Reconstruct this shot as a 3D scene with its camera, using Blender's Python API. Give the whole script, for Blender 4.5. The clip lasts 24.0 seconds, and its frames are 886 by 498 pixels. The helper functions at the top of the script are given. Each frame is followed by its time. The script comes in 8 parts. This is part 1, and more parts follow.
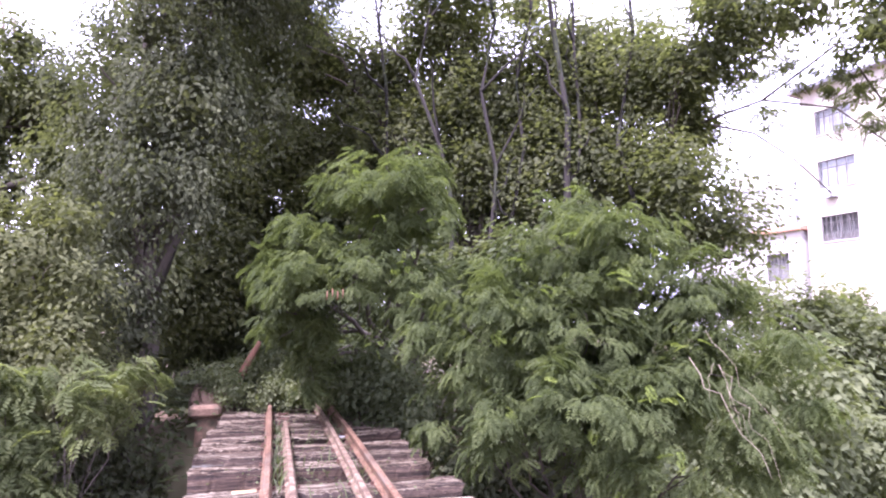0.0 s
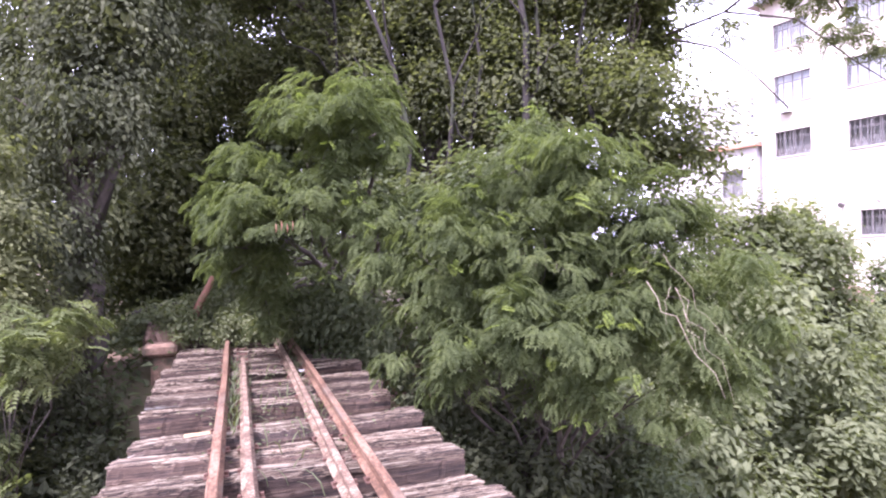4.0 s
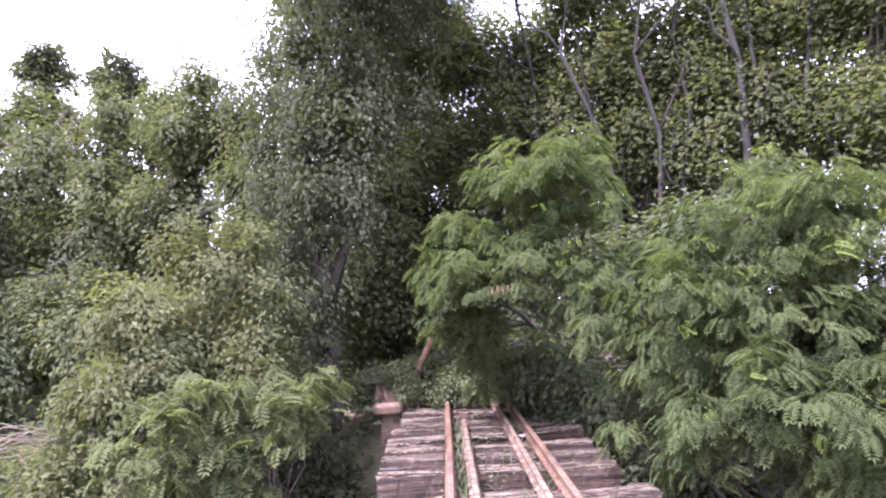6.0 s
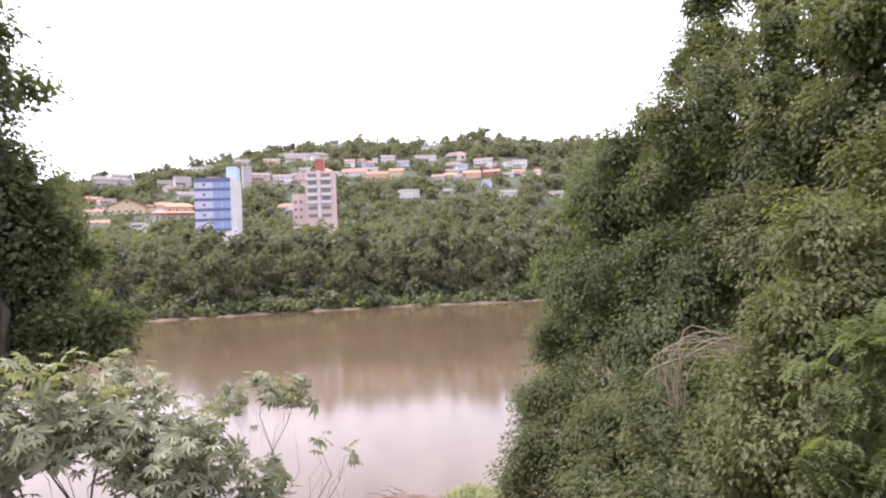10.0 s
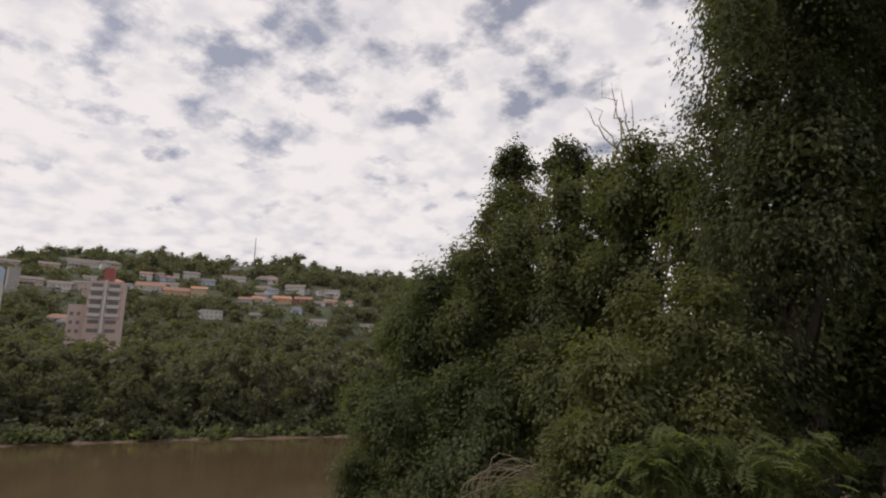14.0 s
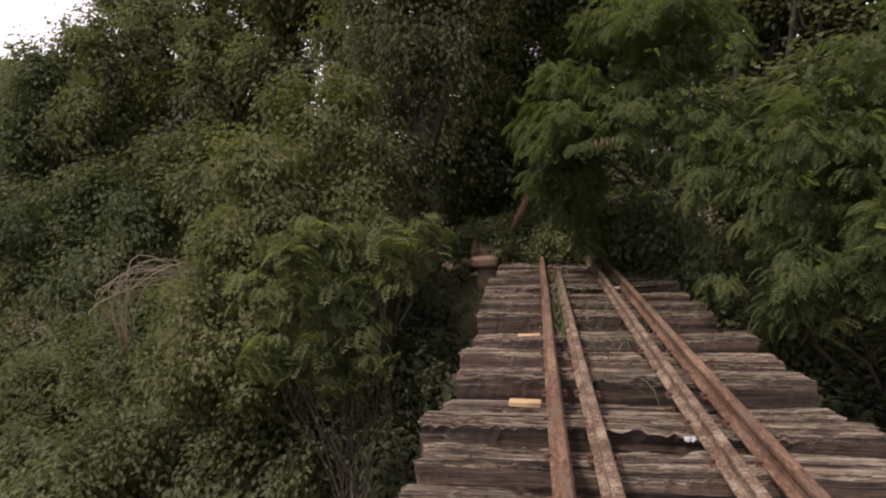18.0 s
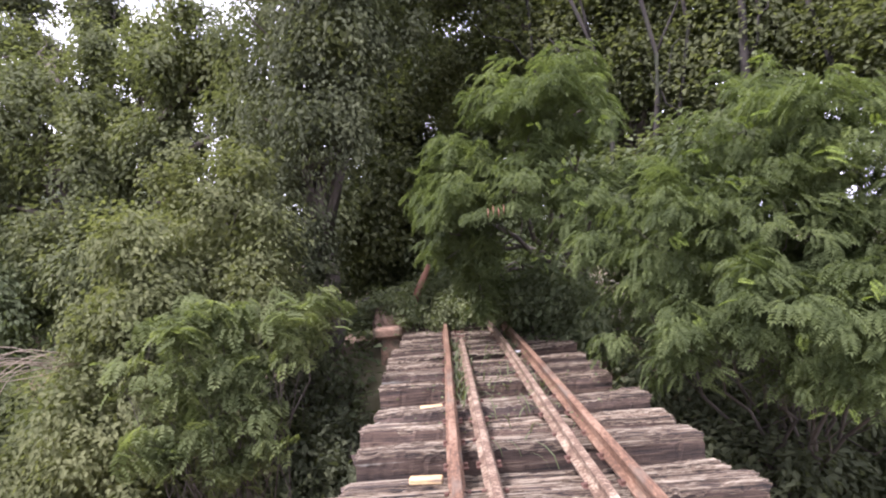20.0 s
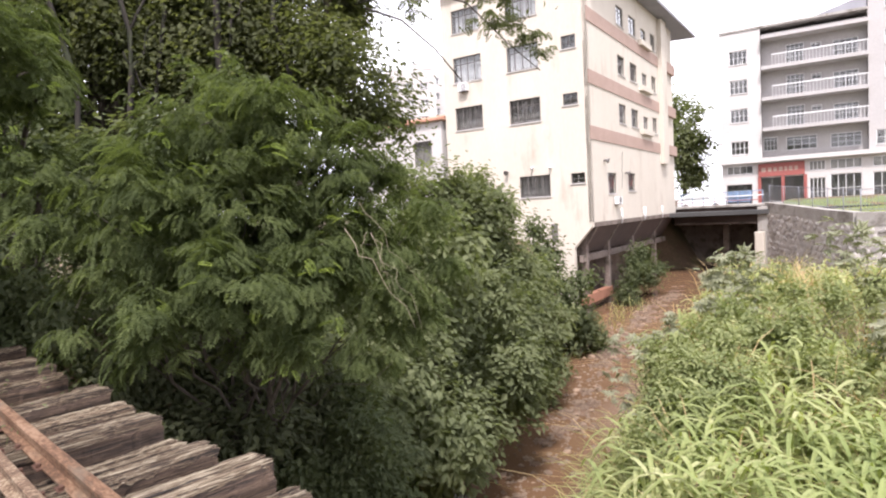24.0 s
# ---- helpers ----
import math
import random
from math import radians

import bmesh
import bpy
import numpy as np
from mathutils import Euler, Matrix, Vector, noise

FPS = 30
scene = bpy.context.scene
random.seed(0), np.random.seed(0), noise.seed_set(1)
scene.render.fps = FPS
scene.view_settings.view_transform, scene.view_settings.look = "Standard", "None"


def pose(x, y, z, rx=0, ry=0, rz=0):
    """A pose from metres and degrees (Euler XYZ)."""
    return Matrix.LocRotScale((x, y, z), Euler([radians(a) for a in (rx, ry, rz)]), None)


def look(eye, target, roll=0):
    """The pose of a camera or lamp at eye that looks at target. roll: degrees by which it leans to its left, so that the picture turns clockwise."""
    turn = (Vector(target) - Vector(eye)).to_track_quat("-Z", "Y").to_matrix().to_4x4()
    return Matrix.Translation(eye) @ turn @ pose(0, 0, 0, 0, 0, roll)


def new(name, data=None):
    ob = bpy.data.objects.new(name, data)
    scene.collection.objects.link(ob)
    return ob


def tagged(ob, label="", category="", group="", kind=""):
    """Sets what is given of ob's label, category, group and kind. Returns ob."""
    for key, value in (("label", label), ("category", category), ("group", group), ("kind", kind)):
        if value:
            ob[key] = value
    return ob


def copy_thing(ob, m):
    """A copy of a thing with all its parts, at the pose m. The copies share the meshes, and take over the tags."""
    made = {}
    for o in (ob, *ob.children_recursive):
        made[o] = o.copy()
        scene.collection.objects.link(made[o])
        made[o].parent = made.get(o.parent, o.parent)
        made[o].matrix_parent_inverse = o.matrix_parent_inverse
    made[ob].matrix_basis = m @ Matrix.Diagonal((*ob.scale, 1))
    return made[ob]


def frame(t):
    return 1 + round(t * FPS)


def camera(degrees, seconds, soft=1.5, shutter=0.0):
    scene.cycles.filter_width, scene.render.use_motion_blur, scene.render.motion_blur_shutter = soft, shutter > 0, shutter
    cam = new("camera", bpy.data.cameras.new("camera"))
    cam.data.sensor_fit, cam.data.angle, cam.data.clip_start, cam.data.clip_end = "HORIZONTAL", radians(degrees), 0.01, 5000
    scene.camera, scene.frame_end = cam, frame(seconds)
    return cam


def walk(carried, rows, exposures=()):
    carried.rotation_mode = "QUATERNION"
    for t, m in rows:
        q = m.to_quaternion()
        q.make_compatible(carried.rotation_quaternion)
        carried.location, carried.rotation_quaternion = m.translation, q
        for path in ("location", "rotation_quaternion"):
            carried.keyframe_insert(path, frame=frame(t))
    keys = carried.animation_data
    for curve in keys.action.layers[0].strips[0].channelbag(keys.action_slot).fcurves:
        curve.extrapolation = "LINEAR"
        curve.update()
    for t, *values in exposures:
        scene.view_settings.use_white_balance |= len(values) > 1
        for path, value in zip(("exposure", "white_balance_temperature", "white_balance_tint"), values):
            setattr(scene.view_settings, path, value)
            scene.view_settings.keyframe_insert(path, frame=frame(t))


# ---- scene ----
cam = camera(73.0, 24.0, soft=2.1)
PATH = [
    (0.0, pose(-0.540, -0.068, 1.510, 97.65, -0.90, -15.68)),
    (0.5, pose(-0.541, -0.051, 1.498, 93.64, -0.34, -16.11)),
    (1.0, pose(-0.564, -0.002, 1.496, 92.31, 0.46, -9.86)),
    (1.5, pose(-0.550, 0.036, 1.479, 89.79, 1.33, -5.38)),
    (2.0, pose(-0.502, 0.071, 1.511, 86.98, 2.66, -1.27)),
    (2.5, pose(-0.426, 0.071, 1.542, 91.23, -0.47, -14.26)),
    (4.5, pose(-0.374, 0.195, 1.606, 90.37, 1.10, -19.19)),
    (5.0, pose(-0.414, 0.222, 1.655, 94.39, 1.40, -10.90)),
    (5.5, pose(-0.465, 0.233, 1.669, 96.65, 0.44, -8.04)),
    (6.0, pose(-0.511, 0.264, 1.674, 96.29, 2.91, 0.11)),
    (6.5, pose(-0.536, 0.295, 1.668, 88.97, 4.02, 17.78)),
    (7.0, pose(-0.555, 0.261, 1.701, 96.94, -2.44, 20.84)),
    (7.5, pose(-0.560, 0.242, 1.710, 98.46, -1.14, 25.65)),
    (8.0, pose(-0.572, 0.246, 1.670, 95.61, 1.91, 26.86)),
    (8.5, pose(-0.604, 0.245, 1.654, 92.31, 2.07, 32.61)),
    (9.0, pose(-0.594, 0.258, 1.673, 85.51, 1.59, 42.66)),
    (9.5, pose(-0.621, 0.283, 1.703, 85.63, 3.01, 52.13)),
    (10.0, pose(-0.660, 0.311, 1.706, 91.20, 2.38, 58.70)),
    (10.5, pose(-0.666, 0.292, 1.691, 95.99, 2.67, 63.95)),
    (12.5, pose(-0.756, 0.125, 1.541, 95.78, 1.72, 55.16)),
    (13.0, pose(-0.743, 0.100, 1.527, 94.51, -1.15, 48.74)),
    (13.5, pose(-0.732, 0.088, 1.539, 99.25, -0.30, 44.72)),
    (14.0, pose(-0.719, 0.080, 1.542, 103.41, -0.15, 40.38)),
    (14.5, pose(-0.716, 0.069, 1.544, 103.75, 0.85, 45.55)),
    (15.0, pose(-0.721, 0.080, 1.541, 102.24, 1.87, 51.50)),
    (15.5, pose(-0.723, 0.107, 1.522, 98.53, 0.15, 37.82)),
    (16.0, pose(-0.748, 0.133, 1.526, 91.86, 1.89, 37.50)),
    (16.5, pose(-0.744, 0.145, 1.494, 90.14, 2.14, 29.66)),
    (17.0, pose(-0.726, 0.146, 1.502, 90.59, 2.40, 20.15)),
    (17.5, pose(-0.704, 0.128, 1.486, 86.60, 3.16, 14.55)),
    (18.0, pose(-0.642, 0.148, 1.478, 84.02, 1.90, 8.66)),
    (18.5, pose(-0.598, 0.191, 1.489, 86.45, 2.98, 2.94)),
    (20.5, pose(-0.507, 0.189, 1.484, 90.12, 4.45, -2.85)),
    (21.0, pose(-0.467, 0.185, 1.452, 88.89, 5.19, -10.58)),
    (21.5, pose(-0.450, 0.145, 1.406, 85.33, 4.61, -24.35)),
    (22.0, pose(-0.402, 0.115, 1.385, 83.99, 3.42, -33.94)),
    (22.5, pose(-0.363, 0.118, 1.432, 85.95, 3.78, -41.17)),
    (23.0, pose(-0.334, 0.117, 1.446, 88.00, 3.74, -48.57)),
    (23.5, pose(-0.327, 0.106, 1.425, 88.39, 4.00, -49.58)),
    (24.0, pose(-0.347, 0.080, 1.385, 86.66, 3.03, -46.50)),
]
# exposures: stops
EXPOSURES = [(t, e, k, m) for t, e, k, m in ((0, 2.13, 5450, 47), (1.5, 2.18, 5500, 44), (2.5, 2.18, 5500, 44), (5.0, 2.13, 5450, 46), (6.0, 2.25, 5400, 44), (7.0, 2.22, 5600, 38), (8, 1.88, 5750, 32), (9, 1.45, 6000, 29), (10.5, 1.05, 6000, 26), (12.5, -0.6, 6600, 16), (14.5, -0.7, 6700, 17), (16.2, -0.95, 6700, 20), (17.0, -0.6, 6700, 22), (17.5, -0.25, 6700, 24), (18.0, 0.15, 6600, 27), (18.5, 0.55, 6500, 27), (20.5, 1.78, 5650, 31), (21.2, 1.76, 5700, 31), (22, 1.5, 6200, 28), (23, 1.28, 6300, 20), (24, 1.1, 6200, 20))]
walk(cam, PATH, EXPOSURES)

# ---- world and sun ----
SUN_EL, SUN_BEARING = 56.0, 128.0      # degrees; bearing counted from +y towards -x
world = bpy.data.worlds.new("world")
scene.world = world
world.use_nodes = True
wn, wl = world.node_tree.nodes, world.node_tree.links
wn.clear()
w_out = wn.new("ShaderNodeOutputWorld")
w_bg = wn.new("ShaderNodeBackground")
w_sky = wn.new("ShaderNodeTexSky")
w_sky.sky_type = "NISHITA"
w_sky.sun_disc = False
w_sky.sun_elevation = radians(SUN_EL)
w_sky.sun_rotation = radians(-SUN_BEARING)
w_sky.dust_density = 3.0
w_co = wn.new("ShaderNodeTexCoord")
# clouds lie on a level layer, so they close up towards the horizon
w_sep = wn.new("ShaderNodeSeparateXYZ")
w_low = wn.new("ShaderNodeMath")
w_low.operation = "MAXIMUM"
w_low.inputs[1].default_value = 0.0
w_den = wn.new("ShaderNodeMath")
w_den.operation = "ADD"
w_den.inputs[1].default_value = 0.26
w_div = wn.new("ShaderNodeVectorMath")
w_div.operation = "DIVIDE"
w_com = wn.new("ShaderNodeCombineXYZ")
w_noise = wn.new("ShaderNodeTexNoise")
w_noise.inputs["Scale"].default_value = 6.2
w_noise.inputs["Detail"].default_value = 7.0
w_noise.inputs["Roughness"].default_value = 0.58
w_noise.inputs["Distortion"].default_value = 0.0
w_ramp = wn.new("ShaderNodeValToRGB")
w_ramp.color_ramp.elements[0].position = 0.4
w_ramp.color_ramp.elements[1].position = 0.54
w_mix = wn.new("ShaderNodeMix")
w_mix.data_type = "RGBA"
w_shade = wn.new("ShaderNodeTexNoise")
w_shade.inputs["Scale"].default_value = 11.0
w_shade.inputs["Detail"].default_value = 6.0
w_puff = wn.new("ShaderNodeValToRGB")
w_puff.color_ramp.elements[0].position, w_puff.color_ramp.elements[0].color = 0.36, (0.8, 0.81, 0.84, 1)
w_puff.color_ramp.elements[1].position, w_puff.color_ramp.elements[1].color = 0.56, (1.0, 0.99, 0.98, 1)
w_lit = wn.new("ShaderNodeVectorMath")
w_lit.operation = "SCALE"
w_lit.inputs["Scale"].default_value = 10.3
wl.new(w_shade.outputs["Fac"], w_puff.inputs[0])
wl.new(w_puff.outputs[0], w_lit.inputs[0])
wl.new(w_lit.outputs[0], w_mix.inputs[7])
w_grey = wn.new("ShaderNodeMix")
w_grey.data_type = "RGBA"
w_grey.inputs[0].default_value = 0.45
w_grey.inputs[7].default_value = (6.0, 6.2, 6.8, 1)
wl.new(w_co.outputs["Generated"], w_sep.inputs[0])
wl.new(w_sep.outputs[2], w_low.inputs[0])
wl.new(w_low.outputs[0], w_den.inputs[0])
for k in range(3):
    wl.new(w_den.outputs[0], w_com.inputs[k])
wl.new(w_co.outputs["Generated"], w_div.inputs[0])
wl.new(w_com.outputs[0], w_div.inputs[1])
wl.new(w_div.outputs[0], w_noise.inputs["Vector"])
wl.new(w_div.outputs[0], w_shade.inputs["Vector"])
w_hz = wn.new("ShaderNodeMapRange")
w_hz.inputs[1].default_value, w_hz.inputs[2].default_value = 0.1, 0.55
w_hz.inputs[3].default_value, w_hz.inputs[4].default_value = 0.24, -0.01
wl.new(w_low.outputs[0], w_hz.inputs[0])
w_add = wn.new("ShaderNodeMath")
w_add.operation = "ADD"
wl.new(w_noise.outputs["Fac"], w_add.inputs[0])
wl.new(w_hz.outputs[0], w_add.inputs[1])
wl.new(w_add.outputs[0], w_ramp.inputs[0])
wl.new(w_sky.outputs[0], w_grey.inputs[6])
wl.new(w_grey.outputs[2], w_mix.inputs[6])
wl.new(w_ramp.outputs[0], w_mix.inputs[0])
wl.new(w_mix.outputs[2], w_bg.inputs[0])
w_bg.inputs[1].default_value = 0.13
wl.new(w_bg.outputs[0], w_out.inputs[0])

sun_data = bpy.data.lights.new("sun", "SUN")
sun_data.energy = 3.0
sun_data.angle = radians(7)
sun_data.color = (1.0, 0.95, 0.87)
sun = new("sun", sun_data)
sb, se = radians(SUN_BEARING), radians(SUN_EL)
sun.matrix_world = look((-60 * math.sin(sb) * math.cos(se), 60 * math.cos(sb) * math.cos(se), 60 * math.sin(se)), (0, 0, 0))


# ---- materials ----
def shader(name):
    m = bpy.data.materials.new(name)
    m.use_nodes = True
    return m, m.node_tree.nodes, m.node_tree.links, m.node_tree.nodes["Principled BSDF"]


def ramp_node(nodes, stops):
    r = nodes.new("ShaderNodeValToRGB")
    while len(r.color_ramp.elements) < len(stops):
        r.color_ramp.elements.new(0.5)
    for e, (p, c) in zip(r.color_ramp.elements, stops):
        e.position, e.color = p, (*c, 1)
    return r


def noise_node(nodes, links, scale, detail=4.0, vec=None, rough=0.55):
    n = nodes.new("ShaderNodeTexNoise")
    n.inputs["Scale"].default_value = scale
    n.inputs["Detail"].default_value = detail
    n.inputs["Roughness"].default_value = rough
    if vec is not None:
        links.new(vec, n.inputs["Vector"])
    return n


def surface(name, stops, scale=3.0, fine=40.0, rough=0.8, bump=0.2, stretch=(1, 1, 1), metal=0.0, dist=0.01, vary=0.0, dirt=None):
    """A surface with a large mottling, a fine grain and a relief, in object space."""
    m, n, l, b = shader(name)
    co = n.new("ShaderNodeTexCoord")
    mp = n.new("ShaderNodeMapping")
    mp.inputs["Scale"].default_value = stretch
    l.new(co.outputs["Object"], mp.inputs[0])
    big = noise_node(n, l, scale, 5, mp.outputs[0])
    small = noise_node(n, l, fine, 6, mp.outputs[0], 0.65)
    mix = n.new("ShaderNodeMath")
    mix.operation = "MULTIPLY_ADD"
    mix.inputs[1].default_value = 0.55
    l.new(small.outputs["Fac"], mix.inputs[0])
    half = n.new("ShaderNodeMath")
    half.operation = "MULTIPLY"
    half.inputs[1].default_value = 0.45
    l.new(big.outputs["Fac"], half.inputs[0])
    l.new(half.outputs[0], mix.inputs[2])
    rp = ramp_node(n, stops)
    l.new(mix.outputs[0], rp.inputs[0])
    col = rp.outputs[0]
    if dirt:
        dn = noise_node(n, l, dirt[0], 6, mp.outputs[0], 0.6)
        dr = ramp_node(n, [(dirt[1], (0, 0, 0)), (dirt[2], (1, 1, 1))])
        l.new(dn.outputs["Fac"], dr.inputs[0])
        dm = n.new("ShaderNodeMix")
        dm.data_type = "RGBA"
        dm.inputs[7].default_value = (*dirt[3], 1)
        l.new(dr.outputs[0], dm.inputs[0])
        l.new(col, dm.inputs[6])
        col = dm.outputs[2]
    if vary:
        info = n.new("ShaderNodeObjectInfo")
        hsv = n.new("ShaderNodeHueSaturation")
        mr = n.new("ShaderNodeMapRange")
        mr.inputs[3].default_value, mr.inputs[4].default_value = 1 - vary, 1 + vary
        l.new(info.outputs["Random"], mr.inputs[0])
        l.new(mr.outputs[0], hsv.inputs["Value"])
        l.new(col, hsv.inputs["Color"])
        col = hsv.outputs[0]
    l.new(col, b.inputs["Base Color"])
    b.inputs["Roughness"].default_value = rough
    b.inputs["Metallic"].default_value = metal
    if bump:
        bp = n.new("ShaderNodeBump")
        bp.inputs["Strength"].default_value = bump
        bp.inputs["Distance"].default_value = dist
        l.new(mix.outputs[0], bp.inputs["Height"])
        l.new(bp.outputs[0], b.inputs["Normal"])
    return m


def foliage(name, dark, mid, light, glow=0.35, rough=0.75, patch=0.6):
    """Leaves: each one has its own green, patches of the crown differ, and light passes through."""
    dark, mid, light = ((c[0] * 1.06, c[1] * 0.98, c[2]) for c in (dark, mid, light))
    m, n, l, b = shader(name)
    geo = n.new("ShaderNodeNewGeometry")
    co = n.new("ShaderNodeTexCoord")
    pt = noise_node(n, l, patch, 3, co.outputs["Object"])
    add = n.new("ShaderNodeMath")
    add.operation = "MULTIPLY_ADD"
    add.inputs[1].default_value = 0.24
    l.new(geo.outputs["Random Per Island"], add.inputs[0])
    half = n.new("ShaderNodeMath")
    half.operation = "MULTIPLY"
    half.inputs[1].default_value = 0.76
    l.new(pt.outputs["Fac"], half.inputs[0])
    l.new(half.outputs[0], add.inputs[2])
    rp = ramp_node(n, [(0.2, dark), (0.5, mid), (0.8, light)])
    l.new(add.outputs[0], rp.inputs[0])
    l.new(rp.outputs[0], b.inputs["Base Color"])
    b.inputs["Roughness"].default_value = rough
    b.inputs["Specular IOR Level"].default_value = 0.08
    tr = n.new("ShaderNodeBsdfTranslucent")
    tint = n.new("ShaderNodeMix")
    tint.data_type = "RGBA"
    tint.blend_type = "MULTIPLY"
    tint.inputs[0].default_value = 1.0
    tint.inputs[7].default_value = (1.5, 1.6, 0.7, 1)
    l.new(rp.outputs[0], tint.inputs[6])
    l.new(tint.outputs[2], tr.inputs[0])
    mx = n.new("ShaderNodeMixShader")
    mx.inputs[0].default_value = glow
    l.new(b.outputs[0], mx.inputs[1])
    l.new(tr.outputs[0], mx.inputs[2])
    l.new(mx.outputs[0], n["Material Output"].inputs[0])
    return m


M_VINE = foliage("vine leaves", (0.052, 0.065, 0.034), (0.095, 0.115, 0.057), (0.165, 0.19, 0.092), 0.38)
# lighter, yellower version of the vine leaves: the mound's sunlit look is in the colour
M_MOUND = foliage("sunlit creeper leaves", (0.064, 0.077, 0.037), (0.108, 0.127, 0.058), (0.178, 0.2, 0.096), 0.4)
# dark-leaved growth, also set into hollows where its colour stands in for deep shade
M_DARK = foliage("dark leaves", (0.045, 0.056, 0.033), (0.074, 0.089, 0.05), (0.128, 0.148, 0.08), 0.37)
M_TALL = foliage("backlit tree leaves", (0.054, 0.068, 0.036), (0.096, 0.115, 0.06), (0.165, 0.19, 0.096), 0.54)
M_PALEBUSH = foliage("pale bush leaves", (0.076, 0.096, 0.05), (0.132, 0.162, 0.083), (0.205, 0.24, 0.13), 0.42)
M_FEATHER = foliage("feathery leaves", (0.046, 0.064, 0.03), (0.08, 0.108, 0.045), (0.142, 0.182, 0.074), 0.48, rough=0.95, patch=1.6)
M_LOCUST = foliage("light pinnate leaves", (0.07, 0.092, 0.04), (0.106, 0.136, 0.058), (0.172, 0.208, 0.09), 0.46, patch=1.5)
M_YOUNG = foliage("young shoots", (0.095, 0.14, 0.032), (0.135, 0.19, 0.042), (0.195, 0.25, 0.06), 0.35)
M_BUSH = foliage("bush leaves", (0.05, 0.066, 0.034), (0.09, 0.116, 0.06), (0.17, 0.2, 0.11), 0.4)
M_CASTOR = foliage("castor leaves", (0.145, 0.17, 0.11), (0.245, 0.272, 0.185), (0.38, 0.405, 0.285), 0.25)
M_CANE = foliage("cane leaves", (0.13, 0.185, 0.065), (0.25, 0.305, 0.125), (0.43, 0.46, 0.26), 0.35)
M_GRASS = foliage("tall grass", (0.15, 0.185, 0.07), (0.27, 0.31, 0.125), (0.46, 0.47, 0.24), 0.35)
M_WEED = foliage("pale weeds", (0.12, 0.158, 0.07), (0.21, 0.255, 0.118), (0.36, 0.395, 0.205), 0.35)
M_STRAW = foliage("dry straw", (0.25, 0.19, 0.09), (0.36, 0.29, 0.15), (0.48, 0.40, 0.22), 0.2)
# lighter and greyer than near leaves: distance haze is put into this colour
M_FAR = foliage("far crowns", (0.076, 0.09, 0.06), (0.118, 0.132, 0.086), (0.185, 0.198, 0.126), 0.3, 0.85, 0.12)
M_BARK = surface("bark", [(0.3, (0.035, 0.028, 0.021)), (0.7, (0.11, 0.09, 0.07))], 4, 30, 0.9, 0.6, (1, 1, 0.3))
# bark colour taken far down, so the trunks' backlit darkness is in the colour
M_DARKBARK = surface("darkened bark", [(0.3, (0.011, 0.009, 0.007)), (0.7, (0.034, 0.028, 0.022))], 4, 30, 0.95, 0.8, (1, 1, 0.3), dirt=(3, 0.5, 0.62, (0.03, 0.036, 0.017)))
M_TWIG = surface("dry twigs", [(0.3, (0.2, 0.16, 0.11)), (0.7, (0.34, 0.28, 0.2))], 4, 30, 0.9, 0.3)
M_LOG = surface("red dead wood", [(0.3, (0.17, 0.075, 0.045)), (0.7, (0.32, 0.165, 0.10))], 3, 30, 0.85, 0.5, (1, 1, 0.2))
M_SLEEPER = surface("weathered sleeper side", [(0.40, (0.012, 0.008, 0.006)), (0.47, (0.046, 0.029, 0.019)), (0.55, (0.082, 0.053, 0.035)), (0.66, (0.17, 0.125, 0.088))], 4, 24, 0.9, 1.0, (0.16, 2.6, 4.5), dist=0.03, vary=0.3, dirt=(3.5, 0.62, 0.68, (0.3, 0.29, 0.235)))
M_SLEEPER_TOP = surface("bleached sleeper top", [(0.43, (0.013, 0.009, 0.006)), (0.468, (0.066, 0.042, 0.026)), (0.50, (0.11, 0.08, 0.05)), (0.53, (0.145, 0.115, 0.077)), (0.6, (0.3, 0.255, 0.183))], 3, 24, 0.95, 1.0, (0.14, 4.5, 4.5), dist=0.03, vary=0.2, dirt=(1.8, 0.6, 0.7, (0.15, 0.098, 0.058)))
M_WEDGE = surface("fresh yellow wood", [(0.35, (0.26, 0.16, 0.075)), (0.5, (0.44, 0.30, 0.14)), (0.62, (0.58, 0.43, 0.23))], 3, 25, 0.8, 0.5, (0.4, 3, 3), dirt=(6, 0.55, 0.65, (0.2, 0.14, 0.09)))
M_RAIL = surface("rusty rail steel", [(0.40, (0.065, 0.034, 0.019)), (0.5, (0.14, 0.075, 0.04)), (0.6, (0.23, 0.145, 0.09))], 3, 50, 0.8, 0.4, (1, 0.35, 1), metal=0.15, dirt=(5, 0.55, 0.68, (0.13, 0.095, 0.064)))
M_GUARD = surface("lichened guard rail steel", [(0.41, (0.07, 0.042, 0.025)), (0.5, (0.14, 0.088, 0.053)), (0.6, (0.3, 0.24, 0.165))], 7, 45, 0.85, 0.4, metal=0.1)
M_GIRDER = surface("rusty girder steel", [(0.3, (0.05, 0.025, 0.018)), (0.7, (0.14, 0.07, 0.045))], 2, 30, 0.8, 0.3, metal=0.2)
M_SOIL = surface("ground soil", [(0.3, (0.075, 0.049, 0.03)), (0.55, (0.15, 0.098, 0.06)), (0.75, (0.24, 0.163, 0.104))], 0.5, 7, 0.95, 0.6, dist=0.05, dirt=(0.35, 0.44, 0.6, (0.095, 0.085, 0.042)))


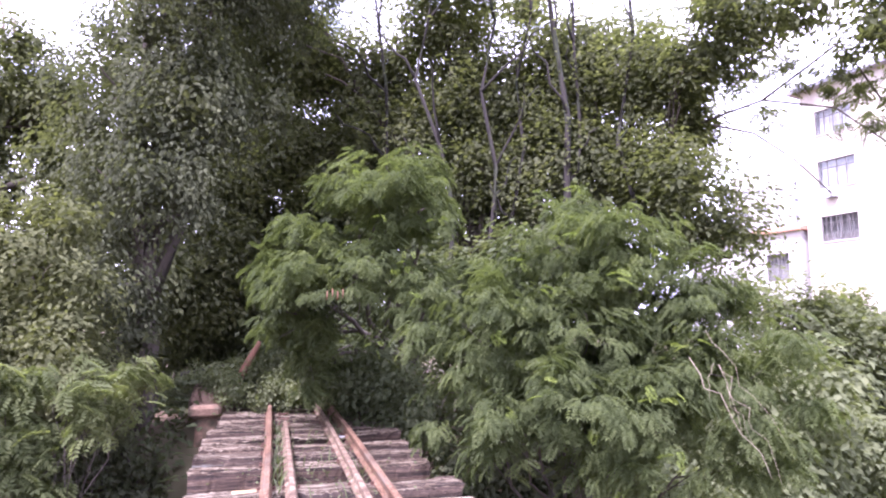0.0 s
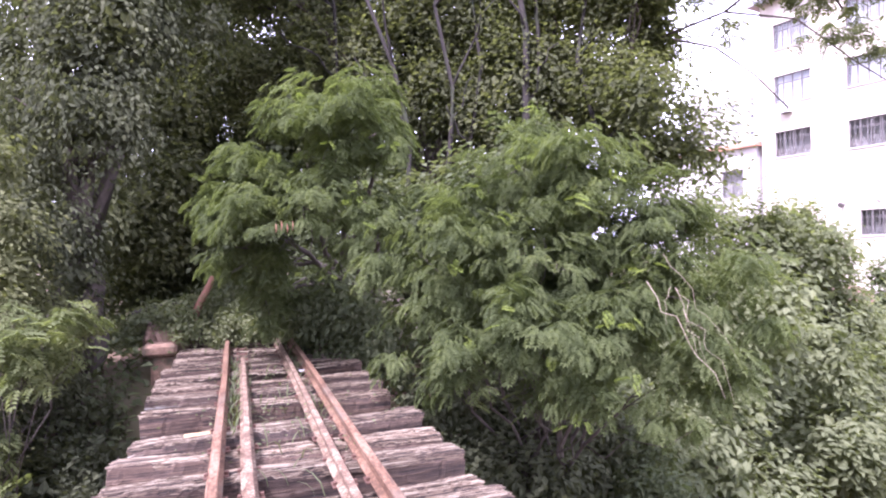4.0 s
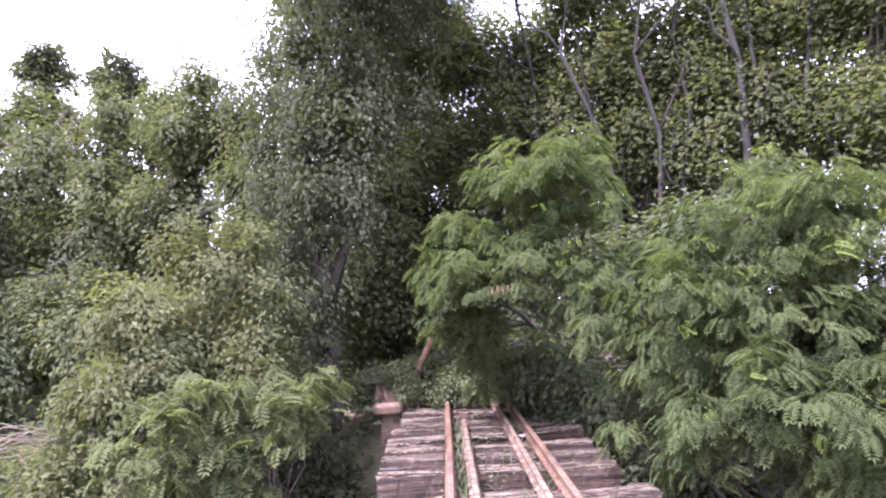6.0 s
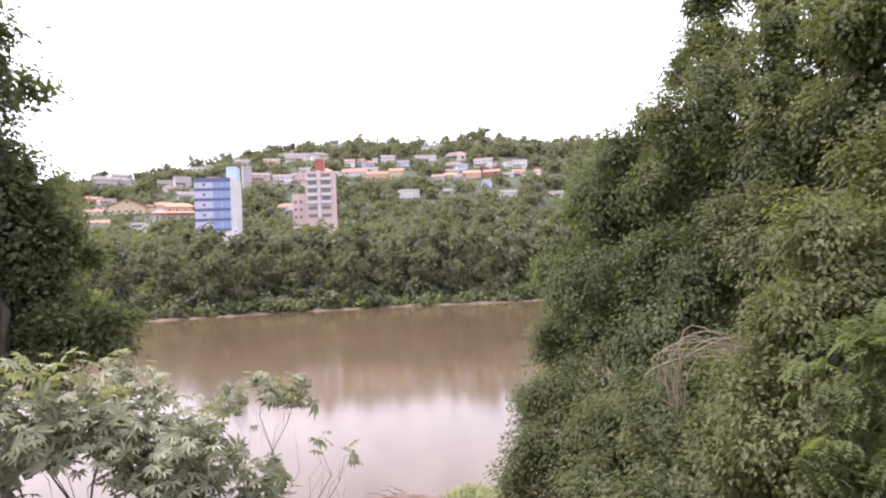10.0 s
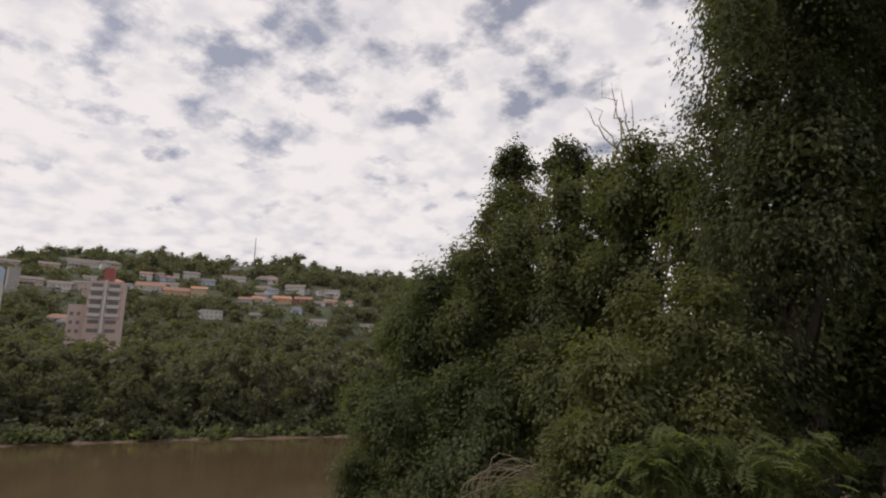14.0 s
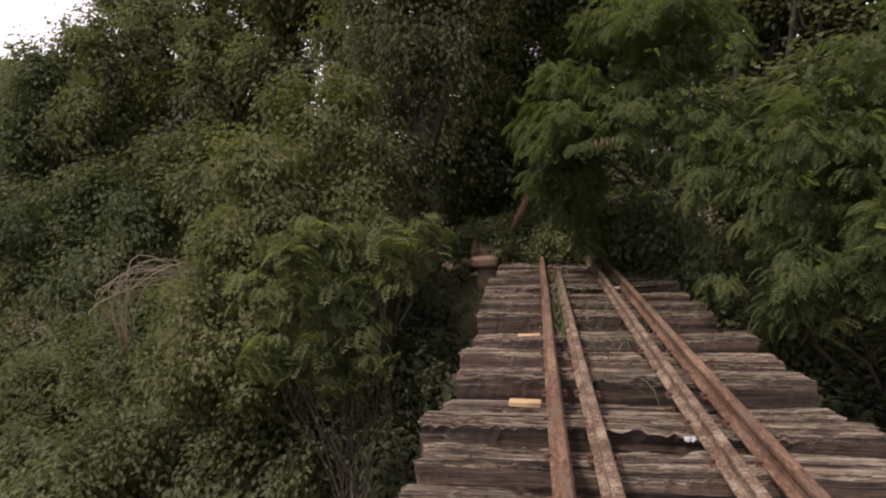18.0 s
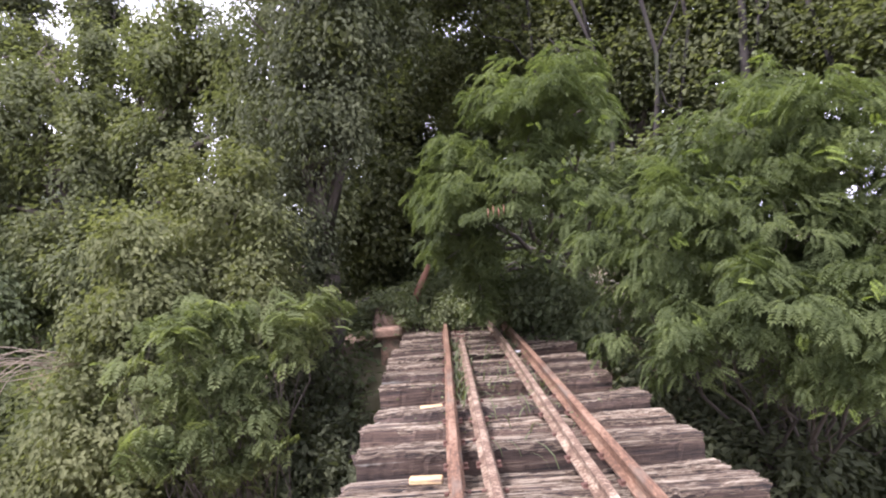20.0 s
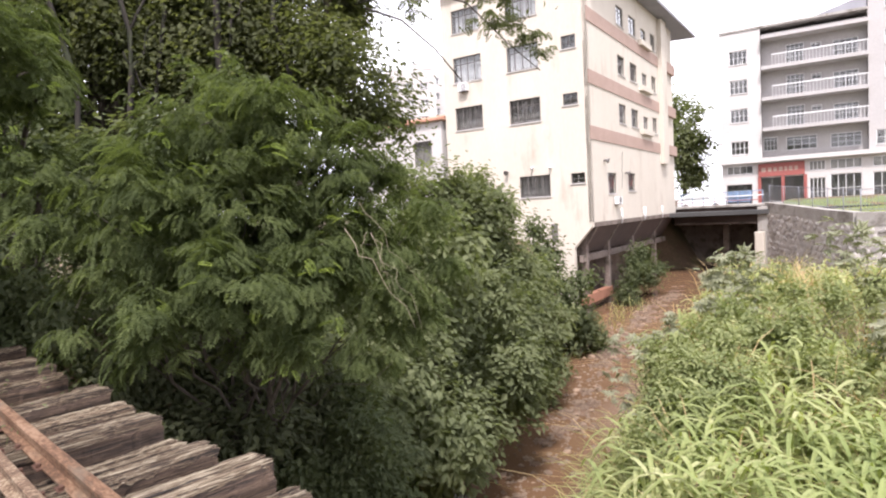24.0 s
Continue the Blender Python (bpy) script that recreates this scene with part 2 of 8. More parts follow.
def grassy_beyond(m, x0, x1, colour):
    """Lets grass and scrub cover the soil beyond the river."""
    n, l, b = m.node_tree.nodes, m.node_tree.links, m.node_tree.nodes["Principled BSDF"]
    co = n.new("ShaderNodeTexCoord")
    sep = n.new("ShaderNodeSeparateXYZ")
    rng_ = n.new("ShaderNodeMapRange")
    rng_.inputs[1].default_value, rng_.inputs[2].default_value = x0, x1
    nz = noise_node(n, l, 0.09, 6, co.outputs["Object"])
    rp = ramp_node(n, [(0.35, [c * 0.7 for c in colour]), (0.65, [c * 1.3 for c in colour])])
    mx = n.new("ShaderNodeMix")
    mx.data_type = "RGBA"
    old = b.inputs["Base Color"].links[0].from_socket
    l.new(co.outputs["Object"], sep.inputs[0])
    l.new(sep.outputs[0], rng_.inputs[0])
    l.new(nz.outputs["Fac"], rp.inputs[0])
    l.new(rng_.outputs[0], mx.inputs[0])
    l.new(old, mx.inputs[6])
    l.new(rp.outputs[0], mx.inputs[7])
    l.new(mx.outputs[2], b.inputs["Base Color"])


grassy_beyond(M_SOIL, -84, -98, (0.045, 0.055, 0.026))
M_CONC = surface("stained concrete", [(0.3, (0.22, 0.20, 0.18)), (0.7, (0.45, 0.43, 0.40))], 1.2, 20, 0.9, 0.25, dirt=(0.8, 0.52, 0.68, (0.14, 0.12, 0.10)))
M_OCHRE = surface("ochre abutment stone", [(0.3, (0.085, 0.05, 0.033)), (0.5, (0.17, 0.105, 0.068)), (0.65, (0.27, 0.175, 0.115))], 3, 16, 0.95, 0.8, dist=0.03, dirt=(2.5, 0.5, 0.62, (0.07, 0.06, 0.035)))


# ---- mesh helpers ----
def place(bearing, d, z):
    """A point by its bearing (degrees from +y towards -x), its distance and its height, seen from the middle of the bridge."""
    a = radians(bearing)
    return Vector((-0.55 - d * math.sin(a), 0.17 + d * math.cos(a), z))


def data_mesh(name, verts, faces, material, smooth=False):
    """A mesh from arrays: verts (n, 3), faces (m, 3 or 4)."""
    me = bpy.data.meshes.new(name)
    verts, faces = np.asarray(verts, np.float32), np.asarray(faces, np.int32)
    k = faces.shape[1]
    me.vertices.add(len(verts))
    me.vertices.foreach_set("co", verts.ravel())
    me.loops.add(faces.size)
    me.loops.foreach_set("vertex_index", faces.ravel())
    me.polygons.add(len(faces))
    me.polygons.foreach_set("loop_start", np.arange(0, faces.size, k, dtype=np.int32))
    me.polygons.foreach_set("use_smooth", np.full(len(faces), smooth))
    me.update(calc_edges=True)
    me.materials.append(material)
    return me


def part(name, bm, material, parent, label=""):
    """Links a bmesh, or a finished mesh, as one mesh object under a thing or a part."""
    if isinstance(bm, bpy.types.Mesh):
        me = bm
    else:
        me = bpy.data.meshes.new(name)
        bm.to_mesh(me)
        bm.free()
        me.materials.append(material)
    ob = new(name, me)
    ob.parent = parent
    if label:
        ob["label"] = label
    return ob


def thing(name, label, category, at=(0, 0, 0), turn=0.0, group="", kind=""):
    ob = new(name)
    ob.matrix_world = pose(*at, 0, 0, turn)
    ob.empty_display_size = 0.2
    return tagged(ob, label, category, group, kind)


def box(bm, lo, hi, bevel=0.0):
    """A block from corner to corner, with softened edges."""
    lo, hi = Vector(lo), Vector(hi)
    r = bmesh.ops.create_cube(bm, size=1.0, matrix=Matrix.LocRotScale((lo + hi) / 2, None, hi - lo))
    if bevel:
        es = list({e for v in r["verts"] for e in v.link_edges})
        bmesh.ops.bevel(bm, geom=es, offset=bevel, segments=1, affect="EDGES")
    return bm


def block(lo, hi, bevel=0.01):
    return box(bmesh.new(), lo, hi, bevel)


def tube(bm, points, radii, sides=7):
    """A tapered tube along points."""
    rings = []
    points = [Vector(p) for p in points]
    for i, p in enumerate(points):
        d = (points[min(i + 1, len(points) - 1)] - points[max(i - 1, 0)]).normalized()
        q = d.to_track_quat("Z", "Y")
        rings.append([bm.verts.new(p + q @ Vector((math.cos(a) * radii[i], math.sin(a) * radii[i], 0))) for a in (math.tau * k / sides for k in range(sides))])
    for a, b in zip(rings, rings[1:]):
        for k in range(sides):
            bm.faces.new((a[k], a[(k + 1) % sides], b[(k + 1) % sides], b[k])).smooth = True
    bm.faces.new(rings[-1])
    bm.faces.new(rings[0][::-1])
    return bm


def bend(a, b, sag, rng, n=6, wander=0.06):
    """Points from a to b along a crooked line that bows upwards by sag."""
    a, b = Vector(a), Vector(b)
    ln = (b - a).length
    out = []
    for i in range(n + 1):
        t = i / n
        p = a.lerp(b, t) + Vector((0, 0, sag * 4 * t * (1 - t)))
        if 0 < i < n:
            p += Vector(rng.normal(0, wander * ln / n * 2, 3))
        out.append(p)
    return out


# ---- leaves ----
def leaf_shape(ratio=0.5, fold=0.12):
    """One leaf of length 1 along +y, folded on its midrib: verts, faces."""
    v = [(0, 0, 0), (-ratio * 0.42, 0.32, fold), (-ratio * 0.34, 0.68, fold * 0.8), (0, 1, -0.06), (ratio * 0.34, 0.68, fold * 0.8), (ratio * 0.42, 0.32, fold)]
    return np.array(v, float), np.array([(0, 3, 2, 1), (0, 5, 4, 3)])


def leaf_simple(ratio=0.55, fold=0.1):
    v = [(0, 0, 0), (-ratio * 0.5, 0.45, fold), (0, 1, -0.05), (ratio * 0.5, 0.45, fold)]
    return np.array(v, float), np.array([(0, 2, 1), (0, 3, 2)])


def frond_shape(pairs=8, pinna=0.34, width=0.10, droop=0.25):
    """A pinnate leaf of length 1 along +y: narrow leaflets in pairs on a drooping stalk, all in one piece."""
    v, f = [], []
    stem = []
    for i in range(pairs):
        t = 0.14 + 0.82 * i / (pairs - 1)
        ln = pinna * (0.65 + 0.5 * math.sin(math.pi * (0.15 + 0.75 * t)))
        zc = -droop * t * t
        base = len(v)
        stem.append(base)
        v.append((0, t, zc))
        for s in (-1, 1):
            dx, dy = s * 0.83 * ln, 0.5 * ln
            wx, wy = s * -0.5 * width, 0.83 * width
            k = len(v)
            v += [(dx * 0.5 + wx * 0.5, t + dy * 0.5 + wy * 0.5, zc + 0.015), (dx, t + dy, zc - 0.22 * ln), (dx * 0.5 - wx * 0.5, t + dy * 0.5 - wy * 0.5, zc + 0.015)]
            f.append((base, k + 2, k + 1, k) if s > 0 else (base, k, k + 1, k + 2))
    # the stalk, a thin upright blade that joins the pairs
    for i in range(0, pairs - 1, 3):
        q = stem[i:i + 4]
        while len(q) < 4:
            y, z = v[q[-1]][1] + 0.02, v[q[-1]][2] - 0.02
            q.append(len(v))
            v.append((0, y, z))
        f.append(tuple(q))
    k = len(v)
    v += [(-width * 0.5, 1.08, -droop), (0, 1.26, -droop * 1.3), (width * 0.5, 1.08, -droop)]
    f.append((stem[-1], k + 2, k + 1, k))
    return np.array(v, float), np.array(f)


def palm_shape(lobes=7, width=0.17):
    """A palmate leaf, its lobes spread from one point, about 1 across."""
    v, f = [], []
    for i in range(lobes):
        a = math.radians(-125 + 250 * i / (lobes - 1))
        ln = 0.62 - 0.2 * abs(a) / math.radians(125)
        d, w = np.array((math.sin(a), math.cos(a))), np.array((math.cos(a), -math.sin(a))) * width * 0.5
        k = len(v)
        m = d * ln * 0.5
        v += [(0, 0, 0.03), (*(m - w), 0.02), (*(d * ln), -0.10), (*(m + w), 0.02)]
        f.append((k, k + 1, k + 2, k + 3))
    return np.array(v, float), np.array(f)


def spread(shape, pos, out, tip, size):
    """Copies of a leaf shape: at pos, with its upper side towards out and its tip towards tip. Verts and faces of one mesh."""
    v, f = shape
    out = out / np.linalg.norm(out, axis=1, keepdims=True)
    tip = tip - out * np.sum(tip * out, axis=1, keepdims=True)
    tip /= np.linalg.norm(tip, axis=1, keepdims=True) + 1e-9
    side = np.cross(tip, out)
    rot = np.stack([side, tip, out], axis=2)
    w = np.einsum("nij,kj->nki", rot, v) * size[:, None, None] + pos[:, None, :]
    faces = f[None] + (np.arange(len(pos)) * len(v))[:, None, None]
    return w.reshape(-1, 3), faces.reshape(-1, f.shape[1])


def unit(rng, n):
    a = rng.normal(size=(n, 3))
    return a / np.linalg.norm(a, axis=1, keepdims=True)


def knobby(rng, blobs, k, small=0.45):
    """Rounded masses with smaller ones growing out of them, for an uneven outline."""
    out = []
    for c, r, *fl in blobs:
        out.append((c, r * 0.92, *fl))
        for d in unit(rng, k):
            out.append((tuple(np.array(c) + d * r * rng.uniform(0.75, 1.0)), r * small * rng.uniform(0.7, 1.2), *fl))
    return out


def sstep(a, b, x):
    t = np.clip((x - a) / (b - a), 0, 1)
    return t * t * (3 - 2 * t)


def billows(rng, wave):
    """A field over space: 0 on the billows of a leaf mass, 1 in the hollows between them."""
    k = np.concatenate([unit(rng, 5) * (math.tau / wave) * rng.uniform(0.7, 1.3, (5, 1)), unit(rng, 4) * (math.tau / (wave * 0.42)) * rng.uniform(0.8, 1.3, (4, 1))])
    ph, amp = rng.uniform(0, math.tau, 9), np.array([1.0] * 5 + [0.55] * 4)

    def field_at(p):
        return np.clip(0.46 - (np.sin(p @ k.T + ph) * amp).sum(axis=1) / 3.2, 0, 1)

    return field_at


def crown_leaves(rng, blobs, shape, size, area, layers=2.2, clump=0.2, droop=0.5, up=0.6, hang=1.0, inner=0.6, tuft=34, knobs=4, relief=0.42, wave=0.0, thin=0.85):
    """Leaves in tufts on twig ends, spread through the outer part of rounded masses. blobs: (centre, radius) or (centre, radius, flatten)."""
    P, O, T, S = [], [], [], []
    hollow = billows(rng, wave or size * 8)
    for c, r, *fl in knobby(rng, blobs, knobs):
        flat = fl[0] if fl else 1.0
        leaves = int(4 * math.pi * r * r * layers * 0.68 / (area * size * size))
        tufts = max(6, leaves // tuft)
        d = unit(rng, tufts)
        bumps = unit(rng, 7)
        lift = 0.82 + 0.34 * np.max(np.clip(d @ bumps.T - 0.7, 0, 1) / 0.3, axis=1)
        rad = r * (inner + (1.0 - inner) * rng.random(tufts) ** 0.6) * lift
        deep = hollow(d * r + np.array(c))
        rad = rad * (1 - relief * deep)
        tp = d * rad[:, None] * (1, 1, flat) + np.array(c)
        stays = np.nonzero(rng.random(tufts) > thin * sstep(0.4, 0.8, deep))[0]
        if len(stays) == 0:
            continue
        n = int(leaves * len(stays) / tufts)
        which = stays[rng.integers(0, len(stays), n)]
        p = tp[which] + rng.normal(0, clump, (n, 3)) * (1, 1, hang)
        dd = d[which]
        o = dd * (1 - up) + np.array((0, 0, up)) + rng.normal(0, 0.24, (n, 3))
        t = dd * 0.8 + np.array((0, 0, -droop)) + rng.normal(0, 0.55, (n, 3))
        P.append(p), O.append(o), T.append(t), S.append(size * rng.uniform(0.65, 1.25, n))
        # larger leaves in the shade within
        core = leaves // 9
        d = unit(rng, core)
        P.append(d * (r * (1 - 0.9 * relief) * rng.random(core) ** 0.3)[:, None] * (1, 1, flat) + np.array(c))
        O.append(d + rng.normal(0, 0.4, (core, 3))), T.append(rng.normal(0, 1, (core, 3))), S.append(size * rng.uniform(1.2, 1.9, core))
    return spread(shape, np.concatenate(P), np.concatenate(O), np.concatenate(T), np.concatenate(S))


def crown_sprays(rng, blobs, shape, size, layers=1.6, per=7, tile=0.13, droop=0.3, wave=0.75, thin=0.9):
    """Feathery leaves in flat, outward-reaching sprays that overlap like shingles."""
    P, O, T = [], [], []
    hollow = billows(rng, wave)
    for c, r, *fl in knobby(rng, blobs, 3, 0.5):
        n = int(4 * math.pi * r * r * layers * 0.66 / tile)
        d = unit(rng, n)
        d[:, 2] = np.where(d[:, 2] < -0.35, -d[:, 2] * rng.random(n), d[:, 2])
        d /= np.linalg.norm(d, axis=1, keepdims=True)
        bumps = unit(rng, 6)
        lift = 0.86 + 0.3 * np.max(np.clip(d @ bumps.T - 0.7, 0, 1) / 0.3, axis=1)
        deep = hollow(d * r * (1, 1, 1.5) + np.array(c))
        lift *= 1 - 0.4 * deep
        p = d * (r * (0.55 + 0.45 * rng.random(n) ** 0.5) * lift)[:, None] + np.array(c)
        stays = rng.random(n) > thin * sstep(0.35, 0.75, deep)
        d, p = d[stays], p[stays]
        n = len(d)
        h = d * (1, 1, 0.35) + rng.normal(0, 0.3, (n, 3))
        h /= np.linalg.norm(h, axis=1, keepdims=True)
        side = np.cross(h, (0, 0, 1.0))
        side /= np.linalg.norm(side, axis=1, keepdims=True)
        for i in range(per):
            s = (-1 if i % 2 else 1) * (0 if i == 0 else 1)
            a = math.radians(12 + 9 * i)
            t = h * math.cos(a) + side * s * math.sin(a) + np.array((0, 0, -droop)) + rng.normal(0, 0.16, (n, 3))
            P.append(p - h * (0.055 * i) + rng.normal(0, 0.02, (n, 3)))
            O.append(np.array((0, 0, 0.8)) + d * 0.55 + rng.normal(0, 0.2, (n, 3)))
            T.append(t)
    P, O, T = np.concatenate(P), np.concatenate(O), np.concatenate(T)
    return spread(shape, P, O, T, size * rng.uniform(0.7, 1.2, len(P)))


def tree(name, label, category, base, blobs, leaves, material, rng, trunk=0.12, bark=None, group="", fork=0.35, extra=0):
    """A tree or shrub: a tapered trunk, limbs that reach into each mass, and a crown."""
    base = Vector(base)
    root = thing(name, label, category, base, group=group)
    bark = bark or M_BARK
    centre = sum((Vector(b[0]) for b in blobs), Vector()) / len(blobs)
    top = max(b[0][2] for b in blobs)
    crotch = base.lerp(Vector((centre.x, centre.y, base.z)), fork)
    crotch.z = base.z + max(0.3, 0.42 * (centre.z - base.z))
    bm = tube(bmesh.new(), [p - base for p in bend(base - Vector((0, 0, 0.3)), crotch, 0, rng, 5, 0.05)], [trunk * (1.25 - 0.09 * i) for i in range(6)], 9)
    part("trunk", bm, bark, root)
    for c, r, *_ in blobs:
        c = Vector(c)
        far = max(0.15, (c - crotch).length)
        pts = [p - base for p in bend(crotch, c + (c - crotch).normalized() * r * 0.1, 0.12 * far, rng, 6, 0.10)]
        bm = tube(bmesh.new(), pts, [trunk * 0.62 * (1 - 0.8 * i / 6) for i in range(7)], 6)
        for k in range(5):
            d = Vector(unit(rng, 1)[0])
            s = pts[3 + k % 4]
            tube(bm, [p for p in bend(s, c - base + d * r * 0.6, 0.05, rng, 4, 0.12)], [trunk * 0.16 * (1 - 0.75 * i / 4) for i in range(5)], 4)
        part("limb", bm, bark, root)
    v, f = leaves
    part("crown", data_mesh("crown", v - np.array(base), f, material), None, root)
    return root


# ---- ground, river and creek ----
def lerp_table(x, table):
    xs, ys = zip(*table)
    return np.interp(x, xs, ys)


CREEK_Y = [(-14, 5.5), (-6, 4.8), (0, 5.4), (5, 6.9), (10, 8.6), (19, 11.5), (27, 13.4), (53, 18.2), (80, 22), (120, 30)]
WALL_X = [(-40, 36), (-15, 37), (-1.5, 38), (6.4, 41), (13.2, 51), (16, 58), (40, 90)]
CREEK_Z = [(-14, -6.15), (0, -5.6), (10, -5.25), (27, -5.2), (60, -4.6), (120, -4)]
NEAR_X = [(-200, -60), (-40, -36), (-12, -30), (-3, -25), (2, -13), (6, -9), (10.8, -14.5), (15.4, -19.5), (27, -31), (45, -38), (56, -44), (100, -70), (400, -190)]
FAR_X = [(-200, -190), (-60, -118), (-9, -108), (9.5, -107.5), (18.8, -106), (36.8, -101), (53.7, -93), (69, -83), (100, -84), (400, -210)]
RIDGE = [(-180, 20), (0, 125), (20, 128), (45, 132), (50, 134), (55, 146), (59, 137), (62.6, 140), (69, 143), (75, 130), (79.7, 119), (84.6, 102), (89, 95), (92, 88), (110, 40), (180, 20)]


def ground_height(x, y):
    x, y = np.asarray(x, float), np.asarray(y, float)
    # the two plateaus beside the creek
    off = y - lerp_table(x, CREEK_Y)
    off = np.where(off > 0, np.maximum(0.0, off - 5.0 * sstep(26, 31, x) * (1 - sstep(51, 55, x))), off)
    bed = lerp_table(x, CREEK_Z)
    hw = np.where(x < -2, 2.2 + np.clip(-x - 2, 0, 11) * 0.2, 2.0)
    north = -0.45 + 1.1 * sstep(34, 56, x) + 1.0 * sstep(12, 40, y)
    south = -2.5 + 0.7 * sstep(10, 30, x) - 1.4 * sstep(3, 9, -x)
    south = south - 1.7 * sstep(22, 33, x) * sstep(-1, 6, y)
    ramp = sstep(0, 0.8, x - lerp_table(y, WALL_X))
    south = south + (0.0 + 1.1 * sstep(48, 58, x) - south) * ramp
    bank = np.where(off > 0, north, south)
    wide = np.where(off > 0, 4.6, 3.0)
    z = bed - 0.12 + (bank - bed + 0.12) * sstep(0, wide, np.abs(off) - hw + 0.3)
    # embankments under the track, clear of the span
    emb = np.exp(-(x / 3.2) ** 4) * np.maximum(sstep(11.2, 12.6, y), sstep(4.5, 6.5, -y))
    z = z * (1 - emb) + (-0.12) * emb
    # the river
    xn, xf = lerp_table(y, NEAR_X), lerp_table(y, FAR_X)
    bank_n = sstep(0, 9, x - xn)
    z = np.where(x > xf - 1, -7.4 + (z + 7.4) * bank_n, z)
    u = xf - x
    d = np.hypot(x, y)
    bearing = np.degrees(np.arctan2(-x, y))
    far = -7.4 + 3.6 * sstep(-1, 10, u) + 7.5 * sstep(10, 110, u) + lerp_table(bearing, RIDGE) * sstep(200, 760, d) * sstep(50, 170, u)
    z = np.where(u > -1, far, z)
    return z


def gz(x, y):
    return float(ground_height(x, y))


xs = np.unique(np.concatenate([np.arange(-70, 70, 0.95), np.geomspace(70, 2600, 46), -np.geomspace(70, 2600, 60)]))
ys = np.unique(np.concatenate([np.arange(-30, 60, 0.95), np.geomspace(60, 2600, 46), -np.geomspace(30, 2600, 40)]))
GX, GY = np.meshgrid(xs, ys)
GZ = ground_height(GX, GY)
rough = np.sin(GX * 1.7 + 2 * np.sin(GY * 0.9)) * np.sin(GY * 1.9 + 1.3 * np.sin(GX * 1.1)) * 0.07
bars = np.sin(GX * 0.55 + 1.2 * np.sin(GY * 0.8)) * np.cos(GY * 1.15 - GX * 0.31) * 0.07
creek_zone = np.exp(-((GY - lerp_table(GX, CREEK_Y)) / 3.0) ** 4) * (GX > -8) * (GX < 60)
GZ = GZ + rough * (np.hypot(GX, GY) < 60) + (bars - 0.02) * creek_zone
nx, ny = len(xs), len(ys)
idx = np.arange(nx * ny).reshape(ny, nx)
gf = np.stack([idx[:-1, :-1], idx[:-1, 1:], idx[1:, 1:], idx[1:, :-1]], axis=-1).reshape(-1, 4)
ground = new("ground", data_mesh("ground", np.stack([GX, GY, GZ], -1).reshape(-1, 3), gf, M_SOIL, True))
tagged(ground, "reddish earth banks and far wooded hillside", "ground", kind="structure")


def water_material(name, colour, rough, wave, relief=0.12):
    m, n, l, b = shader(name)
    co = n.new("ShaderNodeTexCoord")
    nz = noise_node(n, l, wave, 3, co.outputs["Object"])
    patch = noise_node(n, l, 0.08, 3, co.outputs["Object"])
    rp = ramp_node(n, [(0.3, [c * 0.85 for c in colour]), (0.7, [c * 1.15 for c in colour])])
    l.new(patch.outputs["Fac"], rp.inputs[0])
    l.new(rp.outputs[0], b.inputs["Base Color"])
    bp = n.new("ShaderNodeBump")
    bp.inputs["Strength"].default_value = relief
    bp.inputs["Distance"].default_value = 0.03
    l.new(nz.outputs["Fac"], bp.inputs["Height"])
    l.new(bp.outputs[0], b.inputs["Normal"])
    b.inputs["Roughness"].default_value = rough
    b.inputs["IOR"].default_value = 1.33
    return m


M_RIVER = water_material("muddy river water", (0.092, 0.063, 0.035), 0.095, 1.6, 0.04)
M_CREEK = water_material("shallow brown creek water", (0.15, 0.088, 0.05), 0.12, 5.0)

bm = bmesh.new()
bmesh.ops.create_grid(bm, x_segments=1, y_segments=1, size=1, matrix=Matrix.LocRotScale((-230, 0, -6.0), None, (228, 460, 1)))
river = part("water", bm, M_RIVER, None)
tagged(river, "wide brown muddy river reflecting the pale sky", "river", kind="structure")

cx = np.linspace(-13.5, 120, 150)
cy = np.linspace(-5.5, 5.5, 12)
CX, CY = np.meshgrid(cx, cy)
cv = np.stack([CX, CY + lerp_table(CX, CREEK_Y), lerp_table(CX, CREEK_Z) + 0.06], -1).reshape(-1, 3)
ci = np.arange(cv.shape[0]).reshape(len(cy), len(cx))
cf = np.stack([ci[:-1, :-1], ci[:-1, 1:], ci[1:, 1:], ci[1:, :-1]], axis=-1).reshape(-1, 4)
creek = new("water_creek", data_mesh("water_creek", cv, cf, M_CREEK, True))
tagged(creek, "shallow brown creek running over gravel", "creek", kind="structure")


# ---- railway bridge ----
bridge = thing("railway_bridge", "old railway bridge with weathered sleepers and rusty rails over a creek", "bridge")
rng = np.random.default_rng(11)


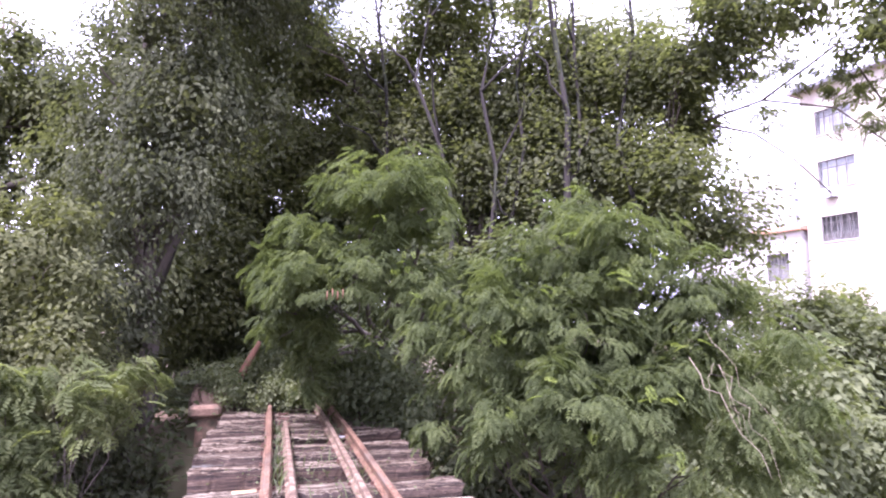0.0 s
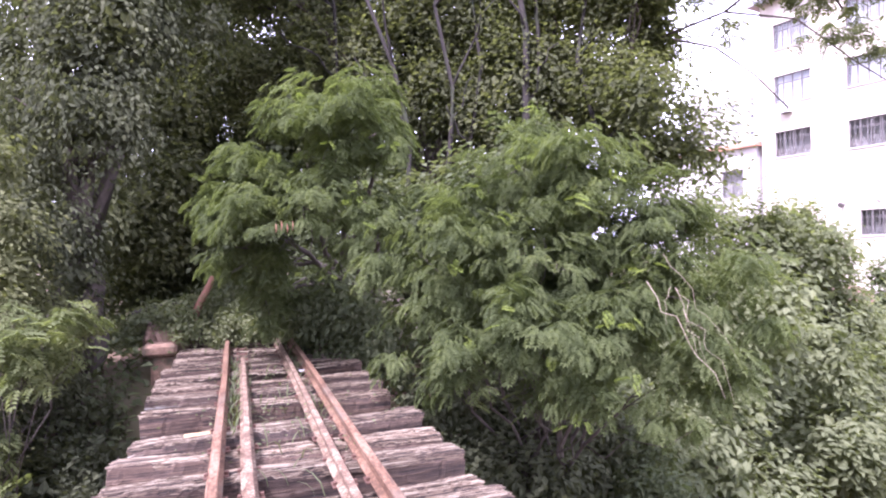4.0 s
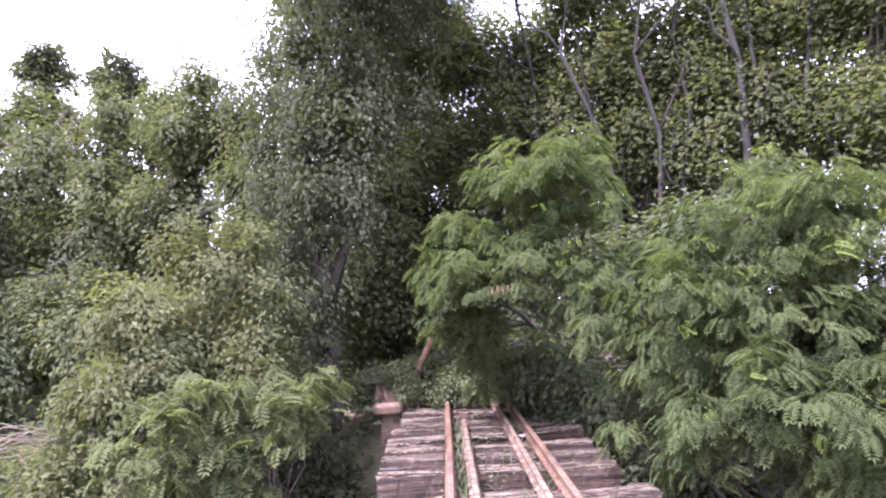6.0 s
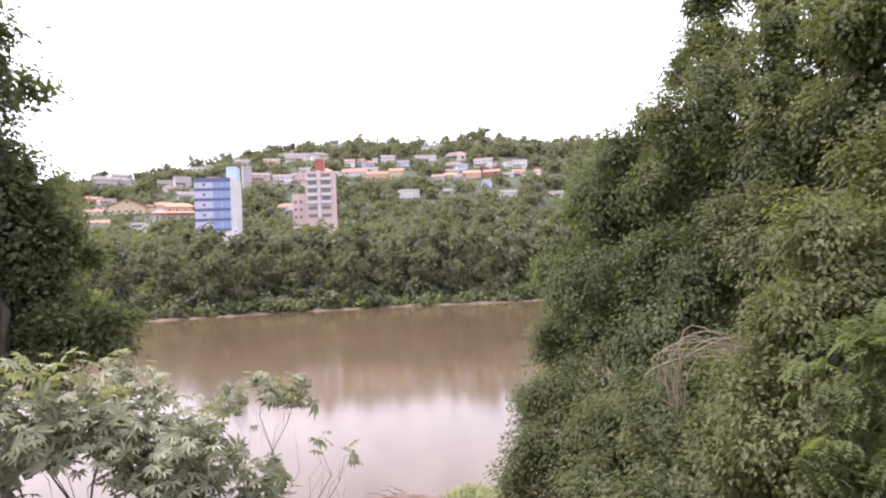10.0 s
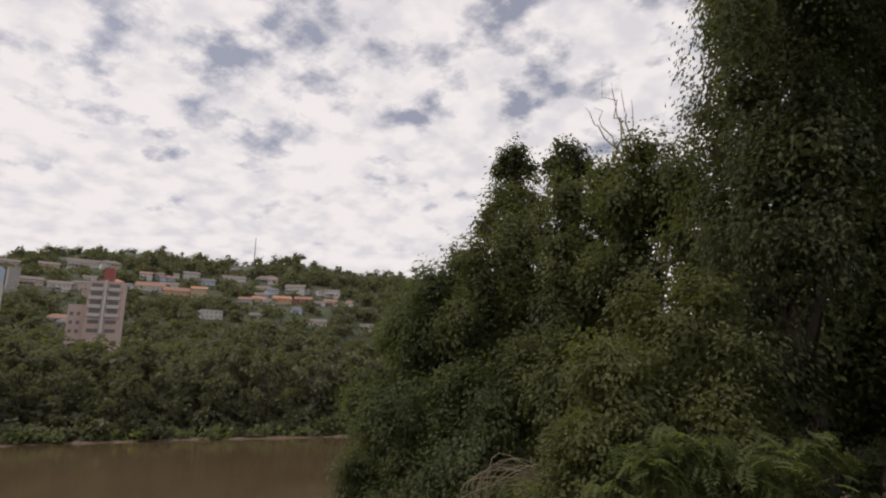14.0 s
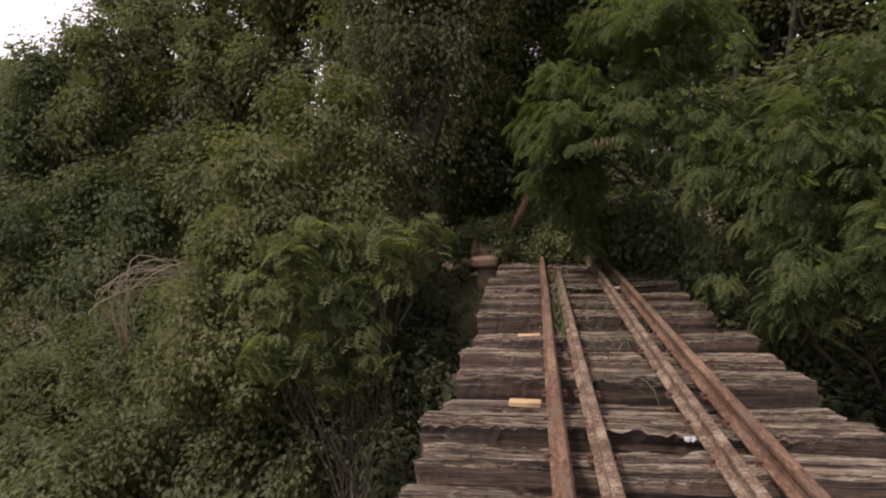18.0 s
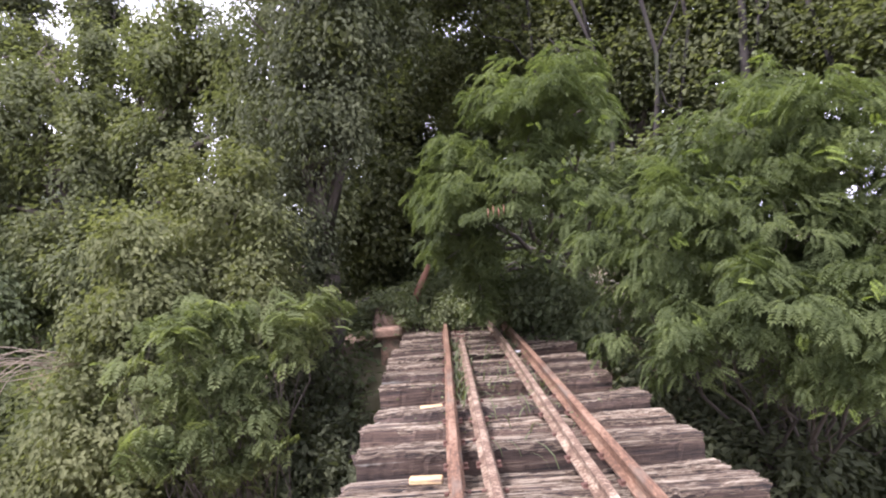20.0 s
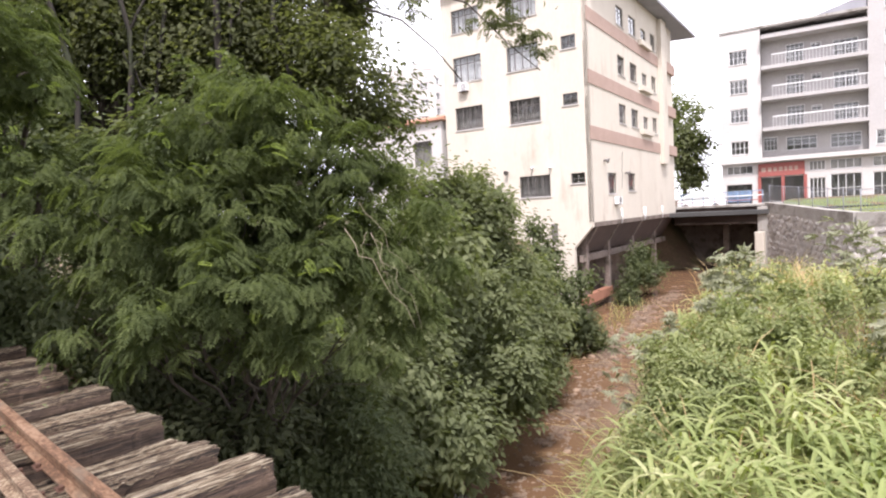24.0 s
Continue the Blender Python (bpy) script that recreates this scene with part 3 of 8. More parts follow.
def sleeper_mesh(seed):
    """A weathered hewn beam 2.6 m long: its top split into ragged ridges along the grain, its ends worn."""
    r = np.random.default_rng(seed)
    nl, nt = 72, 20
    half = r.uniform(0.105, 0.13)
    ys_ = np.linspace(-half, half, nt)
    top = np.zeros((nl + 1, nt))
    for k in range(nt):
        w = np.cumsum(r.normal(0, 0.0022, nl + 1)) + r.normal(0, 0.0012, nl + 1)
        split = np.cumsum(r.random(nl + 1) < 0.05) % 2
        top[:, k] = r.normal(0, 0.008) + w - w.mean() - 0.026 * split * (r.random() < 0.55)
    sag = np.cumsum(r.normal(0, 0.0028, nl + 1))
    top += (0.012 * np.sin(np.linspace(0, r.uniform(4, 9), nl + 1) + r.uniform(0, 6)) + sag - sag.mean())[:, None]
    for k, drop in ((0, 0.03), (1, 0.008), (nt - 2, 0.008), (nt - 1, 0.035)):
        top[:, k] -= drop * (0.4 + r.random(nl + 1))
    top = np.clip(top, -0.075, 0.016)
    low = [(half + 0.004, -0.1), (half, -0.275), (0.0, -0.28), (-half, -0.275), (-half - 0.004, -0.1)]
    e0, e1 = r.uniform(-0.03, 0.05), r.uniform(-0.03, 0.05)
    v, n = [], nt + len(low)
    side = np.cumsum(r.normal(0, 0.003, (nl + 1, 2)), axis=0)
    for i in range(nl + 1):
        x = -1.32 + e0 + (2.64 - e0 - e1) * i / nl
        end = i in (0, nl)
        for k in range(nt):
            v.append((x + (r.normal(0, 0.014) if end else 0), ys_[k] + side[i, 0], top[i, k] - (0.012 if end else 0)))
        for y, z in low:
            v.append((x + (r.normal(0, 0.008) if end else 0), y + side[i, 1] + r.normal(0, 0.003), z))
    f, mi = [], []
    for i in range(nl):
        for k in range(n):
            f.append((i * n + k, (i + 1) * n + k, (i + 1) * n + (k + 1) % n, i * n + (k + 1) % n))
            mi.append(1 if k < nt - 1 else 0)
    f += [tuple(range(n)), tuple(nl * n + k for k in range(n - 1, -1, -1))]
    me = bpy.data.meshes.new("sleeper")
    me.from_pydata(v, [], f)
    me.materials.append(M_SLEEPER)
    me.materials.append(M_SLEEPER_TOP)
    me.polygons.foreach_set("material_index", mi + [0, 0])
    return me


sleeper_kinds = [sleeper_mesh(s) for s in range(9)]
SLEEPER_Y = [-8.2, -7.6, -7.1, -6.5, -6.0, -5.5, -4.9, -4.4, -3.9, -3.4, -2.9, -2.3, -1.8, -1.2, -0.7, -0.2, 0.3, 0.85, 1.4, 1.9, 2.35, 2.8, 3.28, 3.79, 4.27, 4.77, 5.35, 5.95, 7.0, 7.6, 8.12, 8.77, 9.31, 9.85, 10.4, 10.95, 11.5, 12.1, 12.7, 13.3, 13.9]
for i, y in enumerate(SLEEPER_Y):
    s = part("sleeper", sleeper_kinds[(i * 4) % 9], None, bridge)
    s.matrix_local = pose(rng.normal(0.0, 0.03), y, -0.1 if y == 4.27 else rng.normal(0.0, 0.01), rng.normal(0, 1.2), rng.normal(0, 0.5), rng.normal(0, 1.2) + (180 if i % 2 else 0))
bm = box(bmesh.new(), (-0.085, -0.06, 0), (0.085, 0.06, 0.014), 0.003)
for sx in (-0.068, 0.068):
    box(bm, (sx - 0.014, -0.03, 0.01), (sx + 0.014, 0.0, 0.038), 0.004)
plate_mesh = bpy.data.meshes.new("tie_plate")
bm.to_mesh(plate_mesh)
bm.free()
plate_mesh.materials.append(M_GIRDER)
for y in SLEEPER_Y:
    if 1.0 < y < 11.0:
        for x in (-0.53, 0.53, -0.305, 0.305):
            o = part("tie_plate", plate_mesh, None, bridge)
            o.location = (x, y, 0.004)
for x, y, a in ((-0.72, 5.9, 3), (-0.73, 4.1, -4), (-0.7, 2.4, 2)):
    o = part("wooden_wedge", block((-0.11, -0.035, -0.02), (0.11, 0.035, 0.022), 0.008), M_WEDGE, bridge, "fresh yellow wooden wedge")
    o.matrix_local = pose(x, y, 0.0, 0, 0, a)


def rail_mesh(name, y0, y1, h, head, foot, material, seed):
    """A flat-bottomed rail with its head, web and foot, bent a little by age."""
    r = np.random.default_rng(seed)
    prof = [(-foot, 0), (foot, 0), (foot, 0.012), (0.012, 0.028), (0.010, h - 0.034), (head, h - 0.028), (head, h - 0.006), (head - 0.008, h), (-head + 0.008, h), (-head, h - 0.006), (-head, h - 0.028), (-0.010, h - 0.034), (-0.012, 0.028), (-foot, 0.012)]
    n = max(4, int((y1 - y0) / 0.6))
    v, f = [], []
    ph = r.uniform(0, 6)
    for i in range(n + 1):
        y = y0 + (y1 - y0) * i / n
        dx = 0.006 * math.sin(y * 0.9 + ph)
        v += [(x + dx, y, z) for x, z in prof]
    k = len(prof)
    for i in range(n):
        f += [(i * k + j, i * k + (j + 1) % k, (i + 1) * k + (j + 1) % k, (i + 1) * k + j) for j in range(k)]
    me = bpy.data.meshes.new(name)
    me.from_pydata(v, [], f + [tuple(range(k - 1, -1, -1)), tuple(n * k + j for j in range(k))])
    me.materials.append(material)
    return me


for x, y0, y1, kind in ((-0.53, -9.5, 17, 0), (0.53, -9.5, 17, 0), (-0.305, -7.5, 9.4, 1), (0.305, -7.5, 15.5, 1)):
    nm = ("rail", "guard_rail")[kind]
    o = part(nm, rail_mesh(nm, y0, y1, 0.125 if kind == 0 else 0.11, 0.031 if kind == 0 else 0.027, 0.055, (M_RAIL, M_GUARD)[kind], 3), None, bridge, ("rusty brown running rail", "guard rail mottled with pale lichen")[kind])
    o.location = (x, 0, 0.012)
for x in (-0.62, 0.62):
    bm = bmesh.new()
    for lo, hi in (((-0.13, -6, -0.32), (0.13, 11.2, -0.295)), ((-0.012, -6, -0.91), (0.012, 11.2, -0.32)), ((-0.13, -6, -0.94), (0.13, 11.2, -0.91))):
        box(bm, lo, hi)
    for k in range(12):
        box(bm, (-0.11, -5.6 + 1.45 * k, -0.91), (0.11, -5.58 + 1.45 * k, -0.32))
    o = part("girder", bm, M_GIRDER, bridge, "rusty steel plate girder")
    o.location = (x, 0, 0)

# ---- plants ----
LEAF, SIMPLE = leaf_shape(0.62), leaf_simple()
FROND, LOCUST_FROND, PALM = frond_shape(7, 0.36, 0.12, 0.4), frond_shape(5, 0.46, 0.21, 0.4), palm_shape(8, 0.15)


def masses(rows):
    """(bearing, distance, height, radius) -> (centre, radius)"""
    return [(tuple(place(b, d, z)), r) for b, d, z, r in rows]


def grow(name, label, category, base, rows, shape, size, area, material, seed, trunk=0.12, group="", sprays=False, **kw):
    r = np.random.default_rng(seed)
    b = masses(rows)
    x, y = place(base[0], base[1], 0).xy
    leaves = crown_sprays(r, b, shape, size, **kw) if sprays else crown_leaves(r, b, shape, size, area, **kw)
    return tree(name, label, category, (x, y, gz(x, y)), b, leaves, material, r, trunk, group=group)


# north-west bank
grow("vine_covered_tree", "tall dark tree draped in hanging vines beside the track", "tree", (11, 11.8),
     [(9.8, 12.3, 8.3, 2.0), (5.9, 12.7, 10.1, 2.2), (11.2, 13.2, 10.5, 1.7), (11.8, 11.9, 5.9, 1.6), (7.6, 12.0, 6.3, 1.4), (12.0, 11.5, 3.9, 1.25), (13.0, 11.4, 1.9, 1.05), (14.2, 11.1, 0.2, 0.95), (13.0, 10.6, -1.3, 0.85), (16.1, 10.7, -1.2, 1.0)],
     SIMPLE, 0.11, 0.28, M_DARK, 1, 0.28, layers=1.05, clump=0.12, droop=1.3, up=0.35, hang=3.2, tuft=60, knobs=6, wave=1.3, relief=0.5)
grow("vine_mound", "rounded mound of small-leaved creepers over a shrub", "shrub", (22, 9.8),
     [(19.6, 9.8, 2.2, 1.0), (24.4, 9.5, 1.2, 1.15), (28.8, 9.3, 0.1, 1.0), (23.0, 9.1, -0.3, 1.25), (17.6, 9.7, 0.8, 1.0), (27.5, 8.9, -1.2, 1.0), (32.3, 9.2, -0.8, 0.7)],
     SIMPLE, 0.092, 0.28, M_MOUND, 2, 0.1, layers=1.35, clump=0.12, knobs=7, tuft=40, wave=0.95, relief=0.5, droop=0.8, up=0.5)
sapling = grow("pinnate_sapling", "bright green sapling with large pinnate leaves", "sapling", (19, 7.6),
     [(21.3, 7.0, 0.96, 0.28), (18.5, 7.2, 0.99, 0.26), (23.4, 6.7, 0.80, 0.28), (25.7, 7.1, 0.84, 0.21), (20.5, 7.0, 0.47, 0.31), (23.4, 6.7, 0.39, 0.28), (25.7, 7.1, 0.03, 0.26), (20.7, 6.8, 0.17, 0.31), (18.6, 6.7, -0.07, 0.28), (23.8, 7.1, -0.11, 0.28), (26.6, 6.6, -0.24, 0.24), (21.5, 6.8, -0.26, 0.28), (17.6, 6.9, -0.29, 0.24), (16.3, 6.5, -0.34, 0.17), (20.1, 6.9, -0.57, 0.24), (20.3, 6.7, -0.71, 0.15), (15.4, 6.8, 0.91, 0.24), (12.8, 7.2, 0.79, 0.24), (14.5, 6.8, 0.60, 0.24), (11.8, 6.9, 1.05, 0.24), (17.6, 7.0, 0.35, 0.24), (28.4, 7.1, 0.44, 0.19), (28.1, 6.6, -0.24, 0.14)],
     LOCUST_FROND, 0.17, 0.5, M_LOCUST, 3, 0.02, sprays=True, layers=1.7, tile=0.085, droop=0.75, wave=0.6, thin=0.92)
bank_a = grow("riverbank_tree", "tall leafy tree on the river bank overgrown with creepers", "tree", (29, 20),
     [(24.4, 21.2, 7.4, 1.9), (30.5, 21.1, 6.5, 1.8), (34.6, 20.6, 6.0, 1.6), (28.9, 19.1, 4.3, 2.2), (22.8, 18.1, 4.7, 2.0), (18.3, 17.3, 7.0, 1.8), (21.4, 19.2, 7.2, 1.6), (37.6, 20.4, 3.4, 1.5), (29.4, 17.0, 1.3, 2.0), (22.4, 16.0, 1.9, 2.0), (16.1, 15.0, 2.9, 1.8), (13.7, 16.2, 5.3, 1.9), (34.7, 23.5, 8.99, 0.8), (32.1, 23.4, 9.07, 0.8), (29.3, 23.4, 9.34, 0.8), (36.7, 23.0, 7.87, 0.9), (38.9, 23.0, 6.53, 0.9), (33.2, 23.0, 7.92, 1.0), (41.1, 23.0, 5.59, 0.8)],
     SIMPLE, 0.16, 0.28, M_VINE, 4, 0.25, group="trees on the bank", layers=1.5, relief=0.62, wave=2.4, clump=0.2, droop=0.9, up=0.45, hang=1.4, thin=0.95)
grow("riverbank_tree", "lower leafy tree at the water's edge with pale creepers", "tree", (42, 20),
     [(40.4, 21.0, 3.7, 1.7), (43.8, 22.0, 3.7, 1.7), (46.5, 22.1, 1.3, 1.5), (42.4, 20.1, 0.6, 2.0), (36.9, 18.0, 1.0, 1.3), (39.2, 19.0, 1.5, 1.4), (38.7, 18.0, -0.5, 2.0), (47.9, 21.1, -1.4, 1.4)],
     SIMPLE, 0.155, 0.28, M_BUSH, 5, 0.18, group="trees on the bank", layers=1.6, relief=0.55, wave=1.8, clump=0.2, droop=0.7, up=0.45)
# added backing tree: its darker leaf colour gives the shade of the gap
grow("riverbank_tree", "dark-leaved tree filling the deep shade between the creeper-covered ones", "tree", (34, 25),
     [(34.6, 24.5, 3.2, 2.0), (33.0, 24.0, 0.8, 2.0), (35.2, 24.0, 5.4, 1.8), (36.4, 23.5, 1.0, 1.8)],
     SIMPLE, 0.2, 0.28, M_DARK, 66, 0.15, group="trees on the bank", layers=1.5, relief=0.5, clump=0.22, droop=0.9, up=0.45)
grow("bank_shrub", "sprawling shrub with creepers on the sloping bank", "shrub", (38, 14),
     [(35.0, 15.0, -1.5, 1.4), (41.5, 15.1, -2.6, 1.6), (45.3, 18.1, -2.5, 1.7), (36.6, 12.5, -2.1, 1.5), (31.1, 12.0, -0.8, 1.5)],
     SIMPLE, 0.11, 0.28, M_VINE, 6, 0.1, group="bank shrubs", layers=1.4, wave=1.2, relief=0.5, clump=0.16, droop=0.7, up=0.5)
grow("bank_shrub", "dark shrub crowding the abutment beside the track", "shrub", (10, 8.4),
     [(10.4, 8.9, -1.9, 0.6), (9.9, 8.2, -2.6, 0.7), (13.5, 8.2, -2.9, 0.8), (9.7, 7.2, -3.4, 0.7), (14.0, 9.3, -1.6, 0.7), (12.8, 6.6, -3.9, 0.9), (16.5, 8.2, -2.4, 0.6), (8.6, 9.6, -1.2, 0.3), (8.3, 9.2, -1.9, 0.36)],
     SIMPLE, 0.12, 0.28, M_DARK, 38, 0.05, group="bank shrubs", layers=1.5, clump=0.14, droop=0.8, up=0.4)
grow("bank_shrub", "low creeper-covered shrub above the muddy shore", "shrub", (42, 13),
     [(49.9, 19.1, -3.3, 1.2), (48.0, 15.1, -3.4, 1.2), (52.1, 16.2, -4.1, 0.9), (44.6, 12.1, -3.4, 1.1), (40.5, 10.5, -2.7, 1.2), (33.1, 9.9, -2.1, 1.2), (30.8, 9.0, -2.7, 1.1), (24.5, 8.6, -2.5, 1.0), (18.2, 9.2, -2.1, 1.0), (37.9, 9.4, -3.6, 0.9)],
     SIMPLE, 0.107, 0.28, M_VINE, 7, 0.08, group="bank shrubs", layers=1.35, wave=1.1, relief=0.5, clump=0.14, droop=0.6, up=0.55)
for k, (b, z) in enumerate(((33.4, 12.2), (28.3, 12.2))):
    grow("slender_tree", "slim tree with a small round crown above the others", "tree", (b, 26),
         [(b, 26, z - 0.2, 0.72), (b + 1.0, 26, z - 0.7, 0.62), (b - 1.0, 26, z - 0.8, 0.6), (b + 0.1, 26, z - 1.4, 0.6), (b - 0.3, 26, z - 2.6, 0.4)], SIMPLE, 0.2, 0.28, M_DARK, 8 + k, 0.1, group="slender trees", layers=2.0, clump=0.2)

# trees east of the track
FEATHER_A = [(-8.3, 8.4, 3.3, 0.9), (-3.2, 8.7, 2.5, 0.85), (-13.5, 8.2, 3.1, 0.9), (-8.0, 8.1, 2.2, 1.0), (-2.9, 9.1, 1.4, 0.7), (-3.7, 9.5, 0.9, 0.6), (-14.3, 7.9, 1.7, 1.0), (-1.5, 8.7, 1.7, 0.6)]
FEATHER_B = [(-26.8, 7.1, 2.4, 0.85), (-33.1, 6.9, 2.4, 0.85), (-36.7, 6.8, 2.2, 0.65), (-28.4, 6.8, 1.6, 0.9), (-26.9, 7.1, 0.7, 1.0), (-31.0, 7.3, 0.9, 1.0), (-33.6, 6.8, 1.4, 0.8), (-40.4, 6.7, 2.0, 0.6), (-34.1, 6.8, 0.6, 0.9), (-38.3, 6.7, 1.7, 0.8), (-42.3, 6.4, 1.0, 0.8), (-30.0, 6.6, 1.2, 1.1), (-21.7, 7.0, 1.2, 1.05), (-36.2, 6.4, 0.45, 0.85), (-28.0, 6.3, 0.45, 0.7), (-18.6, 7.0, 0.75, 0.6), (-41.7, 6.3, 0.2, 0.7), (-23.8, 6.6, 0.6, 0.65), (-32.4, 6.3, 0.15, 0.5), (-36.0, 7.2, 1.35, 0.75), (-39.5, 7.0, 1.1, 0.7)]
feather_a = grow("feathery_tree", "leafy tree with fern-like foliage leaning over the track", "tree", (-15, 12.5), FEATHER_A,
     FROND, 0.175, 0.3, M_FEATHER, 21, 0.10, "feathery trees", True, layers=2.1, per=6, tile=0.1, droop=0.42, wave=0.8, thin=0.75)
feather_b = grow("feathery_tree", "broad tree with fern-like foliage over the creek bank", "tree", (-27, 9.6), FEATHER_B,
     FROND, 0.16, 0.3, M_FEATHER, 22, 0.05, "feathery trees", True, layers=1.7, per=6, tile=0.1, droop=0.42, wave=0.85, thin=0.8)
rng = np.random.default_rng(77)
for root, spots in ((feather_a, ((-6.6, 7.46, 2.51), (-13.1, 7.14, 1.93), (-11.5, 7.15, 2.22), (-12.6, 7.06, 2.41), (-7.5, 7.44, 3.57), (-13.8, 7.21, 1.45), (-9.8, 7.19, 2.89), (-4.9, 7.79, 2.89), (-9.8, 7.10, 1.28), (-16.0, 7.20, 2.87))),
                    (feather_b, ((-29.0, 6.02, 3.02), (-25.9, 6.06, 1.94), (-33.2, 5.47, 2.04), (-35.7, 5.34, 0.97), (-38.2, 5.45, 0.45), (-22.8, 6.11, 0.70), (-39.8, 5.55, 1.43), (-31.1, 5.6, 0.6), (-23.9, 6.07, 2.23), (-28.0, 5.79, 2.43), (-36.3, 5.68, 2.22), (-25.9, 5.52, 1.00), (-37.8, 5.14, 0.97), (-32.9, 5.75, 0.02), (-21.8, 6.13, 1.47)))):
    for b, d, z in spots:
        p = np.array(place(b, d, z)) + rng.normal(0, 0.04, (3, 3))
        o = np.array((0, 0, 1.0)) + rng.normal(0, 0.4, (3, 3))
        t = np.array((0, -0.5, -0.5)) + rng.normal(0, 0.6, (3, 3))
        v, f = spread(FROND, p, o, t, rng.uniform(0.085, 0.14, 3))
        part("young_shoot", data_mesh("young_shoot", v - np.array(root.location), f, M_YOUNG), None, root, "bright yellow-green young shoot")["kind"] = "stuff"
grow("track_shrub", "leafy scrub growing over the end of the track", "shrub", (-4, 14.5),
     [(-7.7, 12.9, 1.4, 1.5), (-1.2, 16.9, 0.8, 1.1), (-6.3, 18.0, 2.8, 1.6), (-7.0, 16.1, 4.2, 1.6), (-16.6, 12.5, 2.2, 1.4), (-19.5, 12.4, 1.1, 1.3), (-14.7, 15.0, 3.6, 1.5), (-23.5, 12.5, 2.6, 1.2), (-27.6, 12.5, 3.1, 1.2)],
     SIMPLE, 0.19, 0.28, M_BUSH, 23, 0.08, group="track shrubs", layers=1.7, clump=0.2)
grow("track_shrub", "small-leaved scrub spilling onto the sleepers", "shrub", (-9, 11.5),
     [(-3.6, 13.4, 0.4, 0.9), (-9.6, 11.9, 0.4, 1.2), (1.5, 13.5, -0.0, 0.4), (-10.6, 9.9, 0.5, 0.8), (-7.2, 10.5, 0.9, 0.7), (-13.6, 9.5, 0.2, 0.9), (-2.6, 11.9, 0.3, 0.55), (2.7, 13.1, 0.1, 0.4), (-12.7, 11.4, 1.7, 1.0), (-22.6, 9.9, 0.6, 1.1)],
     SIMPLE, 0.105, 0.28, M_BUSH, 39, 0.05, group="track shrubs", layers=1.4, clump=0.12, droop=0.7)
grow("weed_clump", "light green weeds sprouting over the end of the track", "weeds", (1, 11.9),
     [(0.8, 12.1, 0.59, 0.26), (2.0, 12.6, 0.45, 0.34), (-0.7, 11.8, 0.56, 0.42), (-2.2, 11.8, 0.64, 0.26), (-3.4, 12.6, 0.66, 0.34), (3.3, 12.1, 0.55, 0.42), (4.0, 11.6, 0.48, 0.26), (5.8, 12.4, 0.37, 0.34), (-0.2, 12.3, 0.73, 0.42), (-2.7, 11.6, 0.82, 0.26), (-1.2, 12.2, 0.90, 0.34), (1.3, 12.6, 0.78, 0.42), (7.8, 11.8, 0.3, 0.2), (9.0, 11.9, 0.26, 0.2), (6.9, 12.1, 0.42, 0.24), (6.0, 12.4, 0.5, 0.3), (3.2, 11.4, 0.3, 0.26), (1.2, 11.2, 0.28, 0.24), (-0.6, 11.3, 0.32, 0.26), (-2.4, 11.0, 0.34, 0.26), (-4.2, 11.3, 0.4, 0.3), (5.0, 11.7, 0.42, 0.28), (-5.6, 11.0, 0.3, 0.3)],
     SIMPLE, 0.075, 0.28, M_PALEBUSH, 37, 0.012, layers=1.2, clump=0.08, up=0.6)
grow("tall_tree", "tall tree closing the view over the overgrown track", "tree", (3, 20),
     [(2.7, 18.2, 3.7, 0.8), (3.2, 18.3, 2.9, 0.7), (-1.2, 18.2, 4.0, 0.7), (1.3, 18.1, 4.5, 0.75), (-0.7, 18.1, 4.6, 0.8), (-0.8, 18.3, 2.9, 0.6), (2.2, 18.3, 2.3, 0.7), (4.3, 18.1, 4.3, 0.9), (3.8, 18.9, 1.3, 1.3), (5.0, 19.0, 3.8, 1.5), (3.5, 18.2, 6.5, 1.7), (-0.5, 20.3, 7.5, 1.8), (-4.2, 19.2, 6.0, 1.6), (7.3, 17.9, 1.3, 1.6), (2.3, 23.9, 1.5, 1.5), (6.6, 16.1, 5.2, 1.6), (8.1, 16.0, 2.6, 1.5), (5.5, 17.4, 8.0, 1.6), (4.8, 15.5, 3.1, 1.0), (1.2, 18.0, 4.1, 0.5), (2.5, 18.5, 8.8, 1.4)],
     SIMPLE, 0.17, 0.28, M_TALL, 32, 0.2, "tall trees", layers=1.45, clump=0.3, thin=0.3)
grow("tall_tree", "tall dark tree with thin crown and sky showing through", "tree", (-20, 15),
     [(-8.6, 15.5, 8.0, 2.0), (-15.4, 15.0, 9.2, 2.2), (-21.7, 14.9, 7.6, 1.9), (-13.9, 15.2, 5.7, 1.7), (-19.6, 15.1, 4.9, 1.6), (-2.1, 16.6, 8.9, 2.0), (2.3, 15.7, 10.9, 2.0), (-8.1, 15.1, 5.0, 1.3), (-5.4, 15.7, 6.2, 1.2), (-10.7, 15.3, 6.5, 1.1), (-0.6, 16.2, 6.5, 1.0), (-19.8, 14.7, 6.55, 1.0), (-22.7, 14.7, 6.82, 1.0), (-25.8, 14.7, 6.23, 1.0), (-28.9, 14.7, 6.62, 1.0), (-21.0, 14.2, 5.3, 0.9), (-24.6, 14.2, 5.15, 0.9), (-18.0, 15.3, 7.77, 1.0), (-31.4, 14.7, 5.76, 0.9)],
     SIMPLE, 0.145, 0.28, M_TALL, 24, 0.2, "tall trees", layers=1.4, clump=0.3, inner=0.3, tuft=110, thin=0.45)
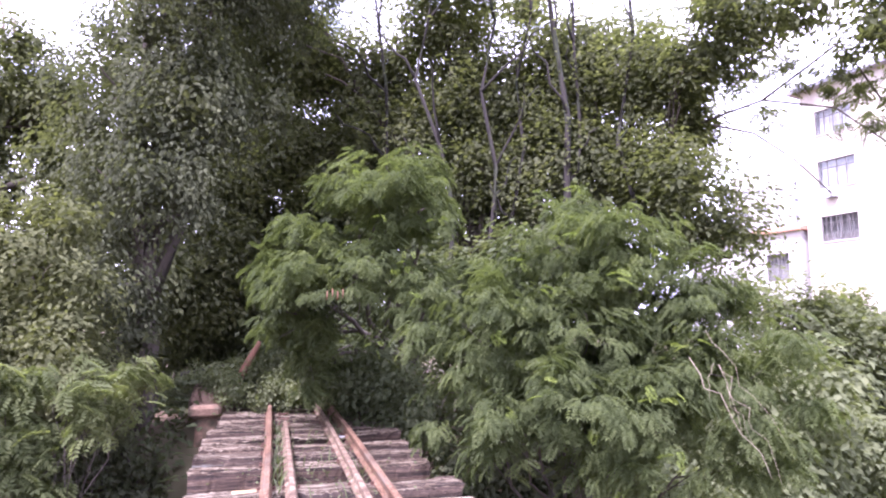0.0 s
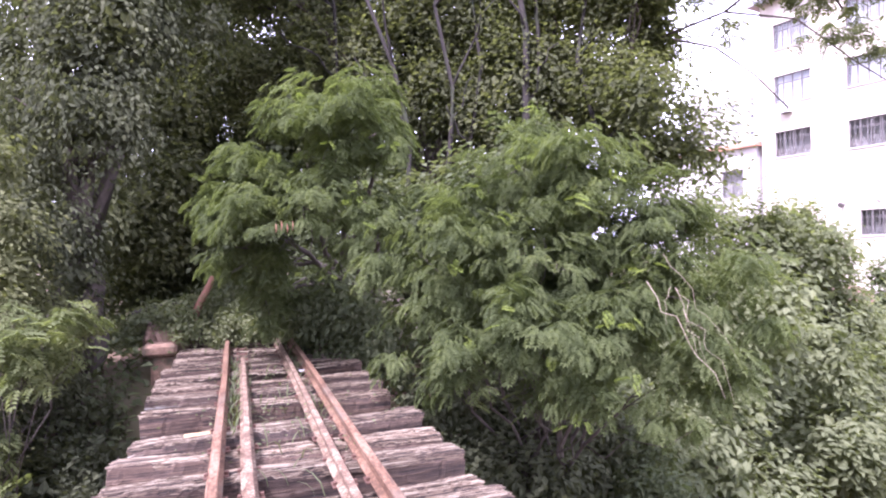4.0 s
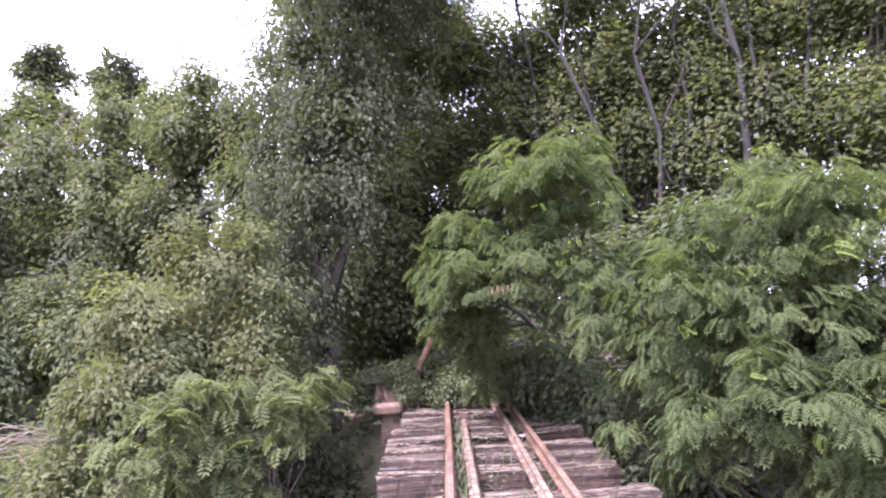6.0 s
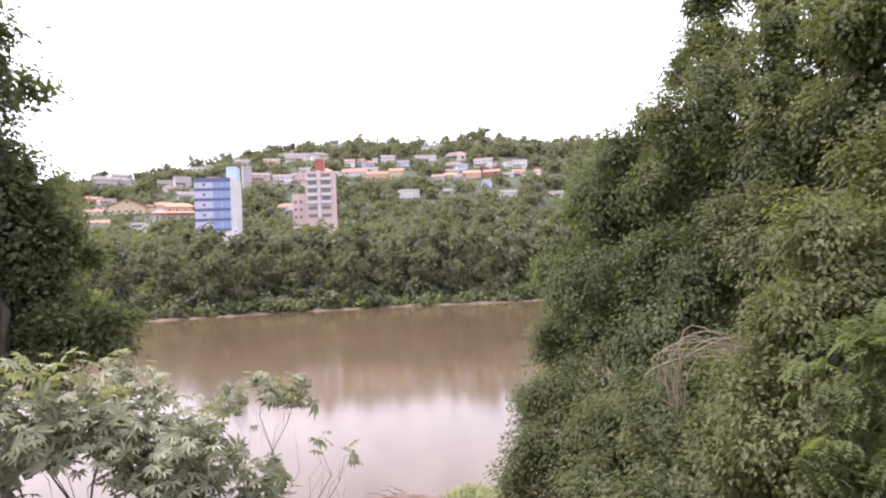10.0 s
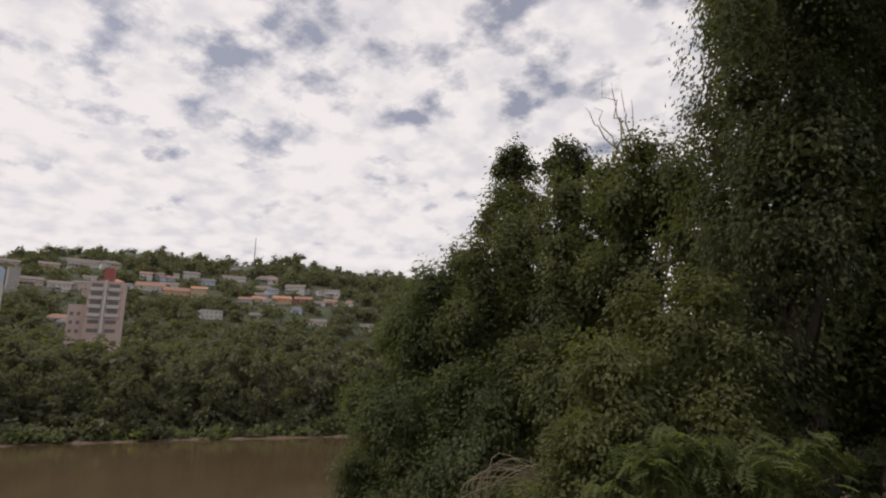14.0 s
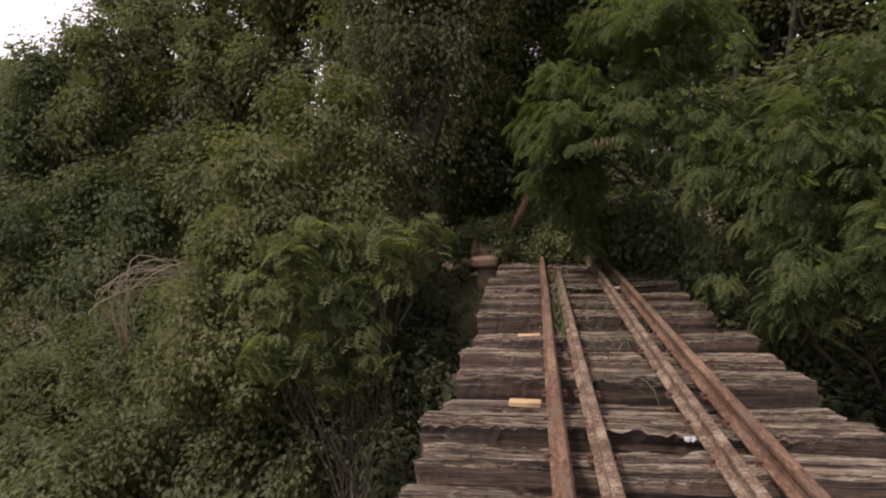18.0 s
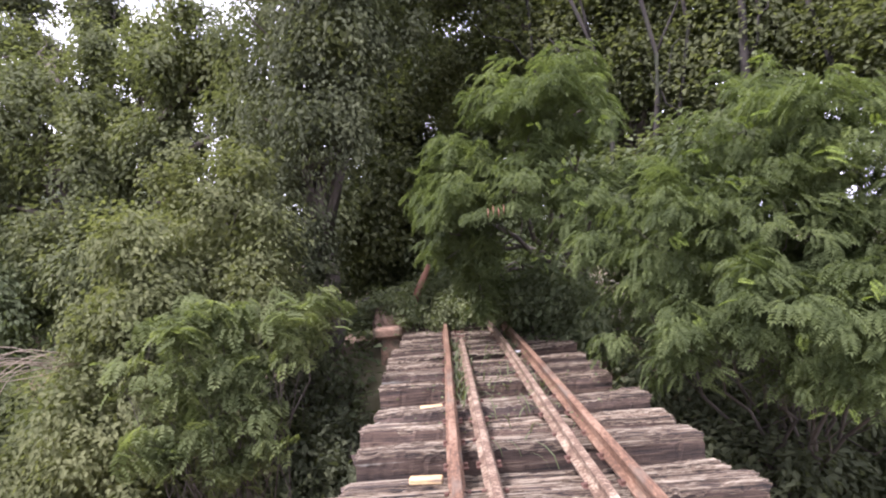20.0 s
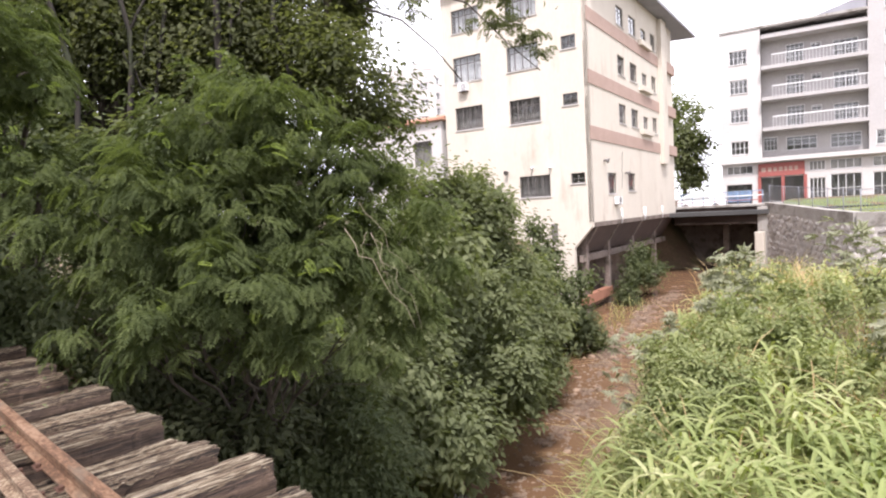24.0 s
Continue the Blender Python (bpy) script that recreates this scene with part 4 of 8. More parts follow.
tall_b = grow("tall_tree", "tall dark tree above the creek with drooping twigs", "tree", (-32, 14.5),
     [(-28.7, 15.0, 8.4, 2.2), (-35.8, 14.3, 7.4, 1.7), (-29.5, 14.2, 5.4, 1.9), (-36.6, 13.6, 4.6, 1.4), (-40.8, 13.5, 3.7, 0.9), (-40.2, 13.3, 7.2, 1.2), (-25.5, 14.1, 3.8, 1.4)],
     SIMPLE, 0.145, 0.28, M_TALL, 25, 0.2, "tall trees", layers=1.5, clump=0.3, inner=0.3, tuft=110, thin=0.4)
for k, (b, d, lean, girth) in enumerate(((-13.4, 14.2, -1.5, 0.075), (-18.3, 13.0, -1.0, 0.07), (-20.1, 12.8, 0.2, 0.075), (-21.5, 13.2, 1.1, 0.06), (-27.8, 12.7, 0.2, 0.13), (-30.9, 13.5, -0.5, 0.075), (-34.7, 12.6, 0.3, 0.09))):
    x, y, _ = place(b, d, 0)
    t = thing("bare_trunk", "slim dark trunk rising through the scrub", "tree trunk", (x, y, gz(x, y)), group="bare trunks")
    r = np.random.default_rng(300 + k)
    h = 12 - gz(x, y)
    pts = bend((0, 0, -0.2), (lean, 0.5, h), 0, r, 8, 0.05)
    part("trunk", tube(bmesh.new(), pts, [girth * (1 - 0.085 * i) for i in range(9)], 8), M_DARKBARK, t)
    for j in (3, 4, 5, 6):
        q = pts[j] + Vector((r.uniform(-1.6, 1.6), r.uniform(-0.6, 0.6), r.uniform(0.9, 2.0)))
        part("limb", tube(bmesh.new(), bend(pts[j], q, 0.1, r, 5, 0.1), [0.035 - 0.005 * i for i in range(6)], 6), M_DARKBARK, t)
r = np.random.default_rng(66)
home = tall_b.location
for pts in (((-40.2, 13.45, 6.03), (-45.3, 13.04, 6.19), (-50.6, 12.71, 5.70), (-54.3, 12.66, 4.79), (-57.1, 12.64, 4.19)), ((-41.2, 13.36, 5.91), (-44.5, 12.92, 5.49), (-47.5, 12.67, 4.79), (-49.9, 12.64, 4.09)), ((-45.3, 13.04, 6.19), (-51.3, 12.68, 6.93), (-53.7, 13.07, 5.83))):
    part("limb", tube(bmesh.new(), [place(*p) - home for p in pts], [0.03 - 0.0052 * i for i in range(len(pts))], 6), M_BARK, tall_b, "long drooping branch")
v, f = crown_sprays(r, masses([(-47.4, 12.7, 6.6, 0.5), (-50.0, 12.8, 6.3, 0.5), (-52.5, 13.1, 6.1, 0.55), (-50.0, 12.7, 5.3, 0.3), (-53.3, 12.7, 5.2, 0.45), (-55.7, 12.7, 4.9, 0.4), (-57.1, 12.6, 4.5, 0.25), (-54.9, 12.7, 6.0, 0.5), (-45.5, 12.9, 5.8, 0.35), (-44.3, 12.9, 6.8, 0.5)]), LOCUST_FROND, 0.17, 1.0, 6, 0.13, 0.8)
over = masses([(-44.1, 13.0, 8.2, 1.1), (-49.0, 12.8, 7.8, 0.8), (-54.2, 12.5, 7.7, 0.75), (-54.4, 12.7, 6.9, 0.7), (-57.3, 12.7, 6.3, 0.55)])
w, g = crown_leaves(r, over, SIMPLE, 0.14, 0.28, layers=1.2, clump=0.2, droop=1.0, hang=1.5, inner=0.3, tuft=80)
part("hanging_leaves", data_mesh("hanging_leaves", w - np.array(home), g, M_TALL), None, tall_b)
part("hanging_leaves", data_mesh("hanging_leaves", v - np.array(home), f, M_TALL), None, tall_b)

# creek side
grow("creekside_bush", "dense rounded bush on the creek bank", "bush", (-50, 20),
     [(-47.2, 18.9, 1.4, 1.9), (-50.5, 19.9, 0.2, 1.7), (-54.3, 21.9, -1.4, 1.6), (-51.9, 16.9, -2.0, 1.8), (-53.8, 19.9, -3.5, 1.4), (-49.2, 19.5, 2.0, 1.0)],
     SIMPLE, 0.2, 0.28, M_PALEBUSH, 26, 0.12, "creekside bushes", layers=1.8, clump=0.2)
grow("creekside_bush", "dense bush overhanging the brown creek", "bush", (-46, 13),
     [(-46.1, 14.9, -0.9, 2.0), (-42.2, 12.9, 0.2, 1.8), (-50.4, 14.4, -3.2, 1.5), (-45.9, 11.9, -3.3, 1.4), (-42.1, 10.9, -1.9, 1.5)],
     SIMPLE, 0.18, 0.28, M_PALEBUSH, 27, 0.1, "creekside bushes", layers=1.8, clump=0.17)
grow("creekside_bush", "small-leaved dark bush in the shade under the feathery tree", "bush", (-34, 8.8),
     [(-34.0, 8.7, -1.9, 0.75), (-38.2, 8.5, -1.7, 0.75), (-31.0, 8.9, -2.5, 0.75), (-28.0, 9.2, -3.0, 0.7), (-36.5, 8.2, -2.7, 0.8), (-40.0, 8.9, -2.6, 0.8), (-32.5, 8.4, -3.4, 0.8), (-38.5, 9.2, -3.6, 0.9)],
     SIMPLE, 0.1, 0.28, M_BUSH, 61, 0.05, "creekside bushes", layers=1.5, clump=0.12, droop=0.7)
# bush added to darken the hollow, its shade partly put into the leaf colour
grow("creekside_bush", "dark-leaved bush filling the shady hollow below the sleepers", "bush", (-22, 9),
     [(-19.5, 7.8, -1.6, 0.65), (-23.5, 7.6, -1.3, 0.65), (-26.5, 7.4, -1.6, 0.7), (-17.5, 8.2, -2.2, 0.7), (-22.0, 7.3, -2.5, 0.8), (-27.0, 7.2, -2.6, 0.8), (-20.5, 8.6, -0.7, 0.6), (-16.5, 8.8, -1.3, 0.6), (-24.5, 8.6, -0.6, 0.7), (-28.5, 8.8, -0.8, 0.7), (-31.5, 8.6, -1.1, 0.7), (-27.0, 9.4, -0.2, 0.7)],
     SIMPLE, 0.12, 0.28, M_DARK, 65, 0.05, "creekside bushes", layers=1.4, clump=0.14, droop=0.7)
grow("creekside_bush", "bush beside the building's stilts", "bush", (-58, 27),
     [(-57.0, 25.9, -2.3, 1.7), (-58.7, 26.9, -3.8, 1.4), (-55.8, 25.4, -0.5, 1.1), (-59.7, 27.9, -4.4, 1.1)],
     SIMPLE, 0.2, 0.28, M_BUSH, 28, 0.1, "creekside bushes", layers=1.8, clump=0.22)
grow("creekside_bush", "shrub growing under the overhanging building", "bush", (-64, 42),
     [(-64.4, 41, -3.1, 1.0), (-65.4, 43, -3.2, 1.0), (-63.6, 39.8, -4.1, 0.8), (-64.8, 42, -2.2, 0.8)],
     SIMPLE, 0.22, 0.28, M_BUSH, 34, 0.1, "creekside bushes", layers=1.8, clump=0.3)
grow("riverside_tree", "large leafy tree on the near river bank", "tree", (95, 25),
     [(98.3, 23.6, 10.3, 1.7), (95.4, 24.2, 8.3, 1.6), (96.1, 24.6, 6.7, 2.0), (94.3, 24.8, 5.5, 1.7), (96.3, 25.0, 4.4, 2.0), (93.7, 25.1, 3.2, 1.7), (103.4, 23.8, 9.7, 2.4), (102.2, 24.8, 5.6, 2.6), (91.7, 25.1, 2.3, 1.5), (94.9, 25.1, 1.2, 2.2), (90.4, 25.1, 0.7, 1.5), (99.2, 25.1, 2.0, 2.2), (88.3, 25.0, -0.3, 1.0), (92.6, 25.0, -0.7, 1.6), (99.0, 23.2, 11.1, 1.6)],
     SIMPLE, 0.24, 0.28, M_BUSH, 29, 0.25, layers=1.3, clump=0.28, wave=2.4, relief=0.5)
grow("castor_plant", "pale green castor bean plant with palmate leaves", "plant", (88, 9),
     [(94.5, 8.7, -0.3, 0.8), (87.3, 8.9, -0.2, 0.75), (100.7, 8.4, -0.1, 0.8), (91.0, 8.1, -1.5, 1.0), (82.1, 8.7, -0.5, 0.65), (85.2, 8.2, -1.6, 0.9), (99.5, 7.5, -1.5, 0.9), (80.3, 8.5, -1.7, 0.7), (91.5, 8.6, 0.3, 0.4)],
     PALM, 0.28, 0.3, M_CASTOR, 30, 0.04, "castor plants", layers=1.1, clump=0.15, up=0.7)
grow("castor_plant", "slim castor bean plant over the water", "plant", (74, 8.6),
     [(72.2, 8.7, -0.0, 0.3), (75.2, 8.7, 0.0, 0.3), (78.2, 8.7, -0.1, 0.35), (70.5, 8.8, -0.8, 0.2), (68.1, 8.8, -1.0, 0.18), (74.8, 8.7, -1.1, 0.4), (77.6, 8.6, -0.8, 0.4), (67.0, 8.6, -1.7, 0.22), (73.8, 8.5, -1.7, 0.4)],
     PALM, 0.22, 0.3, M_CASTOR, 31, 0.022, "castor plants", layers=0.75, clump=0.07, up=0.7)
grow("castor_plant", "castor bean plant leaning over the creek edge", "plant", (-71.5, 16.6),
     [(-72.2, 16.2, -0.15, 0.3), (-74.0, 16.7, 0.0, 0.28), (-70.6, 15.7, -0.57, 0.28), (-72.5, 15.9, -0.68, 0.3), (-71.3, 15.3, -1.06, 0.26), (-73.9, 16.3, -0.6, 0.3), (-73.3, 15.7, -1.13, 0.3), (-74.9, 16.7, -0.3, 0.26), (-70.1, 15.2, -1.1, 0.2)],
     PALM, 0.33, 0.3, M_CASTOR, 35, 0.022, "castor plants", layers=0.8, clump=0.12, up=0.7, thin=0.3)
grow("castor_plant", "young castor bean plants reaching out over the creek", "plant", (-66.0, 13.2),
     [(-62.9, 12.8, -1.45, 0.14), (-64.7, 12.9, -1.42, 0.16), (-63.8, 12.3, -1.93, 0.14), (-62.2, 12.0, -2.2, 0.12), (-65.1, 12.5, -1.65, 0.16), (-67.8, 13.3, -1.15, 0.2), (-66.5, 13.0, -1.37, 0.18), (-63.7, 11.7, -2.31, 0.12)],
     PALM, 0.27, 0.3, M_CASTOR, 36, 0.014, "castor plants", layers=1.1, clump=0.08, up=0.7, thin=0.2)
grow("castor_plant", "castor bean plant among the cane near the wall", "plant", (-82.0, 16.6),
     [(-79.8, 16.7, 0.37, 0.3), (-81.9, 17.0, 0.44, 0.3), (-83.4, 16.3, -0.04, 0.28), (-80.8, 16.5, -0.04, 0.28), (-85.3, 16.7, 0.11, 0.3), (-82.5, 16.4, -0.5, 0.3)],
     PALM, 0.33, 0.3, M_CASTOR, 33, 0.022, "castor plants", layers=0.8, clump=0.12, up=0.7, thin=0.3)
grow("castor_plant", "low castor bean plant standing in the cane", "plant", (-84.2, 11.9),
     [(-83.5, 11.7, -0.81, 0.3), (-84.8, 12.0, -0.57, 0.26), (-86.2, 11.8, -0.95, 0.26)],
     PALM, 0.3, 0.3, M_CASTOR, 62, 0.02, "castor plants", layers=0.8, clump=0.12, up=0.7, thin=0.3)
grow("weed_clump", "dense leafy green weeds at the creek edge", "weeds", (-69, 11),
     [(-66.8, 11.3, -1.47, 0.4), (-68.7, 10.7, -1.62, 0.45), (-71.3, 10.7, -1.53, 0.45), (-67.1, 10.1, -1.83, 0.4), (-70.2, 9.9, -1.87, 0.4), (-73.8, 10.7, -1.63, 0.4), (-65.9, 8.9, -1.97, 0.35), (-68.9, 11.7, -1.36, 0.4), (-71.9, 12.2, -1.27, 0.4)],
     SIMPLE, 0.085, 0.28, M_WEED, 63, 0.015, "bank weeds", layers=1.3, clump=0.12, up=0.6, thin=0.7)
grow("weed_clump", "pale leafy weeds mixed into the tall grass", "weeds", (-78, 15),
     [(-74.6, 14.2, -1.46, 0.45), (-77.6, 14.2, -1.35, 0.45), (-72.6, 14.7, -1.29, 0.4), (-80.2, 15.7, -0.98, 0.45), (-76.7, 16.7, -0.96, 0.45), (-82.8, 16.2, -0.8, 0.5), (-85.5, 15.7, -0.75, 0.5), (-74.7, 15.7, -1.01, 0.4), (-78.6, 12.5, -1.58, 0.4), (-82.8, 11.7, -1.51, 0.4)],
     SIMPLE, 0.1, 0.28, M_WEED, 64, 0.015, "bank weeds", layers=1.1, clump=0.16, up=0.6, thin=0.75)


# tall grass on the south bank
def blades(rng, xy, length, width, lean=0.55, level=None):
    """Arching blades as folded strips, rooted on the ground at xy."""
    n = len(xy)
    z = ground_height(xy[:, 0], xy[:, 1]) if level is None else np.full(n, level)
    az = rng.uniform(0, math.tau, n)
    ln = length * rng.uniform(0.55, 1.25, n)
    arch = rng.uniform(0.4, 1.35, n) * lean
    d = np.stack([np.cos(az), np.sin(az)], 1)
    s = np.stack([-np.sin(az), np.cos(az), np.zeros(n)], 1)
    rows = []
    for t, w in ((0, 0.7), (0.35, 1.0), (0.65, 0.85), (0.88, 0.5), (1.0, 0.05)):
        out = arch * ln * t ** 1.8
        up = ln * (t - 0.42 * arch * t ** 3)
        p = np.stack([xy[:, 0] + d[:, 0] * out, xy[:, 1] + d[:, 1] * out, z + up], 1)
        rows.append(p - s * width * w * 0.5)
        rows.append(p + s * width * w * 0.5)
    v = np.stack(rows, 1).reshape(-1, 3)
    k = np.arange(n)[:, None] * 10
    f = np.concatenate([k + np.array([[2 * i, 2 * i + 1, 2 * i + 3, 2 * i + 2]]) for i in range(4)], 0)
    return v, f


def field(rng, n, x0, x1, y0, y1, keep, tuft=0.25):
    c = np.stack([rng.uniform(x0, x1, n // 8), rng.uniform(y0, y1, n // 8)], 1)
    p = c[rng.integers(0, len(c), n)] + rng.normal(0, tuft, (n, 2))
    return p[keep(p[:, 0], p[:, 1])]


def south_bank(x, y):
    off = y - lerp_table(x, CREEK_Y)
    return (off < -1.9 - 0.4 * sstep(10, 16, x)) & (x > 2.2) & (x < lerp_table(y, WALL_X) - 0.5)


rng = np.random.default_rng(5)
for nm, lab, n, box4, ln, w, m in (
        ("tall_grass", "tall bright green grass on the creek bank", 7500, (2.5, 16, -9, 7), 1.05, 0.026, M_GRASS),
        ("tall_grass", "tall grass and weeds further up the creek bank", 7500, (14, 41, -14, 14), 0.85, 0.05, M_GRASS),
        ("dry_grass", "tall straw-coloured stems among the cane", 2300, (9, 28, -12, 9), 1.7, 0.022, M_STRAW),
        ("dry_grass", "dry straw-coloured stalks among the grass", 2000, (3, 26, -8, 11), 1.2, 0.016, M_STRAW)):
    p = field(rng, n, *box4, south_bank)
    v, f = blades(rng, p, ln, w, 0.95)
    tagged(new(nm, data_mesh(nm, v, f, m)), lab, "grass", kind="stuff")


def canes(rng, xy, height, leaf, width):
    """Upright cane stems with long leaves that rise from them by turns and arch over."""
    V, F, base = [], [], 0
    z = ground_height(xy[:, 0], xy[:, 1])
    for (x, y), z0 in zip(xy, z):
        h = height * rng.uniform(0.6, 1.15)
        lean = rng.normal(0, 0.16, 2)
        turn = rng.uniform(0, math.tau)
        for k in range(8):
            t = 0.25 + 0.75 * k / 7
            az = turn + math.pi * k + rng.normal(0, 0.5)
            ln = leaf * rng.uniform(0.7, 1.2)
            d, sd = np.array((math.cos(az), math.sin(az))), np.array((-math.sin(az), math.cos(az), 0))
            rise, fall = rng.uniform(0.45, 0.85), rng.uniform(0.5, 1.1)
            foot = np.array((x + lean[0] * h * t, y + lean[1] * h * t, z0 + h * t))
            for i, (u, w) in enumerate(((0, 0.45), (0.2, 0.9), (0.42, 1.0), (0.65, 0.85), (0.85, 0.5), (1, 0.05))):
                run = ln * (u - 0.18 * u * u)
                q = foot + np.array((d[0] * run * 0.8, d[1] * run * 0.8, ln * (rise * u - fall * u * u)))
                V += [q - sd * width * w / 2, q - np.array((0, 0, 0.12 * width)), q + sd * width * w / 2]
                if i:
                    j = base + 3 * i
                    F += [(j - 3, j - 2, j + 1, j), (j - 2, j - 1, j + 2, j + 1)]
            base += 18
    return np.array(V), np.array(F)


for lab, n, box4, h, leaf, w in (("broad arching cane leaves in front of the weeds", 300, (4.4, 10.5, -3, 4.6), 0.95, 1.0, 0.06),
                                 ("cane clumps among the weeds higher up the bank", 420, (10, 27, -9, 7.5), 1.0, 1.0, 0.07)):
    p = field(rng, n, *box4, south_bank, 0.3)
    v, f = canes(rng, p, h, leaf, w)
    tagged(new("cane_grass", data_mesh("cane_grass", v, f, M_CANE)), lab, "grass", kind="stuff")
p = field(rng, 3600, 4, 34, 6, 22, lambda x, y: (np.abs(y - lerp_table(x, CREEK_Y) - 2.3) < 0.8) & (x > 6), 0.2)
v, f = blades(rng, p, 1.3, 0.025, 1.1)
tagged(new("bank_grass", data_mesh("bank_grass", v, f, M_GRASS)), "drooping grass tufts along the creek edge", "grass", kind="stuff")


# low growth that covers the banks
def undergrowth(name, label, seed, n, x0, x1, y0, y1, keep, size, material, high=0.5):
    r = np.random.default_rng(seed)
    p = field(r, n, x0, x1, y0, y1, keep, 0.3)
    z = ground_height(p[:, 0], p[:, 1]) + high * r.random(len(p)) ** 1.5
    pos = np.column_stack([p, z])
    v, f = spread(SIMPLE, pos, np.array((0, 0, 1.0)) + r.normal(0, 0.5, pos.shape), r.normal(0, 1, pos.shape), size * r.uniform(0.6, 1.3, len(p)))
    tagged(new(name, data_mesh(name, v, f, material)), label, "undergrowth", kind="stuff")


undergrowth("undergrowth", "low leafy weeds covering the shaded bank", 41, 26000, -24, -1.6, 5, 34, lambda x, y: (y - lerp_table(x, CREEK_Y) > 3.2) & (x > lerp_table(y, NEAR_X) + 1.5), 0.2, M_BUSH, 0.6)
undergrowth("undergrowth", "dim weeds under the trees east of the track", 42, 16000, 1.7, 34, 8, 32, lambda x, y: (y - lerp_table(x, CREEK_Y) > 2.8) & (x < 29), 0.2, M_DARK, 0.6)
undergrowth("undergrowth", "weeds and leaf litter over the end of the track", 43, 5000, -3, 3.5, 12.0, 22, lambda x, y: ((np.abs(x) > 0.75) | (y > 13.2)) & ~((x > -1.9) & (x < -0.6) & (y < 13.5)), 0.13, M_BUSH, 0.35)
undergrowth("undergrowth", "weeds under the castor plants", 44, 12000, -22, -1.7, -10, 3, lambda x, y: (y - lerp_table(x, CREEK_Y) < -2.6) & (x > lerp_table(y, NEAR_X) + 1), 0.2, M_BUSH, 0.6)
undergrowth("undergrowth", "dark weeds crowding the sides of the track", 47, 14000, -4.2, 4.2, 5.2, 12, lambda x, y: (np.abs(x) > 1.6) & (y - lerp_table(x, CREEK_Y) > 0.9) & (((x > 0) & (y > 9.5)) | ((x < 0) & ((y < 9.4) | (x < -1.95)))), 0.18, M_BUSH, 0.9)
undergrowth("broadleaf_weeds", "broad-leaved weeds among the tall grass", 45, 13000, 2.4, 22, -9, 10, south_bank, 0.11, M_WEED, 0.95)
undergrowth("broadleaf_weeds", "pale weeds further up the bank", 46, 11000, 12, 41, -14, 14, south_bank, 0.15, M_WEED, 1.3)

# ---- buildings by the creek ----
M_WHITE = surface("cream painted render", [(0.3, (0.48, 0.435, 0.365)), (0.7, (0.575, 0.53, 0.455))], 0.6, 8, 0.85, 0.1, (1, 1, 0.3), dirt=(0.9, 0.56, 0.78, (0.38, 0.32, 0.26)))
M_BAND = surface("brown painted band", [(0.3, (0.30, 0.21, 0.17)), (0.7, (0.40, 0.29, 0.24))], 0.8, 8, 0.85, 0.08)
M_GREYWALL = surface("grey rendered facade", [(0.3, (0.34, 0.325, 0.32)), (0.7, (0.45, 0.43, 0.42))], 0.3, 5, 0.85, 0.08, dirt=(0.3, 0.55, 0.75, (0.36, 0.33, 0.31)))
M_PALEWALL = surface("pale rendered facade", [(0.3, (0.43, 0.41, 0.395)), (0.7, (0.53, 0.51, 0.49))], 0.3, 5, 0.85, 0.08)
M_FRAME = surface("white painted metal", [(0.3, (0.68, 0.68, 0.68)), (0.7, (0.8, 0.8, 0.8))], 2, 20, 0.5, 0.0)
M_DFRAME = surface("dark window metal", [(0.3, (0.10, 0.09, 0.085)), (0.7, (0.17, 0.155, 0.145))], 2, 20, 0.5, 0.0)
M_CURTAIN = surface("pale curtain", [(0.3, (0.55, 0.53, 0.52)), (0.7, (0.72, 0.70, 0.69))], 3, 20, 0.9, 0.1, (6, 6, 0.2))
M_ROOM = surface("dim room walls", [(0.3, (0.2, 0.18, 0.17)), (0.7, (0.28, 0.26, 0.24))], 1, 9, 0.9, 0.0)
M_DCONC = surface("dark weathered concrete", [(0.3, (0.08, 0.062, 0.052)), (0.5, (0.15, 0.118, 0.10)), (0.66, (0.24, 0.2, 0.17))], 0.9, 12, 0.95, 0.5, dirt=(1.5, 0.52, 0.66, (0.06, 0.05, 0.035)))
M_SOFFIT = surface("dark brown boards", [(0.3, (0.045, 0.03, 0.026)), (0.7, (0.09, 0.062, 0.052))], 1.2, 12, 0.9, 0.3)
M_RUSTRED = surface("rust-red footing", [(0.3, (0.2, 0.085, 0.05)), (0.7, (0.33, 0.16, 0.1))], 1.4, 14, 0.9, 0.4)
M_RED = surface("red shop front", [(0.3, (0.22, 0.06, 0.05)), (0.7, (0.31, 0.09, 0.075))], 1, 12, 0.6, 0.05)
M_TILE = surface("clay roof tile", [(0.3, (0.34, 0.17, 0.11)), (0.7, (0.50, 0.29, 0.20))], 0.7, 6, 0.9, 0.4)
M_ROOFM = surface("grey roof sheet", [(0.3, (0.2, 0.2, 0.22)), (0.7, (0.32, 0.32, 0.35))], 0.6, 9, 0.7, 0.2)
M_BLUEPAINT = surface("blue painted steel", [(0.3, (0.13, 0.19, 0.3)), (0.7, (0.2, 0.27, 0.38))], 2, 20, 0.5, 0.05)
M_STONE = surface("rubble stone", [(0.3, (0.28, 0.255, 0.24)), (0.7, (0.5, 0.47, 0.44))], 2.0, 12, 0.95, 0.5, vary=0.22)
M_LAWN = surface("lawn", [(0.3, (0.08, 0.105, 0.042)), (0.7, (0.15, 0.185, 0.078))], 1.0, 14, 0.95, 0.5)
